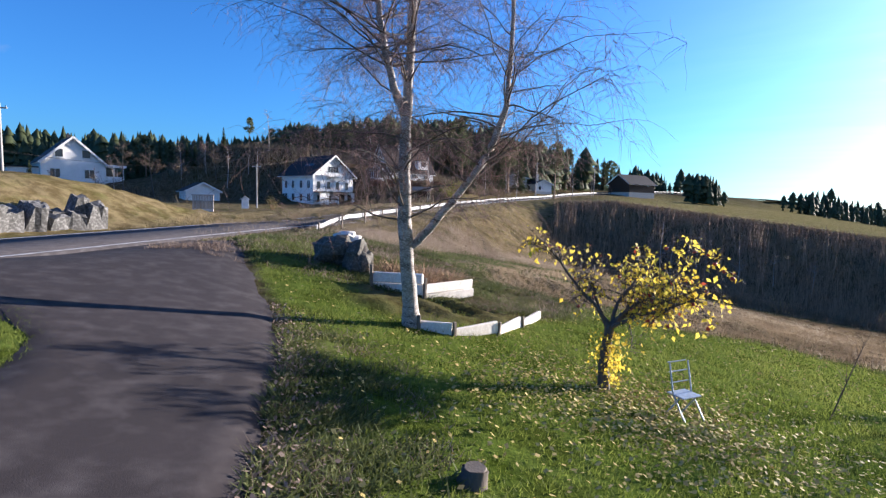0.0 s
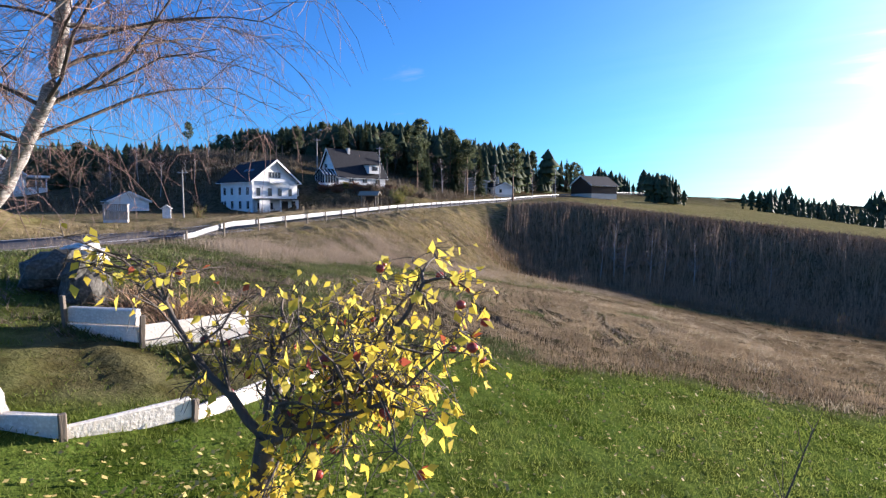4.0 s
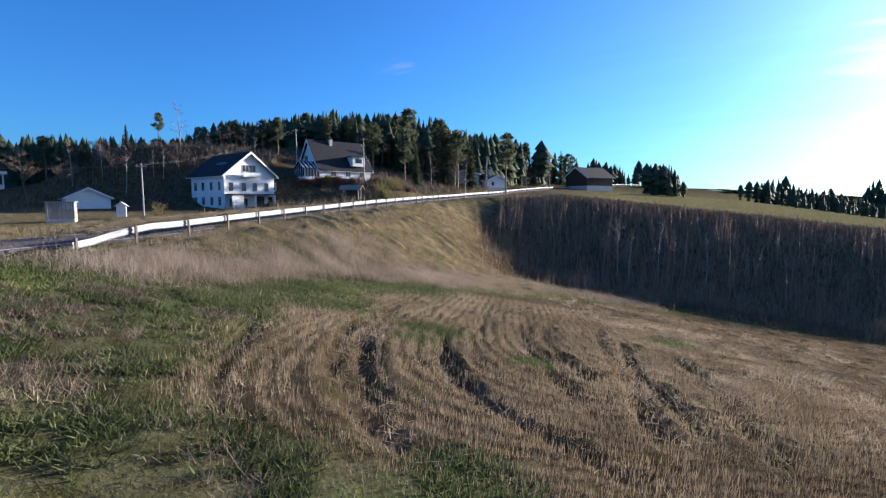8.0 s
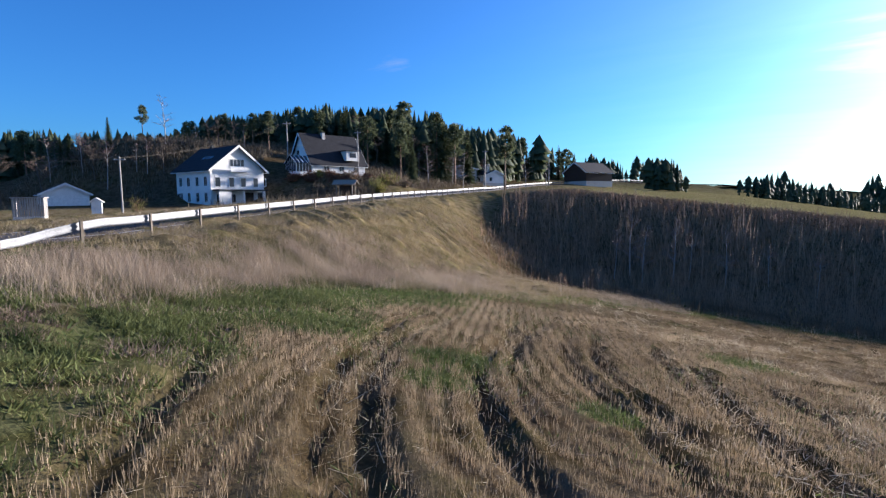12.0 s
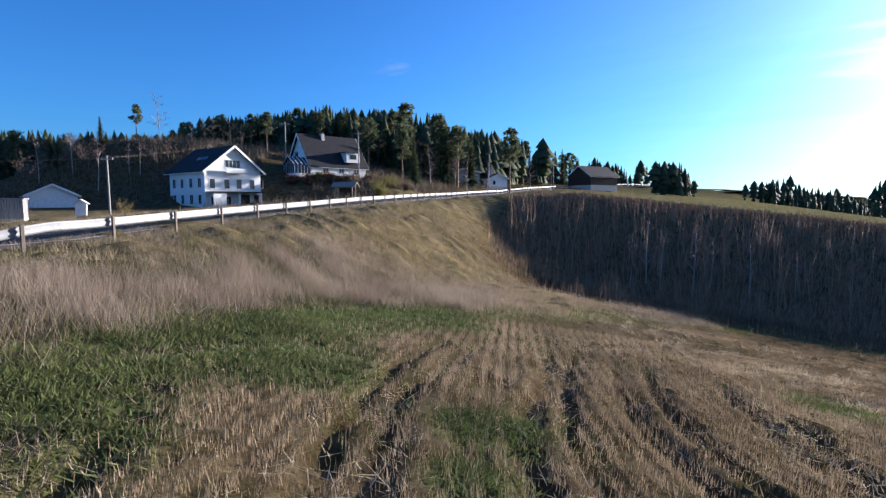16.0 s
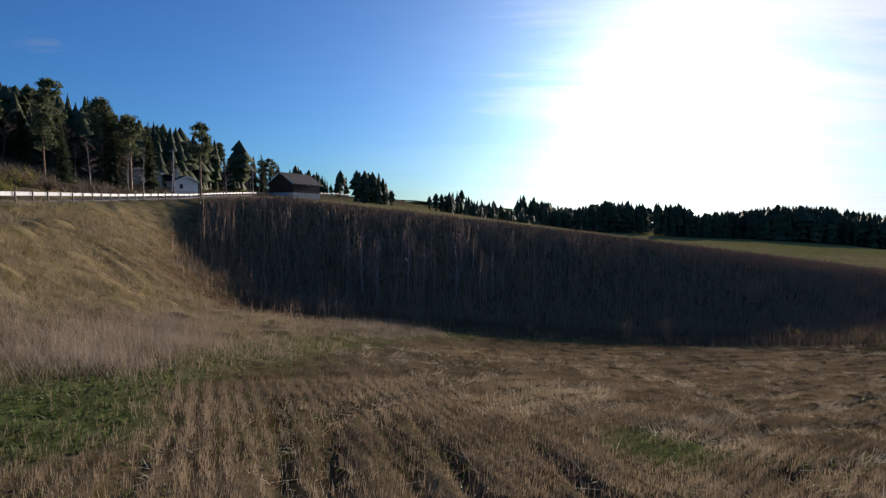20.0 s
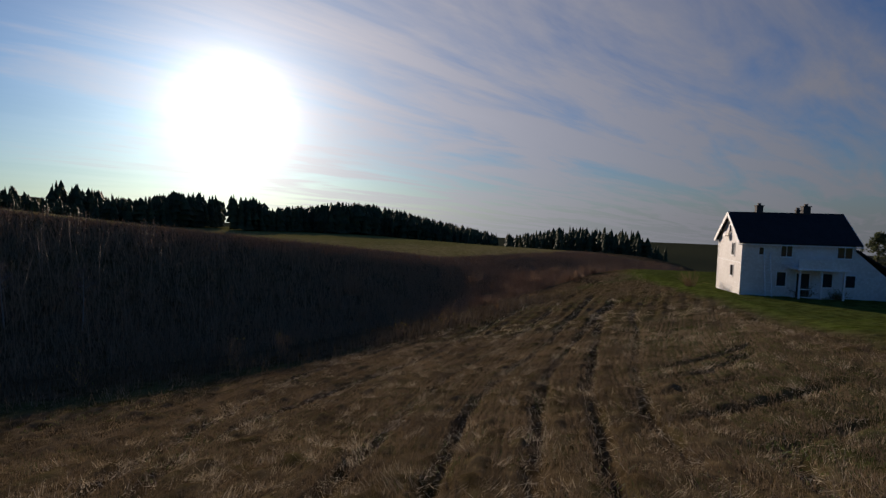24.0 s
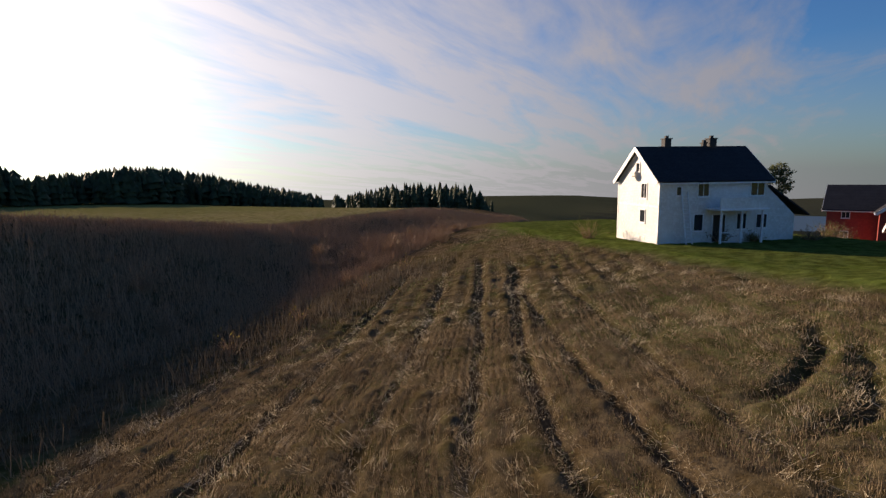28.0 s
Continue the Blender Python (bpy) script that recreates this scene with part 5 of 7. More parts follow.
for _x, _y, _n, _s in ((-44.5, 109, "birch", 1.0), (-53, 97, "bare_tree", 0.95), (-57.5, 95, "bare_tree", 0.9), (-49.5, 101, "bare_tree", 0.8), (-46, 126, "pine", 0.42), (-50, 121, "spruce", 0.42), (-57, 118, "spruce", 0.42), (-40, 122, "birch", 0.85), (20, 137, "birch", 0.85), (24, 133, "birch", 0.8), (38, 150, "birch", 0.8), (12, 140, "birch", 0.9), (8, 133, "spruce", 0.75), (46, 158, "birch", 0.75)):
    plant(_n, _x, _y, _s)
plant("pine", 29.5, 135, 0.85, 1)
plant("pine", 5.5, 137, 0.8, 0)
# added tree, never in view: its crown casts shade over the near driveway
plant("bare_tree", 24.0, 18.7, 1.0, 0, group="garden trees")
plant("pine", 71.5, -4.6, 0.54, 2, group="farm trees")
plant("pine", 73.2, -3.4, 0.44, 0, group="farm trees")


def far_trees(name, label, rows, seed):
    """Distant woods: many plain spruces and crowns in one mesh."""
    rng = np.random.RandomState(seed)
    V, F, n = [], [], 0
    for cx, cy, rx, ry, count, lo, hi in rows:
        a, q = rng.uniform(0, 6.28, count), np.sqrt(rng.uniform(0, 1, count))
        x, y = cx + rx * q * np.cos(a), cy + ry * q * np.sin(a)
        r, _ = road_side(x, y)
        ok = ~((r > -14) & (r < 30))
        x, y = x[ok], y[ok]
        z = ground(x, y)
        h = np.minimum(rng.uniform(lo, hi, len(x)), crest_height(x, y) * rng.uniform(0.72, 1.05, len(x)))
        for i in range(len(x)):
            if h[i] < 2.5:
                continue
            rad = h[i] * rng.uniform(0.11, 0.26)
            blunt = rng.uniform(0, 1) < 0.4
            for lv in range(5):
                zb = h[i] * (0.06 + 0.18 * lv)
                rr = rad * ((1 - 0.185 * lv) if not blunt else (0.45, 0.8, 1.15, 1.0, 0.6)[lv]) * rng.uniform(0.8, 1.2)
                an = rng.uniform(0, 6.28) + np.arange(6) * 2 * np.pi / 6
                ring = np.stack([x[i] + rr * np.cos(an) * rng.uniform(0.7, 1.2, 6), y[i] + rr * np.sin(an) * rng.uniform(0.7, 1.2, 6), z[i] + zb + rng.uniform(-0.04, 0.04, 6) * h[i]], 1)
                V.append(np.concatenate([ring, [[x[i], y[i], z[i] + min(h[i], zb + 0.32 * h[i])]]]))
                F.append(np.array([(n + k, n + (k + 1) % 6, n + 6) for k in range(6)]))
                n += 7
    me = mesh_of(name, np.concatenate(V), np.concatenate(F), M_NEEDLE)
    return tagged(new(name, me), label, "woods", kind="stuff")


far_trees("wooded_hill", "dense dark spruce and pine wood on the hill", [(-60, 195, 110, 40, 700, 9, 20), (15, 200, 60, 28, 300, 12, 24), (-150, 120, 50, 90, 360, 5, 9), (-80, 300, 200, 60, 300, 9, 14)], 3)
far_trees("far_woods", "distant dark belts of spruce wood", [(150, 270, 55, 14, 220, 10, 19), (205, 255, 40, 12, 90, 8, 12), (300, 250, 70, 18, 300, 10, 20), (262, 150, 44, 12, 300, 11, 20), (300, 128, 40, 14, 330, 12, 24), (228, 190, 40, 12, 240, 9, 18), (430, 108, 110, 60, 1300, 12, 26), (335, -5, 75, 45, 500, 8, 13), (232, 8, 30, 26, 260, 6, 12), (80, 158, 6, 6, 46, 8, 13), (70, 190, 26, 16, 170, 14, 26), (200, 195, 60, 10, 120, 3, 7)], 5)


# ---- the thicket in the ravine ----
def thicket():
    rng = np.random.RandomState(11)
    n = 3900
    a, s = rng.uniform(-34, 120, n), rng.uniform(-14, 27, n)
    x, y = 36 + 0.85 * a + 0.53 * s, 60 - 0.53 * a + 0.85 * s
    r, _ = road_side(x, y)
    ok = (r > 12.5 - 4 * rng.uniform(0, 1, n)) & (s > 0.5 - 14.5 * smooth(-6, -17, a))
    x, y, a, s = x[ok], y[ok], a[ok], s[ok]
    z = ground(x, y)
    n = len(x)
    h = rng.uniform(2.2, 5.2, n) * (1 - 0.62 * smooth(0, 45, a)) * (0.6 + 0.4 * smooth(0, 8, s))
    h = h * (0.55 + 0.65 * (0.5 + 0.5 * np.sin(a * 0.9 + 1.5 * np.sin(s * 0.5))))
    h = np.clip(np.minimum(h, 1.1 - 0.12 * np.clip(a, -22, 70) + rng.uniform(-0.4, 1.6, n) - z), 0.7, 9)
    h = h * (0.5 + 0.5 * smooth(-10, 2, s))
    lean = rng.normal(0, 0.10, (n, 2))
    base = np.stack([x, y, z - 0.2], 1)
    top = base + np.stack([lean[:, 0] * h, lean[:, 1] * h, h], 1)
    w = 0.02 + 0.006 * h
    V, F = [], []
    for k in range(3):
        an = k * 2.1
        V.append(base + np.stack([np.cos(an) * w, np.sin(an) * w, 0 * w], 1))
    V.append(top)
    V = [np.stack(V, 1).reshape(-1, 3)]
    i = np.arange(n)[:, None] * 4
    F = [np.concatenate([i + np.array([[0, 1, 3]]), i + np.array([[1, 2, 3]]), i + np.array([[2, 0, 3]])])]
    off = 4 * n
    m = 26
    t = rng.uniform(0.2, 0.98, (n, m, 1))
    p = base[:, None] + (top - base)[:, None] * t
    d = rng.normal(0, 1, (n, m, 3))
    d[..., 2] = np.abs(d[..., 2]) + 0.5
    d /= np.linalg.norm(d, axis=-1, keepdims=True)
    q = p + d * (rng.uniform(0.15, 0.42, (n, m, 1)) * h[:, None, None] * (1.1 - t))
    side = np.cross(d, rng.normal(0, 1, (n, m, 3)))
    side /= np.linalg.norm(side, axis=-1, keepdims=True)
    tri = np.stack([p - side * 0.014, p + side * 0.014, q], 2).reshape(-1, 3)
    V.append(tri)
    F.append(off + np.arange(len(tri)).reshape(-1, 3))
    ob = new("thicket", mesh_of("thicket", np.concatenate(V), np.concatenate(F), M_GREYTWIG))
    tagged(ob, "dense thicket of bare grey saplings on the ravine side", "thicket", kind="stuff")


thicket()
for _a, _s, _z in ((-12, 6, 0.62), (-10.5, 7.5, 0.7), (-9, 6, 0.6), (-6, 7, 0.66), (-4.5, 8, 0.6), (-1, 8, 0.55), (3, 9, 0.5), (7, 8, 0.5)):
    plant("birch", 36 + 0.85 * _a + 0.53 * _s, 60 - 0.53 * _a + 0.85 * _s, _z, group="birches in the ravine")


# ---- grass, stubble and leaves ----
GX0, GY0, GSTEP = -18.0, -4.0, 0.3
_lx, _ly = np.meshgrid(np.arange(GX0, 78, GSTEP), np.arange(GY0, 80, GSTEP))
_LK = kinds(_lx, _ly)
_LZ = ground(_lx, _ly)


def lookup(x, y):
    i = np.clip(np.round((y - GY0) / GSTEP).astype(int), 0, _lx.shape[0] - 1)
    j = np.clip(np.round((x - GX0) / GSTEP).astype(int), 0, _lx.shape[1] - 1)
    return i, j


def height_at(x, y):
    fx, fy = (x - GX0) / GSTEP, (y - GY0) / GSTEP
    j, i = np.clip(np.floor(fx).astype(int), 0, _lx.shape[1] - 2), np.clip(np.floor(fy).astype(int), 0, _lx.shape[0] - 2)
    u, v = np.clip(fx - j, 0, 1), np.clip(fy - i, 0, 1)
    return (_LZ[i, j] * (1 - u) + _LZ[i, j + 1] * u) * (1 - v) + (_LZ[i + 1, j] * (1 - u) + _LZ[i + 1, j + 1] * u) * v


PLACES = np.array([(0, 4), (4, 8), (5.5, 14), (5, 22), (8, 30), (16, 34), (28, 37), (40, 34)], float)  # the open ground that lies nearest


def scatter(n, box4, weight, rng, near=26.0):
    x, y = rng.uniform(box4[0], box4[1], n), rng.uniform(box4[2], box4[3], n)
    i, j = lookup(x, y)
    w = weight(_LK[:, i, j], x, y)
    d = np.min(np.hypot(x[:, None] - PLACES[None, :, 0], y[:, None] - PLACES[None, :, 1]), 1)
    keep = rng.uniform(0, 1, n) < w * np.clip(near / (d + 4.0), 0, 1)
    return x[keep], y[keep], d[keep]


def blades(name, label, mat, x, y, d, rng, lo, hi, width, lean=0.3, comb=None, twist=0.0):
    n = len(x)
    z = height_at(x, y) - 0.02
    h = rng.uniform(lo, hi, n)
    a = rng.uniform(0, 2 * np.pi, n)
    w = width * (0.6 + 0.8 * rng.uniform(0, 1, n)) * (1 + d / 14.0)
    tip = np.stack([rng.normal(0, lean, n) * h, rng.normal(0, lean, n) * h, h], 1)
    if comb is not None:
        tip[:, 0] += comb[0] * h
        tip[:, 1] += comb[1] * h
    base = np.stack([x, y, z], 1)
    side = np.stack([np.cos(a) * w, np.sin(a) * w, 0 * w], 1)
    v = np.stack([base - side, base + side, base + tip], 1).reshape(-1, 3)
    ob = new(name, mesh_of(name, v, np.arange(3 * n).reshape(-1, 3), mat))
    return tagged(ob, label, "grass", kind="stuff")


def patchy(x, y, f=0.5, p=0.0):
    return 0.5 + 0.5 * np.sin(x * f + 1.9 * np.sin(y * f * 0.7 + p)) * np.sin(y * f * 1.1 + 1.3 * np.sin(x * f * 0.6 + p))


def grow():
    rng = np.random.RandomState(21)
    x, y, d = scatter(520000, (-6, 34, -2, 20), lambda k, x, y: k[LAWN], rng, 10)
    blades("lawn_grass", "short green autumn lawn grass", M_LAWN, x, y, d, rng, 0.04, 0.11, 0.006, 0.5)
    def stems(k, x, y):
        row = np.exp(-((np.mod(field_depth(x, y, True) + 0.03 * np.sin(x * 3.1 + y * 2.3), 0.30) - 0.15) / 0.075) ** 2)
        bare = 1 - 0.75 * patchy(x, y, 0.45, 2.0) * (patchy(x, y, 1.7, 0.5) > 0.6)
        return k[STUB] * (0.12 + 0.88 * row) * (0.5 + 0.5 * patchy(x, y, 2.7, 2.0)) * bare * (1 - 0.96 * np.clip(ruts(x, y) * 1.3, 0, 1))

    near_field, mid_field = (1, 20, 15.5, 38.5), (20, 54, 18, 48)
    x, y, d = scatter(640000, near_field, stems, rng, 16)
    blades("stubble", "pale cut grain stubble in rows", M_STUBBLE, x, y, d, rng, 0.09, 0.21, 0.0042, 0.15, (0.04, -0.03))
    sets = [scatter(1250000, mid_field, stems, rng, 17), scatter(420000, (-1, 90, 14, 54), lambda k, x, y: stems(k, x, y) * ~((x > 1) & (x < 54) & (y > 18) & (y < 48)), rng, 16)]
    x, y, d = (np.concatenate([q[c] for q in sets]) for c in range(3))
    blades("stubble", "darker brown grain stubble in rows", M_STUBBLE_DARK, x, y, d, rng, 0.09, 0.20, 0.0052, 0.17, (0.04, -0.03))
    x, y, d = scatter(200000, (2, 70, 8, 58), lambda k, x, y: k[STUB] * smooth(0.5, 0.75, patchy(x, y, 0.6, 4.0) + 0.25 * patchy(x, y, 2.3, 1.0)), rng, 12)
    blades("field_weeds", "green weeds growing between the stubble", M_WEED, x, y, d, rng, 0.04, 0.13, 0.010, 0.8)
    for gx, gy, gr in GREENS:
        x, y, d = scatter(int(6000 * gr), (gx - gr, gx + gr, gy - gr, gy + gr), lambda k, x, y: smooth(gr, 0.3 * gr, np.hypot(x - gx, y - gy)) * (0.3 + 0.7 * patchy(x, y, 1.6, 2.0)), rng, 14)
        blades("green_patch", "patch of fresh green weeds in the stubble", M_WEED, x, y, d, rng, 0.04, 0.13, 0.011, 0.9)
    x, y, d = scatter(480000, (0, 70, 14, 50), lambda k, x, y: np.clip(ruts(x - 0.42, y) + 0.6 * ruts(x + 0.45, y), 0, 1) * (0.25 + 0.75 * patchy(x, y, 1.4, 0.3)) * k[STUB], rng, 18)
    blades("loose_straw", "loose pale straw lying along the wheel tracks", M_STRAW, x, y, d, rng, 0.05, 0.14, 0.006, 2.2)
    x, y, d = scatter(560000, (-16, 40, 14, 66), lambda k, x, y: (k[ROUGHG] + 0.5 * k[WEEDS] + 0.35 * k[TRACK] * (x < 9)) * (0.25 + 0.75 * patchy(x, y, 1.9, 3.0)), rng, 16)
    blades("rough_grass", "tufty olive and straw-coloured rough grass", M_TURF, x, y, d, rng, 0.03, 0.13, 0.007, 0.8)
    x, y, d = scatter(230000, (-8, 4.5, 14, 33), lambda k, x, y: (k[ROUGHG] + k[WEEDS]) * smooth(0.35, 0.6, patchy(x, y, 1.1, 7.0) * 0.6 + 0.4 * patchy(x, y, 3.7, 2.0)), rng, 20)
    blades("margin_weeds", "dense broad-leaved green weeds beside the field", M_MARGIN, x, y, d, rng, 0.05, 0.19, 0.013, 0.8)
    x, y, d = scatter(150000, (-8, 4.5, 14, 33), lambda k, x, y: (k[ROUGHG] + k[EARTH]) * smooth(0.5, 0.7, patchy(x, y, 1.3, 3.0) * 0.6 + 0.4 * patchy(x, y, 4.1, 5.0)), rng, 20)
    blades("dead_weeds", "grey-brown dead weeds beside the field", M_DEAD, x, y, d, rng, 0.06, 0.24, 0.006, 0.7)
    x, y, d = scatter(160000, (-16, 14, 14, 50), lambda k, x, y: k[ROUGHG] * smooth(0.55, 0.8, patchy(x, y, 0.9, 5.0) * 0.7 + 0.3 * patchy(x, y, 3.1, 1.0)), rng, 14)
    blades("withered_tufts", "patches of pale withered grass beside the field", M_STUBBLE, x, y, d, rng, 0.05, 0.22, 0.006, 0.7)
    by_drive = lambda x, y: smooth(1.9, 0.5, np.abs(x - np.interp(y, DRIVE_LINE[:, 1], DRIVE_LINE[:, 0]) - 0.5)) * (1 - on_drive(x, y)) * smooth(10.5, 7.5, y)
    x, y, d = scatter(60000, (-4, 2.5, 2.5, 10.5), lambda k, x, y: by_drive(x, y) * smooth(0.35, 0.65, patchy(x, y, 2.1, 3.0)), rng, 12)
    blades("drive_weeds", "low dull green weeds beside the driveway", M_MARGIN, x, y, d, rng, 0.04, 0.15, 0.014, 0.9)
    x, y, d = scatter(40000, (-4, 2.5, 2.5, 10.5), lambda k, x, y: by_drive(x, y) * smooth(0.45, 0.7, patchy(x, y, 2.6, 6.0)), rng, 12)
    blades("drive_straw", "withered brown stalks beside the driveway", M_DEAD, x, y, d, rng, 0.04, 0.14, 0.006, 1.1)
    x, y, d = scatter(110000, (-16, 14, 14, 50), lambda k, x, y: k[ROUGHG] * smooth(0.6, 0.75, patchy(x, y, 1.3, 9.0)), rng, 14)
    blades("dark_weeds", "dark green broad-leaved weeds beside the field", M_WEED, x, y, d, rng, 0.04, 0.12, 0.016, 0.9)
    x, y, d = scatter(360000, (-16, 45, 20, 72), lambda k, x, y: (k[PALEG] + 0.55 * k[BANKG] * smooth(5, 9, road_side(x, y)[0]) * smooth(0.4, 0.7, patchy(x, y, 0.8, 6.0)) + 0.4 * k[ROUGHG] * smooth(24, 28, y) * smooth(0.5, 0.75, patchy(x, y, 0.9, 8.0))) * (0.35 + 0.65 * patchy(x, y, 0.7)), rng, 18)
    q = scatter(260000, (-12, 15, 23, 45), lambda k, x, y: k[PALEG] * smooth(0.38, 0.72, 0.6 * patchy(x, y, 0.9) + 0.4 * patchy(x, y, 2.7, 1.5)), rng, 22)
    x, y, d = np.concatenate([x, q[0]]), np.concatenate([y, q[1]]), np.concatenate([d, q[2]])
    blades("tall_dry_grass", "tall pale dry grass below the road bank", M_PALE, x, y, d, rng, 0.22, 0.78, 0.0034, 0.33, (-0.08, 0.0))
    x, y, d = scatter(150000, (-12, 15, 23, 45), lambda k, x, y: k[PALEG] * smooth(0.62, 0.4, 0.6 * patchy(x, y, 0.9) + 0.4 * patchy(x, y, 2.7, 1.5)), rng, 22)
    blades("olive_grass", "dull olive grass between the tall dry tufts", M_TURF, x, y, d, rng, 0.12, 0.42, 0.006, 0.5)
    x, y, d = scatter(380000, (-18, 40, 22, 78), lambda k, x, y: k[BANKG] * (0.4 + 0.6 * patchy(x, y, 0.8, 1.0)), rng, 20)
    blades("bank_grass", "dry tan grass on the road bank", M_ROUGH, x, y, d, rng, 0.12, 0.4, 0.006, 0.4, (0.15, -0.2))
    x, y, d = scatter(120000, (-8, 30, 22, 60), lambda k, x, y: k[WEEDS], rng, 14)
    blades("green_weeds", "dense low green weeds beside the field", M_WEED, x, y, d, rng, 0.05, 0.16, 0.022, 0.9)
    # shrubby margin along the ravine's foot
    x, y, d = scatter(130000, (4, 77, 14, 78), lambda k, x, y: np.exp(-((ravine(x, y)[1] + 2.8) / 2.8) ** 2) * (road_side(x, y)[0] > 10), rng, 40)
    blades("dry_margin", "brown dry weeds along the ravine", M_BRUSH, x, y, d, rng, 0.3, 1.1, 0.008, 0.2)
    # tussocks of long flattened straw, and rough clumps beside the field
    for name, label, mat, count, area, kind, lo, hi in (("straw_tussocks", "clumps of long flattened straw in the field", M_STUBBLE_DARK, 2600, (10, 56, 17, 50), STUB, 0.14, 0.40), ("rough_tussocks", "clumps of dull rough grass beside the field", M_TURF, 1500, (-14, 12, 15, 50), ROUGHG, 0.06, 0.2), ("pale_tussocks", "clumps of pale dry grass on the bank", M_PALE, 2600, (-14, 30, 26, 66), BANKG, 0.2, 0.55), ("bank_tussocks", "clumps of dull olive grass on the bank", M_TURF, 2200, (-14, 34, 24, 70), BANKG, 0.15, 0.45), ("dark_tussocks", "clumps of dark brown withered weeds on the bank", M_BRUSH, 900, (-14, 34, 30, 70), BANKG, 0.2, 0.55), ("tall_tussocks", "clumps of tall pale dry grass", M_PALE, 1700, (-12, 20, 26, 62), PALEG, 0.4, 0.85), ("olive_tussocks", "clumps of dull olive grass among the tall dry grass", M_TURF, 900, (-12, 20, 26, 62), PALEG, 0.2, 0.5), ("rust_tussocks", "clumps of brown withered weeds among the tall dry grass", M_BRUSH, 420, (-12, 20, 26, 62), PALEG, 0.3, 0.7), ("foot_tussocks", "clumps of brown dry weeds at the foot of the bank", M_BRUSH, 1100, (3, 28, 38, 62), ROUGHG, 0.2, 0.6), ("foot_grass", "clumps of pale dry grass at the foot of the bank", M_PALE, 900, (3, 28, 38, 62), ROUGHG, 0.2, 0.6), ("loose_straw_clumps", "clumps of loose pale straw on the field", M_STRAW, 750, (14, 60, 16, 46), STUB, 0.16, 0.42)):
        cx, cy = rng.uniform(area[0], area[1], count), rng.uniform(area[2], area[3], count)
        i, j = lookup(cx, cy)
        ok = _LK[kind, i, j] > 0.5
        cx, cy = cx[ok], cy[ok]
        m = 44
        lx, ly = rng.normal(0, 0.5, len(cx)), rng.normal(0, 0.5, len(cx))
        size = rng.uniform(0.12, 0.38, len(cx))
        x = (cx[:, None] + rng.normal(0, 1, (len(cx), m)) * size[:, None]).ravel()
        y = (cy[:, None] + rng.normal(0, 1, (len(cx), m)) * size[:, None]).ravel()
        z = height_at(x, y) - 0.02
        h = rng.uniform(lo, hi, len(x))
        tip = np.stack([(np.repeat(lx, m) + rng.normal(0, 0.35, len(x))) * h, (np.repeat(ly, m) + rng.normal(0, 0.35, len(x))) * h, h * rng.uniform(0.4, 1.0, len(x))], 1)
        an, w = rng.uniform(0, 6.28, len(x)), rng.uniform(0.004, 0.009, len(x))
        side = np.stack([np.cos(an) * w, np.sin(an) * w, 0 * w], 1)
        base = np.stack([x, y, z], 1)
        tagged(new(name, mesh_of(name, np.stack([base - side, base + side, base + tip], 1).reshape(-1, 3), np.arange(3 * len(x)).reshape(-1, 3), mat)), label, "grass", kind="stuff")
    # scrub round the houses and under the wood
    n = 90000
    x, y = rng.uniform(-75, 40, n), rng.uniform(88, 175, n)
    r, _ = road_side(x, y)
    ok = (r < -13) & (rng.uniform(0, 1, n) < 0.25 + 0.75 * patchy(x, y, 0.3, 1.0)) & (np.hypot(x + 22, y - 108) > 12) & (np.hypot(x + 11, y - 125) > 11) & (np.hypot(x + 78, y - 113) > 17) & (np.hypot(x + 46, y - 100) > 9) & (np.hypot(x + 33, y - 96) > 11)
    x, y = x[ok], y[ok]
    z = ground(x, y)
    h = rng.uniform(0.5, 2.6, len(x)) * (0.3 + 0.7 * patchy(x, y, 0.4, 3.0))
    an, w = rng.uniform(0, 6.28, len(x)), rng.uniform(0.03, 0.09, len(x))
    base = np.stack([x, y, z - 0.1], 1)
    side = np.stack([np.cos(an) * w, np.sin(an) * w, 0 * w], 1)
    tip = base + np.stack([rng.normal(0, 0.3, len(x)) * h, rng.normal(0, 0.3, len(x)) * h, h], 1)
    tagged(new("hillside_scrub", mesh_of("hillside_scrub", np.stack([base - side, base + side, tip], 1).reshape(-1, 3), np.arange(3 * len(x)).reshape(-1, 3), M_BRUSH)), "brown autumn scrub on the hillside", "scrub", kind="stuff")
    # low brush that covers the ravine side
    n = 260000
    a, q = rng.uniform(-32, 125, n), rng.uniform(0, 29, n)
    x, y = 36 + 0.85 * a + 0.53 * q, 60 - 0.53 * a + 0.85 * q
    r = np.full(n, 30.0)
    near = a < 0
    r[near] = road_side(x[near], y[near])[0]
    ok = (r > 9 + 4 * rng.uniform(0, 1, n)) & (rng.uniform(0, 1, n) < 0.35 + 0.65 * patchy(x, y, 0.45, 2.2))
    x, y, q, a = x[ok], y[ok], q[ok], a[ok]
    z = ground(x, y)
    h = rng.uniform(0.35, 1.3, len(x)) * (1 - 0.5 * smooth(20, 29, q))
    an, w = rng.uniform(0, 6.28, len(x)), rng.uniform(0.01, 0.03, len(x))
    base = np.stack([x, y, z - 0.05], 1)
    side = np.stack([np.cos(an) * w, np.sin(an) * w, 0 * w], 1)
    tip = base + np.stack([rng.normal(0, 0.25, len(x)) * h, rng.normal(0, 0.25, len(x)) * h, h], 1)
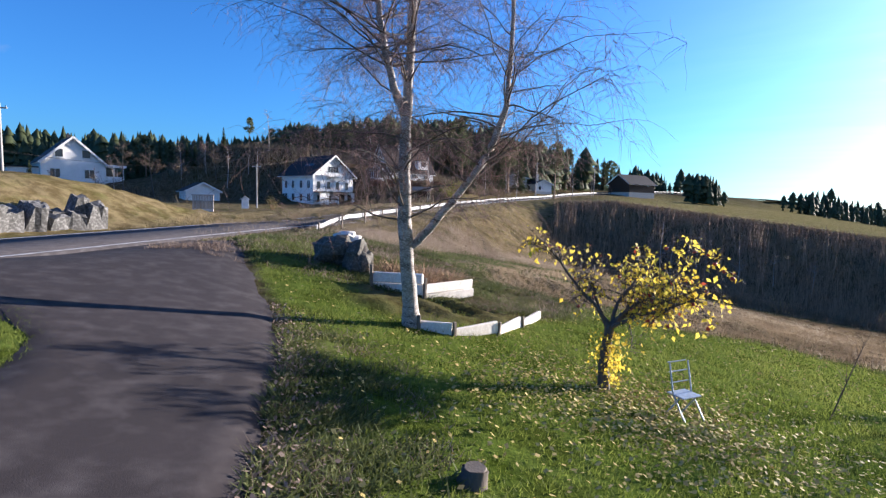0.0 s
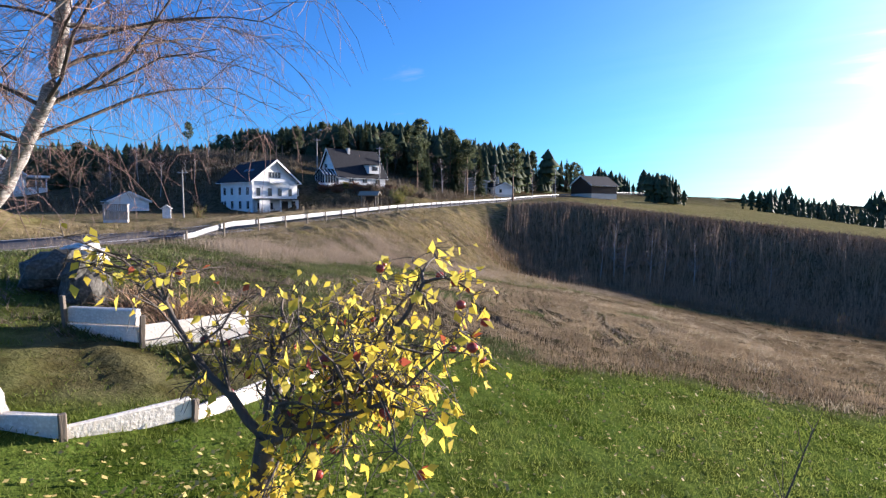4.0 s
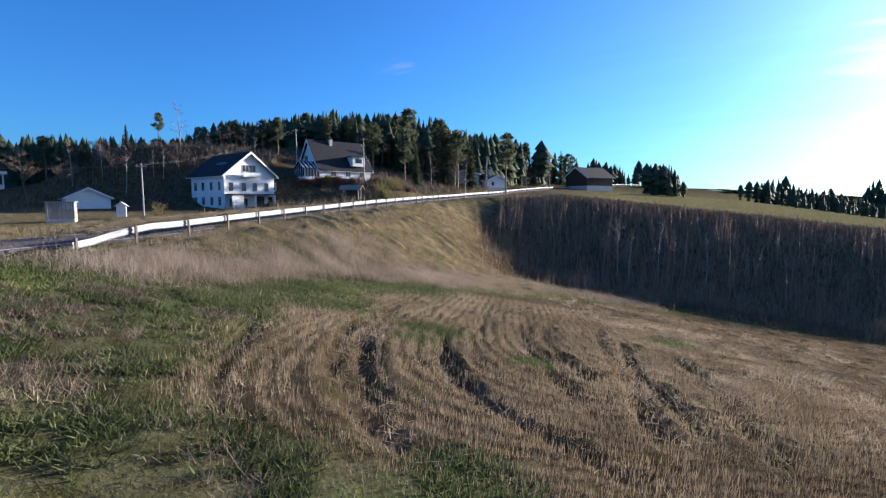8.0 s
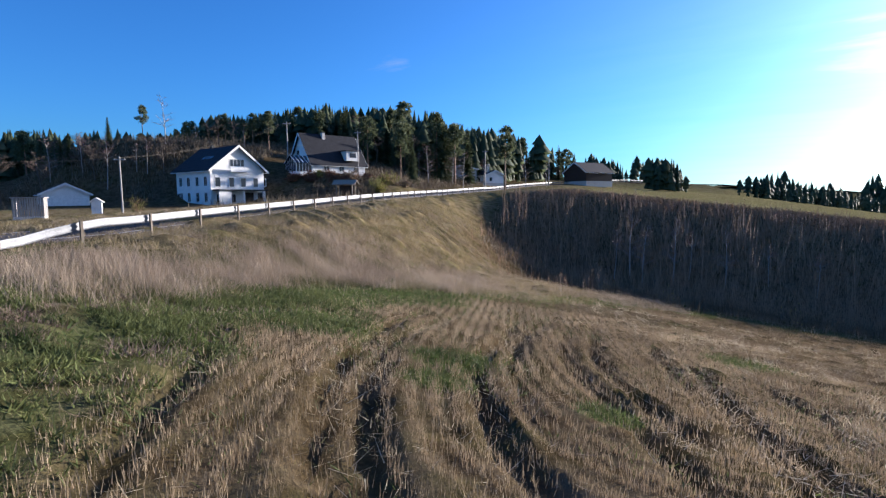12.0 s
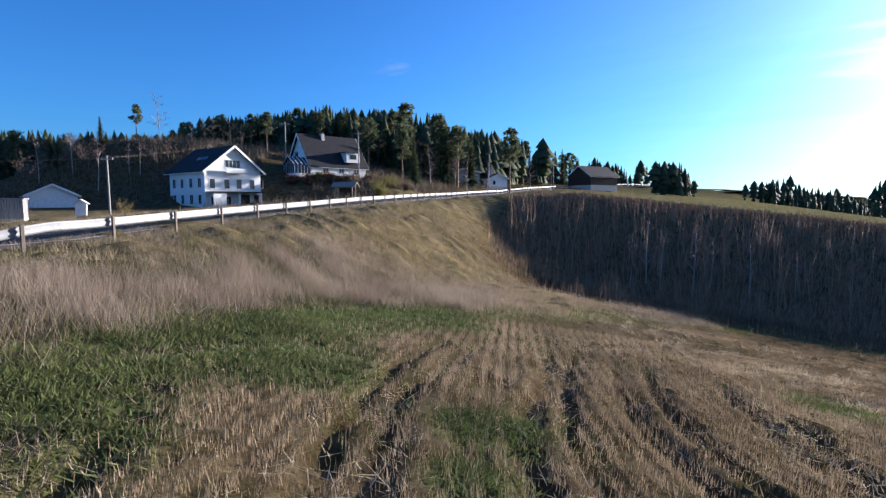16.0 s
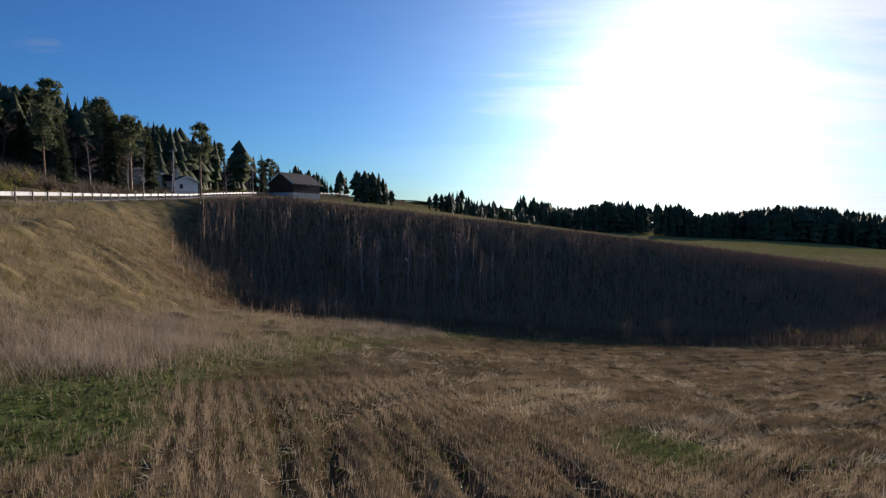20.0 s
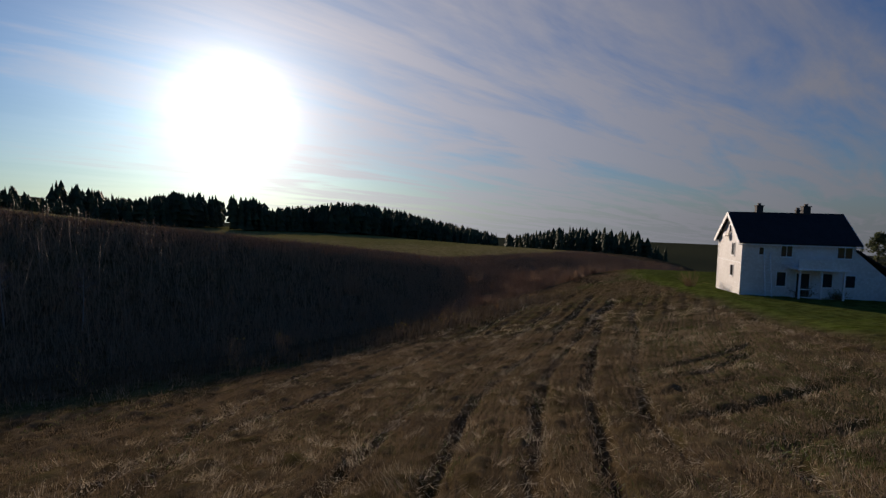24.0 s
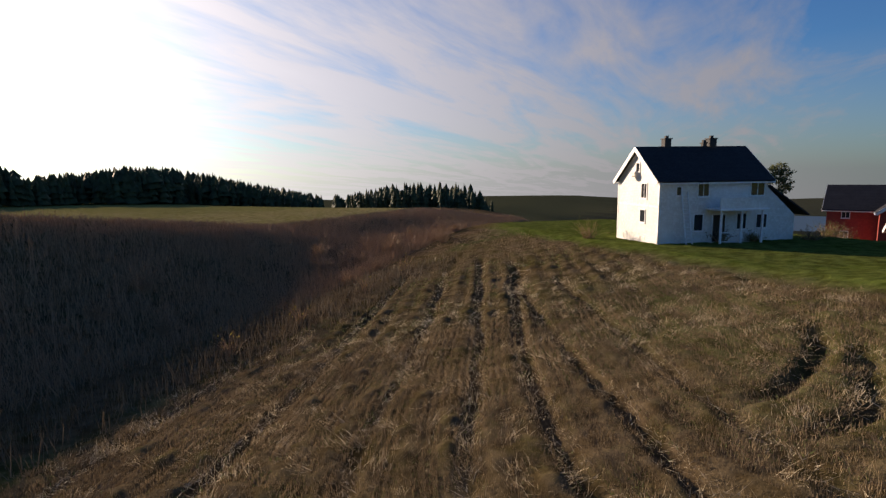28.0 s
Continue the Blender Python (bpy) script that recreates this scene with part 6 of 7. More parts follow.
    tagged(new("brush", mesh_of("brush", np.stack([base - side, base + side, tip], 1).reshape(-1, 3), np.arange(3 * len(x)).reshape(-1, 3), M_GREYTWIG)), "low dark brown brush on the ravine side", "brush", kind="stuff")
    # fallen leaves under the trees
    n = 6500
    which = rng.uniform(0, 1, n) < 0.62
    x = np.where(which, rng.normal(3.4, 1.6, n), rng.uniform(-4, 14, n))
    y = np.where(which, rng.normal(8.0, 1.5, n), rng.uniform(3, 17, n))
    i, j = lookup(x, y)
    ok = (_LK[LAWN, i, j] > 0.5) & (on_drive(x, y) < 0.1)
    x, y = x[ok], y[ok]
    n = len(x)
    z = height_at(x, y) + rng.uniform(0.03, 0.09, n)
    a = rng.uniform(0, 6.28, n)
    r = rng.uniform(0.022, 0.045, n)
    c = np.stack([x, y, z], 1)
    u = np.stack([np.cos(a), np.sin(a), rng.normal(0, 0.35, n)], 1) * r[:, None]
    v = np.stack([-np.sin(a), np.cos(a), rng.normal(0, 0.35, n)], 1) * r[:, None] * 0.65
    V = np.stack([c - u, c + v, c + u, c - v], 1).reshape(-1, 3)
    tagged(new("fallen_leaves", mesh_of("fallen_leaves", V, np.arange(4 * n).reshape(-1, 4), M_FALLEN)), "pale yellow leaves fallen on the lawn", "leaves", kind="stuff")
    # brown litter along the driveway's edge
    n = 1300
    y = rng.uniform(1.0, 10.5, n)
    x = np.interp(y, DRIVE_LINE[:, 1], DRIVE_LINE[:, 0]) + rng.gamma(1.4, 0.22, n) - 0.06 * rng.uniform(0, 1, n)
    z = height_at(x, y) + rng.uniform(0.0, 0.10, n)
    a, r = rng.uniform(0, 6.28, n), rng.uniform(0.015, 0.036, n)
    c = np.stack([x, y, z], 1)
    u = np.stack([np.cos(a), np.sin(a), rng.normal(0, 0.5, n)], 1) * r[:, None]
    v = np.stack([-np.sin(a), np.cos(a), rng.normal(0, 0.5, n)], 1) * r[:, None] * 0.6
    V = np.stack([c - u, c + v, c + u, c - v], 1).reshape(-1, 3)
    tagged(new("leaf_litter", mesh_of("leaf_litter", V, np.arange(4 * n).reshape(-1, 4), M_DEAD)), "brown withered leaf litter beside the driveway", "leaves", kind="stuff")


grow()


# ---- the garden: birch, apple tree, beds ----
def branch_path(rng, p, d, length, n=6, wander=0.12, sag=0.0):
    pts = [np.array(p, float)]
    d = np.array(d, float)
    d /= np.linalg.norm(d)
    for i in range(n):
        d = d + rng.normal(0, wander, 3) + np.array([0, 0, -sag * (i + 1) / n])
        d /= np.linalg.norm(d)
        pts.append(pts[-1] + d * length / n)
    return np.array(pts)


M_APPLE = material("red_apple_skin", (0.36, 0.035, 0.04), dark=(0.22, 0.02, 0.03), light=(0.45, 0.14, 0.07), scale=20, rough=0.35)


def garden_birch():
    rng = np.random.RandomState(31)
    x, y = -0.55, 11.05
    t = thing("birch", pose(x, y, ground_at(x, y) - 0.05), "large leafless birch with white bark and fine hanging twigs", "birch tree")
    stems = [([(0, 0, -0.2), (-0.01, 0, 0.05), (-0.03, -0.1, 0.5), (-0.08, -0.33, 1.3), (-0.14, -0.6, 2.2), (-0.18, -0.75, 3.2), (-0.13, -0.8, 4.6), (-0.08, -0.8, 6.2), (0.05, -0.7, 8.0), (0.1, -0.7, 10.5)], [0.27, 0.215, 0.172, 0.152, 0.142, 0.12, 0.098, 0.082, 0.06, 0.02]),
             ([(-0.08, -0.46, 1.75), (0.2, -0.48, 2.02), (0.54, -0.55, 2.44), (1.0, -0.68, 3.0), (1.47, -0.85, 3.7), (1.76, -1.05, 4.55), (1.8, -1.1, 5.6), (1.78, -1.15, 7.0), (1.82, -1.2, 8.4)], [0.085, 0.085, 0.078, 0.07, 0.064, 0.056, 0.045, 0.03, 0.01]),
             ([(-0.15, -0.79, 4.3), (-0.4, -0.75, 4.9), (-0.62, -0.7, 5.8), (-0.85, -0.65, 7.2), (-1.0, -0.6, 9.0)], [0.085, 0.08, 0.065, 0.045, 0.01])]
    names = ("trunk", "limb", "limb")
    limbs, twig_src = [], []
    for (pts, rad), nm in zip(stems, names):
        # even out the line, and roughen it
        p = np.array(pts, float)
        k = np.linspace(0, len(p) - 1, 4 * len(p))
        fine = np.stack([np.interp(k, np.arange(len(p)), p[:, c]) for c in range(3)], 1)
        rr = np.interp(k, np.arange(len(p)), rad)
        fine += rng.normal(0, 0.008, fine.shape)
        v, f = tube(fine, rr, 10)
        v += rng.normal(0, 0.006, v.shape)
        part(nm, mesh_of(nm, v, f, M_BIRCH, True), M_BIRCH, t)
        for q in range(46 if nm == "trunk" else 32):
            s = rng.uniform(0.46 if nm == "trunk" else 0.36, 0.98)
            i = int(s * (len(fine) - 1))
            a = rng.uniform(0, 6.28)
            ln = rng.uniform(1.2, 3.2) * (1.25 - s * 0.6)
            limbs.append((branch_path(rng, fine[i], (math.cos(a), math.sin(a), rng.uniform(0.1, 0.8)), ln, 6, 0.14, 0.10), min(rr[i] * 0.34, 0.022)))
    sub = []
    for p, r in limbs:
        for _ in range(6):
            i = rng.randint(2, len(p))
            d = p[i] - p[i - 1] + rng.normal(0, 0.22, 3)
            sub.append((branch_path(rng, p[i], d, rng.uniform(0.6, 1.6), 5, 0.16, 0.22), r * 0.26 + 0.0015))
    for p, r in limbs:
        part("branch", mesh_of("branch", *tube(p, np.linspace(r, r * 0.25, len(p)), 4), M_BARK), M_BARK, t)
    v, f = join([tube(p, np.linspace(r, 0.002, len(p)), 3) for p, r in sub])
    part("side_growth", mesh_of("side_growth", v, f, M_BARK), M_BARK, t, kind="stuff")
    fine = []
    for p, r in limbs + sub + sub:
        for _ in range(6):
            i = rng.randint(1, len(p))
            d = np.append(rng.normal(0, 0.55, 2), rng.uniform(-0.5, 0.25))
            fine.append(tube(branch_path(rng, p[i], d, rng.uniform(0.35, 1.0), 3, 0.2, 0.5), [0.0030, 0.0026, 0.0021, 0.0014], 3))
    v, f = join(fine)
    part("twig_mass", mesh_of("twig_mass", v, f, M_TWIG), M_TWIG, t, "fine purple-brown hanging twigs", "stuff")


garden_birch()


def leaf_cloud(rng, centres, size, mat, name):
    n = len(centres)
    d = rng.normal(0, 1, (n, 3))
    d[:, 2] -= 0.9
    d /= np.linalg.norm(d, axis=1, keepdims=True)
    s = np.cross(d, rng.normal(0, 1, (n, 3)))
    s /= np.linalg.norm(s, axis=1, keepdims=True)
    L = rng.uniform(0.7, 1.3, (n, 1)) * size
    up = np.cross(d, s) * L * 0.15
    v = np.stack([centres, centres + d * L * 0.45 + s * L * 0.3 + up, centres + d * L, centres + d * L * 0.45 - s * L * 0.3 + up], 1).reshape(-1, 3)
    return mesh_of(name, v, np.arange(4 * n).reshape(-1, 4), mat)


def apple_tree():
    rng = np.random.RandomState(41)
    x, y = 3.05, 9.1
    t = thing("apple_tree", pose(x, y, ground_at(x, y) - 0.03), "small gnarled apple tree with sparse yellow leaves", "apple tree")
    tr = np.array([(0, 0, -0.1), (0.0, 0, 0.05), (-0.03, 0.02, 0.5), (0.02, 0, 0.95), (0.06, 0.02, 1.25)])
    v, f = tube(tr, [0.15, 0.115, 0.095, 0.085, 0.08], 9)
    part("trunk", mesh_of("trunk", v + rng.normal(0, 0.006, v.shape), f, M_BARK, True), M_BARK, t)
    fork = (0.08, 0.02, 1.2)
    mains = [(fork, (-0.75, 0.15, 0.85), 1.45), (fork, (0.65, -0.1, 1.0), 1.6), (fork, (1.1, 0.4, 0.6), 1.8), ((0.04, 0, 1.1), (-0.25, 0.7, 0.95), 1.35), ((0.05, 0, 1.15), (0.4, -0.6, 0.8), 1.2), (fork, (0.2, 0.3, 1.1), 1.3), (fork, (1.0, -0.4, 0.75), 1.4)]
    limbs = [(branch_path(rng, p, d, ln * 1.18, 7, 0.18, 0.03), 0.042) for p, d, ln in mains]
    subs = []
    for p, r in limbs:
        for _ in range(13):
            i = rng.randint(2, len(p))
            d = (p[i] - p[i - 1]) * 3 + rng.normal(0, 0.5, 3) + np.array([0, 0, 0.1])
            subs.append((branch_path(rng, p[i], d, rng.uniform(0.4, 0.9), 5, 0.25, 0.12), 0.014))
    twigs = []
    for p, r in subs:
        for _ in range(17):
            i = rng.randint(1, len(p))
            twigs.append((branch_path(rng, p[i], rng.normal(0, 1, 3), rng.uniform(0.15, 0.4), 3, 0.2, 0.2), 0.005))
    top = 3.0

    def hold(p):
        q = p.copy()
        q[:, 2] = np.where(q[:, 2] > 2.5, 2.5 + (q[:, 2] - 2.5) * 0.6, q[:, 2])
        q[:, 2] = np.minimum(q[:, 2], top)
        return q

    for p, r in limbs:
        v, f = tube(hold(p), np.linspace(r, r * 0.4, len(p)), 6)
        part("limb", mesh_of("limb", v, f, M_BARK, True), M_BARK, t)
    v, f = join([tube(hold(p), np.linspace(r, 0.004, len(p)), 4) for p, r in subs] + [tube(hold(p), np.linspace(r, 0.002, len(p)), 3) for p, r in twigs])
    part("twig_mass", mesh_of("twig_mass", v, f, M_BARK), M_BARK, t, kind="stuff")
    pts = np.array([hold(p)[rng.randint(2, len(p))] for p, r in subs + twigs for _ in range(3)])
    pts = pts[rng.uniform(0, 1, len(pts)) < np.where(pts[:, 0] > 0.3, 0.33, 0.12)]
    part("foliage", leaf_cloud(rng, pts + rng.normal(0, 0.02, pts.shape), 0.105, M_YLEAF, "foliage"), M_YLEAF, t, "yellow-green autumn leaves", "stuff")
    low = np.array([(rng.normal(0.05, 0.13), rng.normal(0, 0.13), rng.uniform(0.15, 1.1)) for _ in range(430)])
    part("undergrowth", leaf_cloud(rng, low, 0.08, M_YLEAF, "undergrowth"), M_YLEAF, t, "yellow leaves on shoots round the trunk", "stuff")
    ball = bmesh.new()
    bmesh.ops.create_icosphere(ball, subdivisions=2, radius=0.037)
    for v in ball.verts:
        v.co.z *= 0.88 if v.co.z > 0 else 1.0
    fruit = bpy.data.meshes.new("apple")
    ball.to_mesh(fruit)
    ball.free()
    fruit.materials.append(M_APPLE)
    for q in pts[rng.randint(0, len(pts), 38)]:
        ob = new("apple", fruit)
        ob.parent = t
        ob.matrix_local = pose(q[0], q[1], min(q[2], top) - 0.05)
    red = pts[rng.randint(0, len(pts), 46)]
    part("red_foliage", leaf_cloud(rng, red, 0.08, M_RLEAF, "red_foliage"), M_RLEAF, t, "a few red leaves", "stuff")


apple_tree()


def slab_wall(points, heights, label, rng, seg=1.3, courses=2):
    """A low bed wall of pale slabs held by short dark posts."""
    w = thing("bed_wall", pose(0, 0, 0), label, "garden wall", "walls of the garden bed")
    for (a, b), (ha, hb) in zip(zip(points[:-1], points[1:]), zip(heights[:-1], heights[1:])):
        a, b = np.array(a, float), np.array(b, float)
        ln = np.linalg.norm(b - a)
        n = max(1, int(round(ln / seg)))
        ang = math.degrees(math.atan2(b[1] - a[1], b[0] - a[0]))
        for i in range(n):
            p = a + (b - a) * (i + 0.5) / n
            h = ha + (hb - ha) * (i + 0.5) / n
            z = ground_at(*p)
            for lv in range(courses):
                hh = h / courses
                bm = boxed(-ln / n / 2 + 0.012, ln / n / 2 - 0.012, -0.05, 0.05, 0, hh - 0.012, 0.015)
                for v in bm.verts:
                    v.co += Vector(rng.normal(0, 0.006, 3))
                s = part("slab", bm, M_SLAB, w)
                s.matrix_local = pose(p[0], p[1], z - 0.04 + lv * hh, rng.normal(0, 2), rng.normal(0, 1), ang + rng.normal(0, 1.2))
            q = a + (b - a) * i / n
            pb = part("post", boxed(-0.04, 0.04, -0.1, -0.03, -0.3, h + 0.03, 0.01), M_POST, w)
            pb.matrix_local = pose(q[0], q[1], ground_at(*q), rng.normal(0, 3), rng.normal(0, 3), ang)


_wr = np.random.RandomState(5)
slab_wall([(-1.85, 14.5), (-0.4, 14.1), (1.05, 15.35)], [0.58, 0.58, 0.52], "upper garden bed wall of worn white slabs", _wr)
slab_wall([(-0.38, 10.95), (0.34, 10.9), (1.38, 11.8), (2.15, 13.05), (2.9, 14.45)], [0.26, 0.28, 0.28, 0.26, 0.22], "low curved garden bed edge of white slabs", _wr, 1.5, 1)


def boulder(name, x, y, z, sx, sy, sz, seed, mat, label, group="", tilt=(0, 0), turn=None):
    rng = np.random.RandomState(seed)
    bm = bmesh.new()
    bmesh.ops.create_icosphere(bm, subdivisions=3, radius=1.0)
    off = rng.uniform(-50, 50, 3)
    for v in bm.verts:
        p = v.co.copy()
        n = noise.noise(p * 1.3 + Vector(off)) * 0.35 + noise.noise(p * 3.1 + Vector(off)) * 0.14
        q = Vector((round(p.x * 2.2) / 2.2, round(p.y * 2.2) / 2.2, round(p.z * 2.0) / 2.0))
        v.co = (p * 0.65 + q * 0.35) * (1 + n)
        v.co = Vector((v.co.x * sx, v.co.y * sy, v.co.z * sz))
    me = bpy.data.meshes.new(name)
    bm.to_mesh(me)
    bm.free()
    me.materials.append(mat)
    ob = new(name, me)
    ob.matrix_world = pose(x, y, z, tilt[0], tilt[1], rng.uniform(0, 360) if turn is None else turn)
    return tagged(ob, label, "rock", group)


boulder("boulder", -3.3, 16.6, ground_at(-3.3, 16.6) + 0.35, 0.75, 0.6, 0.55, 3, M_DARKROCK, "dark mossy boulder beside the garden bed", "boulders by the bed")
boulder("boulder", -2.5, 16.1, ground_at(-2.5, 16.1) + 0.3, 0.5, 0.45, 0.6, 4, M_DARKROCK, "dark upright boulder beside the garden bed", "boulders by the bed")
boulder("boulder", -3.0, 16.9, ground_at(-3.0, 16.9) + 0.8, 0.5, 0.4, 0.25, 8, M_CONCRETE, "pale flat stone lying on the boulders", "boulders by the bed")


def shrub(name, x, y, w, h, twig_mat, leaf_mat, label, seed, n=90, leaves=400, leaf=0.06, group=""):
    """Arching stems from one root, with or without leaves."""
    rng = np.random.RandomState(seed)
    t = thing(name, pose(x, y, ground_at(x, y) - 0.03), label, "shrub", group)
    paths = []
    for _ in range(n):
        a = rng.uniform(0, 6.28)
        out = rng.uniform(0.1, 1.0)
        p0 = np.array([math.cos(a) * w * 0.35 * out, math.sin(a) * w * 0.35 * out, 0])
        paths.append(branch_path(rng, p0, (math.cos(a) * out * w / h, math.sin(a) * out * w / h, 1.0), h * rng.uniform(0.6, 1.1), 5, 0.15, 0.15))
    v, f = join([tube(p, np.linspace(0.012 + 0.004 * h, 0.004, len(p)), 3) for p in paths])
    part("stem_tangle", mesh_of("stem_tangle", v, f, twig_mat), twig_mat, t, kind="stuff")
    if leaf_mat:
        P = np.array([p[rng.randint(1, len(p))] for p in paths for _ in range(max(1, leaves // n))])
        part("foliage", leaf_cloud(rng, P + rng.normal(0, 0.08 * h, P.shape), leaf, leaf_mat, "foliage"), leaf_mat, t, kind="stuff")
    return t


for i, (sx, sy) in enumerate(((-1.5, 16.0), (-0.6, 16.1), (0.3, 16.3), (-0.4, 15.3))):
    shrub("bramble", sx, sy, 0.9, 0.75, M_GREYTWIG, M_BRUSH, "tangled leafless brambles in the garden bed", 60 + i, 120, 240, 0.05, "brambles in the bed")


def garden_chair():
    t = thing("garden_chair", pose(4.15, 8.25, ground_at(4.15, 8.25), 0, 0, 24) @ Matrix.Scale(0.95, 4), "pale blue-grey metal garden chair frame on the lawn", "chair")
    for sx in (-0.22, 0.22):
        for pts in ([(sx, -0.2, 0), (sx, 0.1, 0.42), (sx, 0.22, 0.95)], [(sx, 0.25, 0), (sx, -0.05, 0.42)]):
            v, f = tube(pts, [0.015] * len(pts), 6)
            part("leg", mesh_of("leg", v, f, M_METAL), M_METAL, t)
    part("seat", boxed(-0.22, 0.22, -0.12, 0.24, 0.40, 0.425, 0.008), M_METAL, t, "pale grey seat board")
    for z in (0.6, 0.78, 0.94):
        v, f = tube([(-0.22, 0.14 + 0.23 * (z - 0.42) / 0.9, z), (0.22, 0.14 + 0.23 * (z - 0.42) / 0.9, z)], [0.011, 0.011], 6)
        part("back_rail", mesh_of("back_rail", v, f, M_METAL), M_METAL, t)


garden_chair()


def stump(x, y):
    rng = np.random.RandomState(15)
    t = thing("tree_stump", pose(x, y, ground_at(x, y) - 0.05), "weathered grey tree stump in the lawn", "stump")
    v, f = tube([(0, 0, -0.1), (0, 0, 0.05), (0.02, 0, 0.12), (0.03, 0.01, 0.19)], [0.2, 0.15, 0.13, 0.12], 14)
    v = v * (1 + rng.normal(0, 0.035, (len(v), 1)))
    part("bark", mesh_of("bark", v, f, M_BARK, True), M_BARK, t)
    bm = bmesh.new()
    bmesh.ops.create_cone(bm, segments=14, radius1=0.12, radius2=0.10, depth=0.03, cap_ends=True)
    part("cut_face", bm, M_POST, t, "cracked grey cut face").matrix_local = pose(0.03, 0.01, 0.19, 5, 3, 0)


stump(0.36, 4.55)


def sapling(x, y, h, seed):
    rng = np.random.RandomState(seed)
    t = thing("sapling", pose(x, y, ground_at(x, y) - 0.02), "thin leafless young fruit tree on the lawn", "tree")
    p = branch_path(rng, (0, 0, 0), (0.42, 0.1, 1), h, 7, 0.04)
    v, f = tube(p, np.linspace(0.016, 0.005, len(p)), 5)
    part("trunk", mesh_of("trunk", v, f, M_BARK), M_BARK, t)
    br = [branch_path(rng, p[rng.randint(2, 7)], (rng.normal(0, 0.7), rng.normal(0, 0.7), 1), rng.uniform(0.3, 0.6), 4, 0.1) for _ in range(9)]
    for q in br:
        part("branch", mesh_of("branch", *tube(q, np.linspace(0.007, 0.002, len(q)), 3), M_BARK), M_BARK, t)


sapling(8.0, 10.1, 2.0, 3)


# ---- roadside things ----
def mail_stand():
    x, y = -28.9, 77.4
    t = thing("mail_stand", pose(x, y, 1.0, 0, 0, 20), "white mail stand with a small pitched roof", "mail stand")
    part("box", boxed(-0.5, 0.5, -0.35, 0.35, 0.0, 1.35, 0.02), M_TRIM, t)
    for s in (-1, 1):
        bm = boxed(0 if s > 0 else -0.85, 0.85 if s > 0 else 0, -0.55, 0.55, 0, 0.06)
        bmesh.ops.transform(bm, matrix=Matrix.Translation((0, 0, 1.78)) @ Matrix.Rotation(s * 0.62, 4, "Y"), verts=bm.verts)
        part("roof", bm, M_TRIM, t)
    part("gable", mesh_of("gable", [(-0.5, -0.35, 1.35), (0.5, -0.35, 1.35), (0, -0.35, 1.72), (-0.5, 0.35, 1.35), (0.5, 0.35, 1.35), (0, 0.35, 1.72)], [(0, 1, 2), (5, 4, 3), (0, 2, 5, 3), (1, 4, 5, 2), (0, 3, 4, 1)], M_TRIM), M_TRIM, t)


mail_stand()


def bin_shelter():
    t = thing("bin_shelter", pose(-33.2, 73.2, 0.85, 0, 0, 22), "grey slatted wooden bin shelter by the road", "shelter")
    part("floor", boxed(-1.3, 1.3, -0.9, 0.9, -0.3, 0.05), M_CONCRETE, t)
    for i in range(13):
        x = -1.3 + i * 0.2
        part("slat", boxed(x, x + 0.15, -0.9, -0.86, 0.05, 1.95), M_GREYWOOD, t)
    for i in range(9):
        y = -0.9 + i * 0.2
        for x in (-1.32, 1.28):
            part("slat", boxed(x, x + 0.04, y, y + 0.15, 0.05, 1.95), M_GREYWOOD, t)
    part("roof", boxed(-1.45, 1.45, -1.05, 1.05, 1.95, 2.05, 0.02), M_GREYWOOD, t)


bin_shelter()


def road_shelter():
    x, y = 7.0, 97.0
    r, z = road_side(np.array([x]), np.array([y]))
    t = thing("road_shelter", pose(x - 10.5, y + 4, float(ground(np.array([x - 10.5]), np.array([y + 4]))[0]) + 0.1, 0, 0, -10), "small open timber shelter with a pitched roof", "shelter")
    for px in (-1.3, 1.3):
        for py in (-0.9, 0.9):
            part("post", boxed(px - 0.07, px + 0.07, py - 0.07, py + 0.07, -0.3, 2.1), M_WOOD, t)
    part("back", boxed(-1.3, 1.3, 0.86, 0.92, 0, 2.0), M_DARKWOOD, t)
    part("table", boxed(-1.2, 1.2, 0.2, 0.8, 0.65, 0.72), M_DARKWOOD, t)
    for s in (-1, 1):
        bm = boxed(-1.9, 1.9, 0 if s > 0 else -1.6, 1.6 if s > 0 else 0, 0, 0.1)
        bmesh.ops.transform(bm, matrix=Matrix.Translation((0, 0, 2.8)) @ Matrix.Rotation(-s * 0.5, 4, "X"), verts=bm.verts)
        part("roof", bm, M_WOOD, t)


road_shelter()


def pole(x, y, h, arm=True):
    t = thing("utility_pole", pose(x, y, ground_at(x, y)), "grey wooden utility pole with wires", "utility pole", "utility poles")
    v, f = tube([(0, 0, -0.8), (0, 0, h)], [0.13, 0.09], 8)
    part("shaft", mesh_of("shaft", v, f, M_GREYWOOD), M_GREYWOOD, t)
    if arm:
        part("crossarm", boxed(-0.7, 0.7, -0.05, 0.05, h - 0.45, h - 0.33), M_GREYWOOD, t)
        for xx in (-0.6, 0.0, 0.6):
            part("insulator", boxed(xx - 0.03, xx + 0.03, -0.03, 0.03, h - 0.33, h - 0.18), M_GALV, t)
    return np.array([x, y, ground_at(x, y) + h - 0.18])


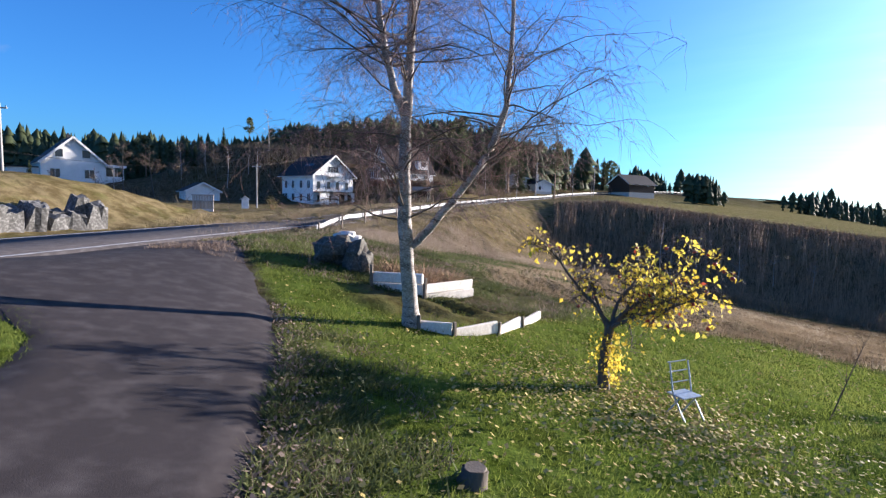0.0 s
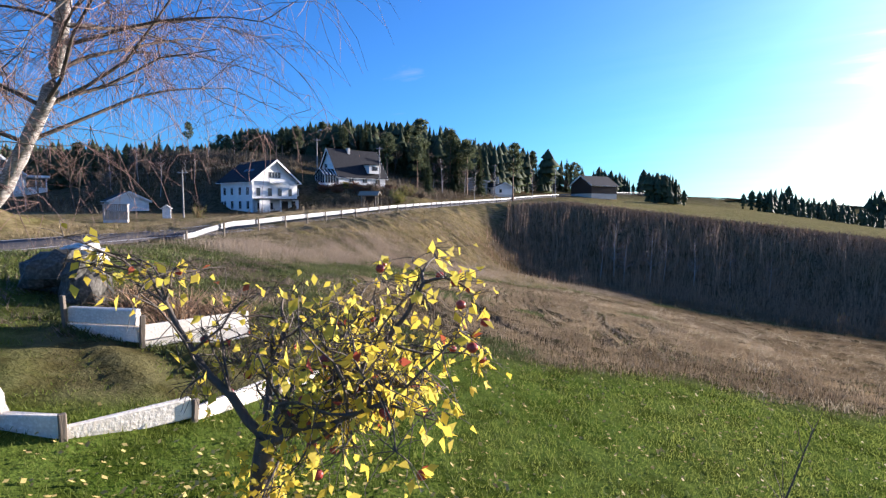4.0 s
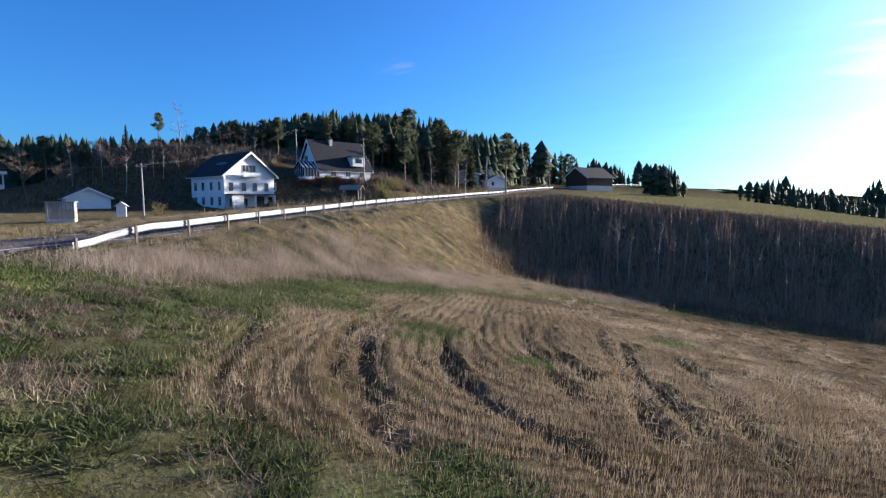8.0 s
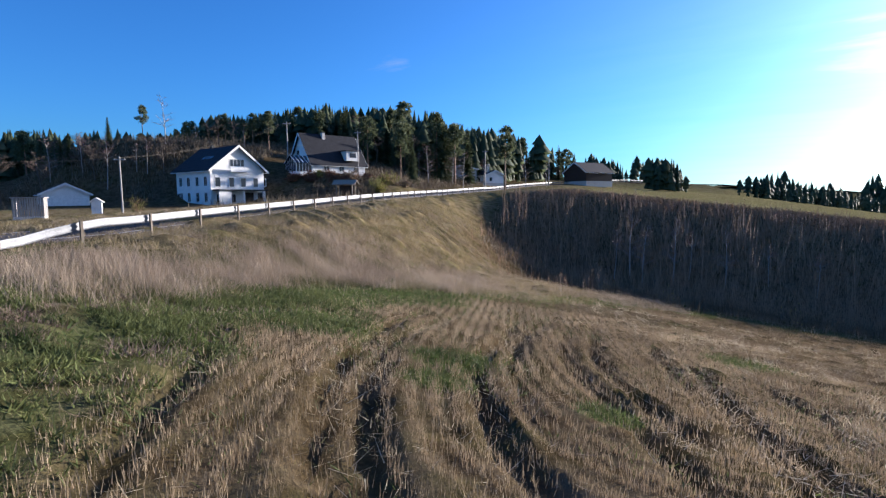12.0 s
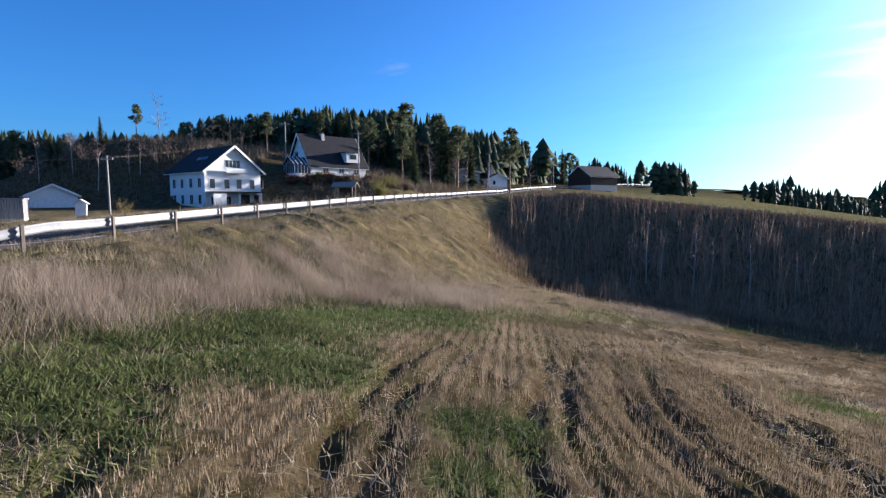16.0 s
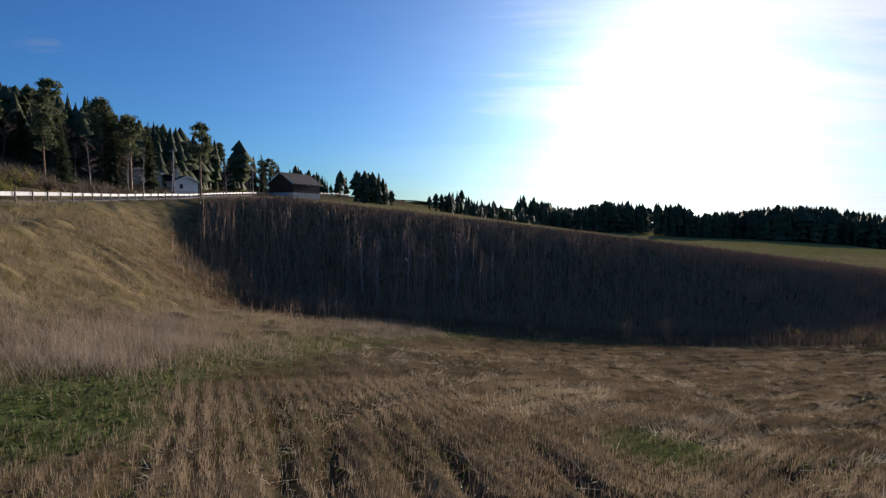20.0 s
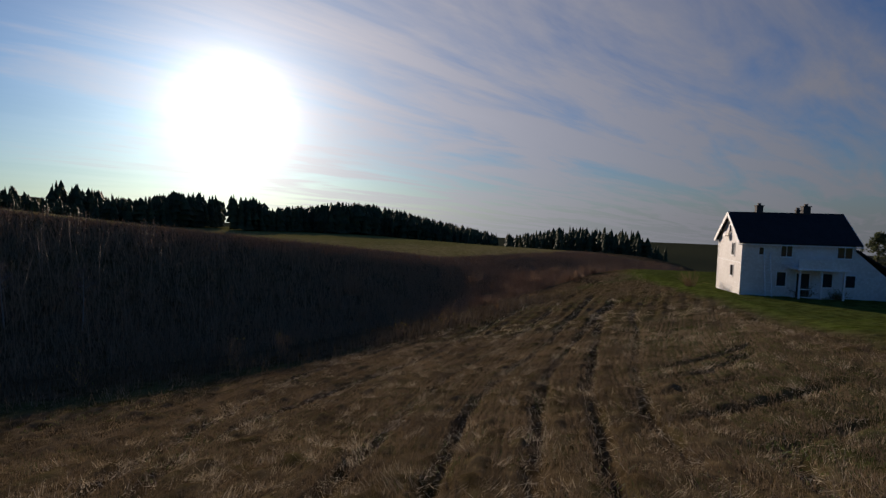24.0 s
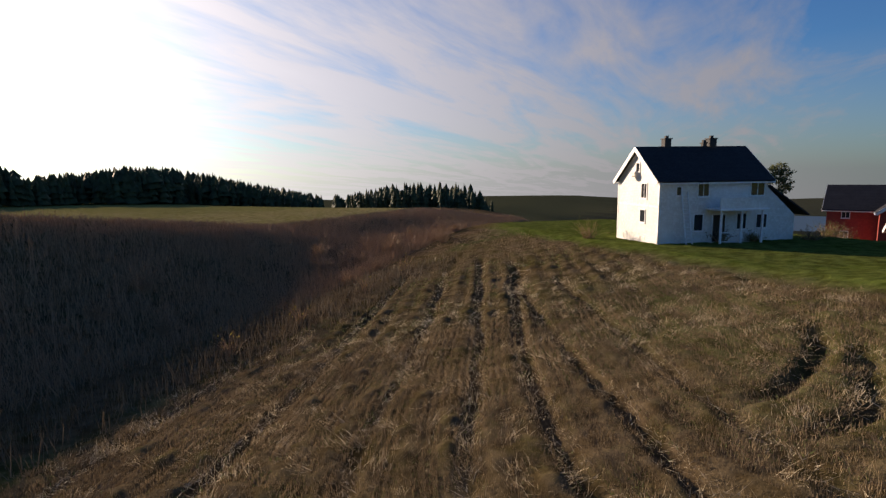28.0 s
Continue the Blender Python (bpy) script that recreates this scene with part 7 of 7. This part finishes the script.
P1, P2, P3 = pole(-62, 70, 8.0), pole(-29.5, 84, 7.0), pole(-16, 118, 9.0)
pole(-3.0, 121.5, 9.0), pole(26, 142, 9.5), pole(50, 170, 9.5)
pole(-40, 48, 10.0)
for a, b in ((P1, P2), (P2, P3)):
    for k in (-0.6, 0.0, 0.6):
        s = np.linspace(0, 1, 14)[:, None]
        p = a + (b - a) * s + np.array([[k, 0, 0]])
        p[:, 2] -= 1.2 * (1 - (2 * s[:, 0] - 1) ** 2)
        v, f = tube(p, [0.010] * len(p), 3)
        tagged(new("overhead_wire", mesh_of("overhead_wire", v, f, M_POST)), "thin sagging overhead wire between poles", "wire", "overhead wires")

# rock slabs slanting out of the bank beyond the road
_rr = np.random.RandomState(88)
for i in range(11):
    by = 23.3 + 0.55 * i + _rr.uniform(-0.15, 0.15)
    bx = float(np.interp(by, RAIL[:, 1], RAIL[:, 0])) - 9.3 - 0.5 * (i % 2)
    bm = boxed(-_rr.uniform(0.4, 0.65), _rr.uniform(0.4, 0.65), -0.5, 0.4, -0.8, _rr.uniform(1.0, 1.75))
    bmesh.ops.subdivide_edges(bm, edges=bm.edges[:], cuts=2, use_grid_fill=True)
    for v in bm.verts:
        q = noise.noise_vector(v.co * 1.7 + Vector((i * 7.3, 0, 0)))
        v.co += Vector((q[0] * 0.16, q[1] * 0.16, q[2] * 0.22))
        v.co.x *= 1.0 - 0.22 * max(0.0, v.co.z)
    me = bpy.data.meshes.new("rock_slab")
    bm.to_mesh(me)
    bm.free()
    me.materials.append(M_ROCK)
    ob = new("rock_slab", me)
    ob.matrix_world = pose(bx, by, ground_at(bx, by) - 0.15, _rr.uniform(12, 26), _rr.uniform(-8, 14), 66 + _rr.uniform(-14, 14))
    tagged(ob, "grey slanting rock slab in the grassy bank", "rock", "rock slabs in the bank")

# bushes on the slope below the hill house, and by the farm
_br = np.random.RandomState(77)
for i in range(22):
    bx, by = _br.uniform(-16, 18), _br.uniform(111, 119)
    if float(road_side(np.array([bx]), np.array([by]))[0][0]) < -12:
        shrub("rust_bush", bx, by, _br.uniform(1.2, 2.0), _br.uniform(0.9, 1.7), M_WOODTWIG, M_RUST, "rust-brown autumn bush on the hillside", 800 + i, 70, 900, 0.2, "rust bushes on the hillside")
for i in range(26):
    bx, by = _br.uniform(-22, 22), _br.uniform(105, 116) + 0.0
    r = float(road_side(np.array([bx]), np.array([by]))[0][0])
    if r > -11 or math.hypot(bx + 22, by - 108) < 10:
        continue
    mat = M_BRUSH if _br.uniform() < 0.6 else M_OLIVE
    shrub("hillside_bush", bx, by, _br.uniform(1.0, 1.9), _br.uniform(1.2, 2.4), M_GREYTWIG, mat, "brown and olive bush on the hillside", 200 + i, 60, 700, 0.22, "bushes on the hillside")
for i, (bx, by, w, h) in enumerate(((62.9, 8.5, 0.9, 1.2), (62.6, 6.0, 0.8, 0.9), (61.8, 1.5, 1.2, 1.0), (64.5, -3.0, 1.3, 1.5), (68, -8, 1.4, 1.8), (71, -12, 1.5, 1.7), (74, -15, 1.5, 1.4), (70.5, 15.5, 1.2, 1.8))):
    shrub("farm_shrub", bx, by, w, h, M_GREYTWIG, M_OLIVE if i % 2 else M_BRUSH, "dull autumn shrub beside the farmhouse", 300 + i, 60, 420, 0.10, "shrubs by the farmhouse")
for i in range(10):
    a_ = -20 + 7.5 * i + _br.uniform(-2, 2)
    bx, by = 36 + 0.85 * a_ - 3.4 * 0.53, 60 - 0.53 * a_ - 3.4 * 0.85
    shrub("field_edge_bush", bx, by, 0.7, _br.uniform(1.2, 2.0), M_GREYTWIG, M_YLEAF, "thin bush with a few yellow leaves at the field's edge", 400 + i, 24, 40, 0.07, "bushes at the field's edge")
shrub("road_shrub", -25.5, 79.5, 0.9, 2.2, M_GREYTWIG, M_OLIVE, "pale green shrub beside the mail stand", 500, 50, 500, 0.12)

for i in range(15):
    a_, s_ = _br.uniform(28, 78), _br.uniform(-3, 11)
    shrub("ravine_bush", 36 + 0.85 * a_ + 0.53 * s_, 60 - 0.53 * a_ + 0.85 * s_, _br.uniform(0.9, 1.5), _br.uniform(1.3, 2.4), M_GREYTWIG, M_BRUSH, "bare brown bush at the mouth of the ravine", 700 + i, 110, 220, 0.07, "bushes in the ravine's mouth")


def lake():
    v = [(419, -445, -60), (546, -298, -60), (715, -400, -60), (545, -600, -60)]
    ob = new("lake", mesh_of("lake", v, [(3, 2, 1, 0)], M_WATER))
    tagged(ob, "distant grey-blue lake in the valley", "water", kind="structure")


lake()
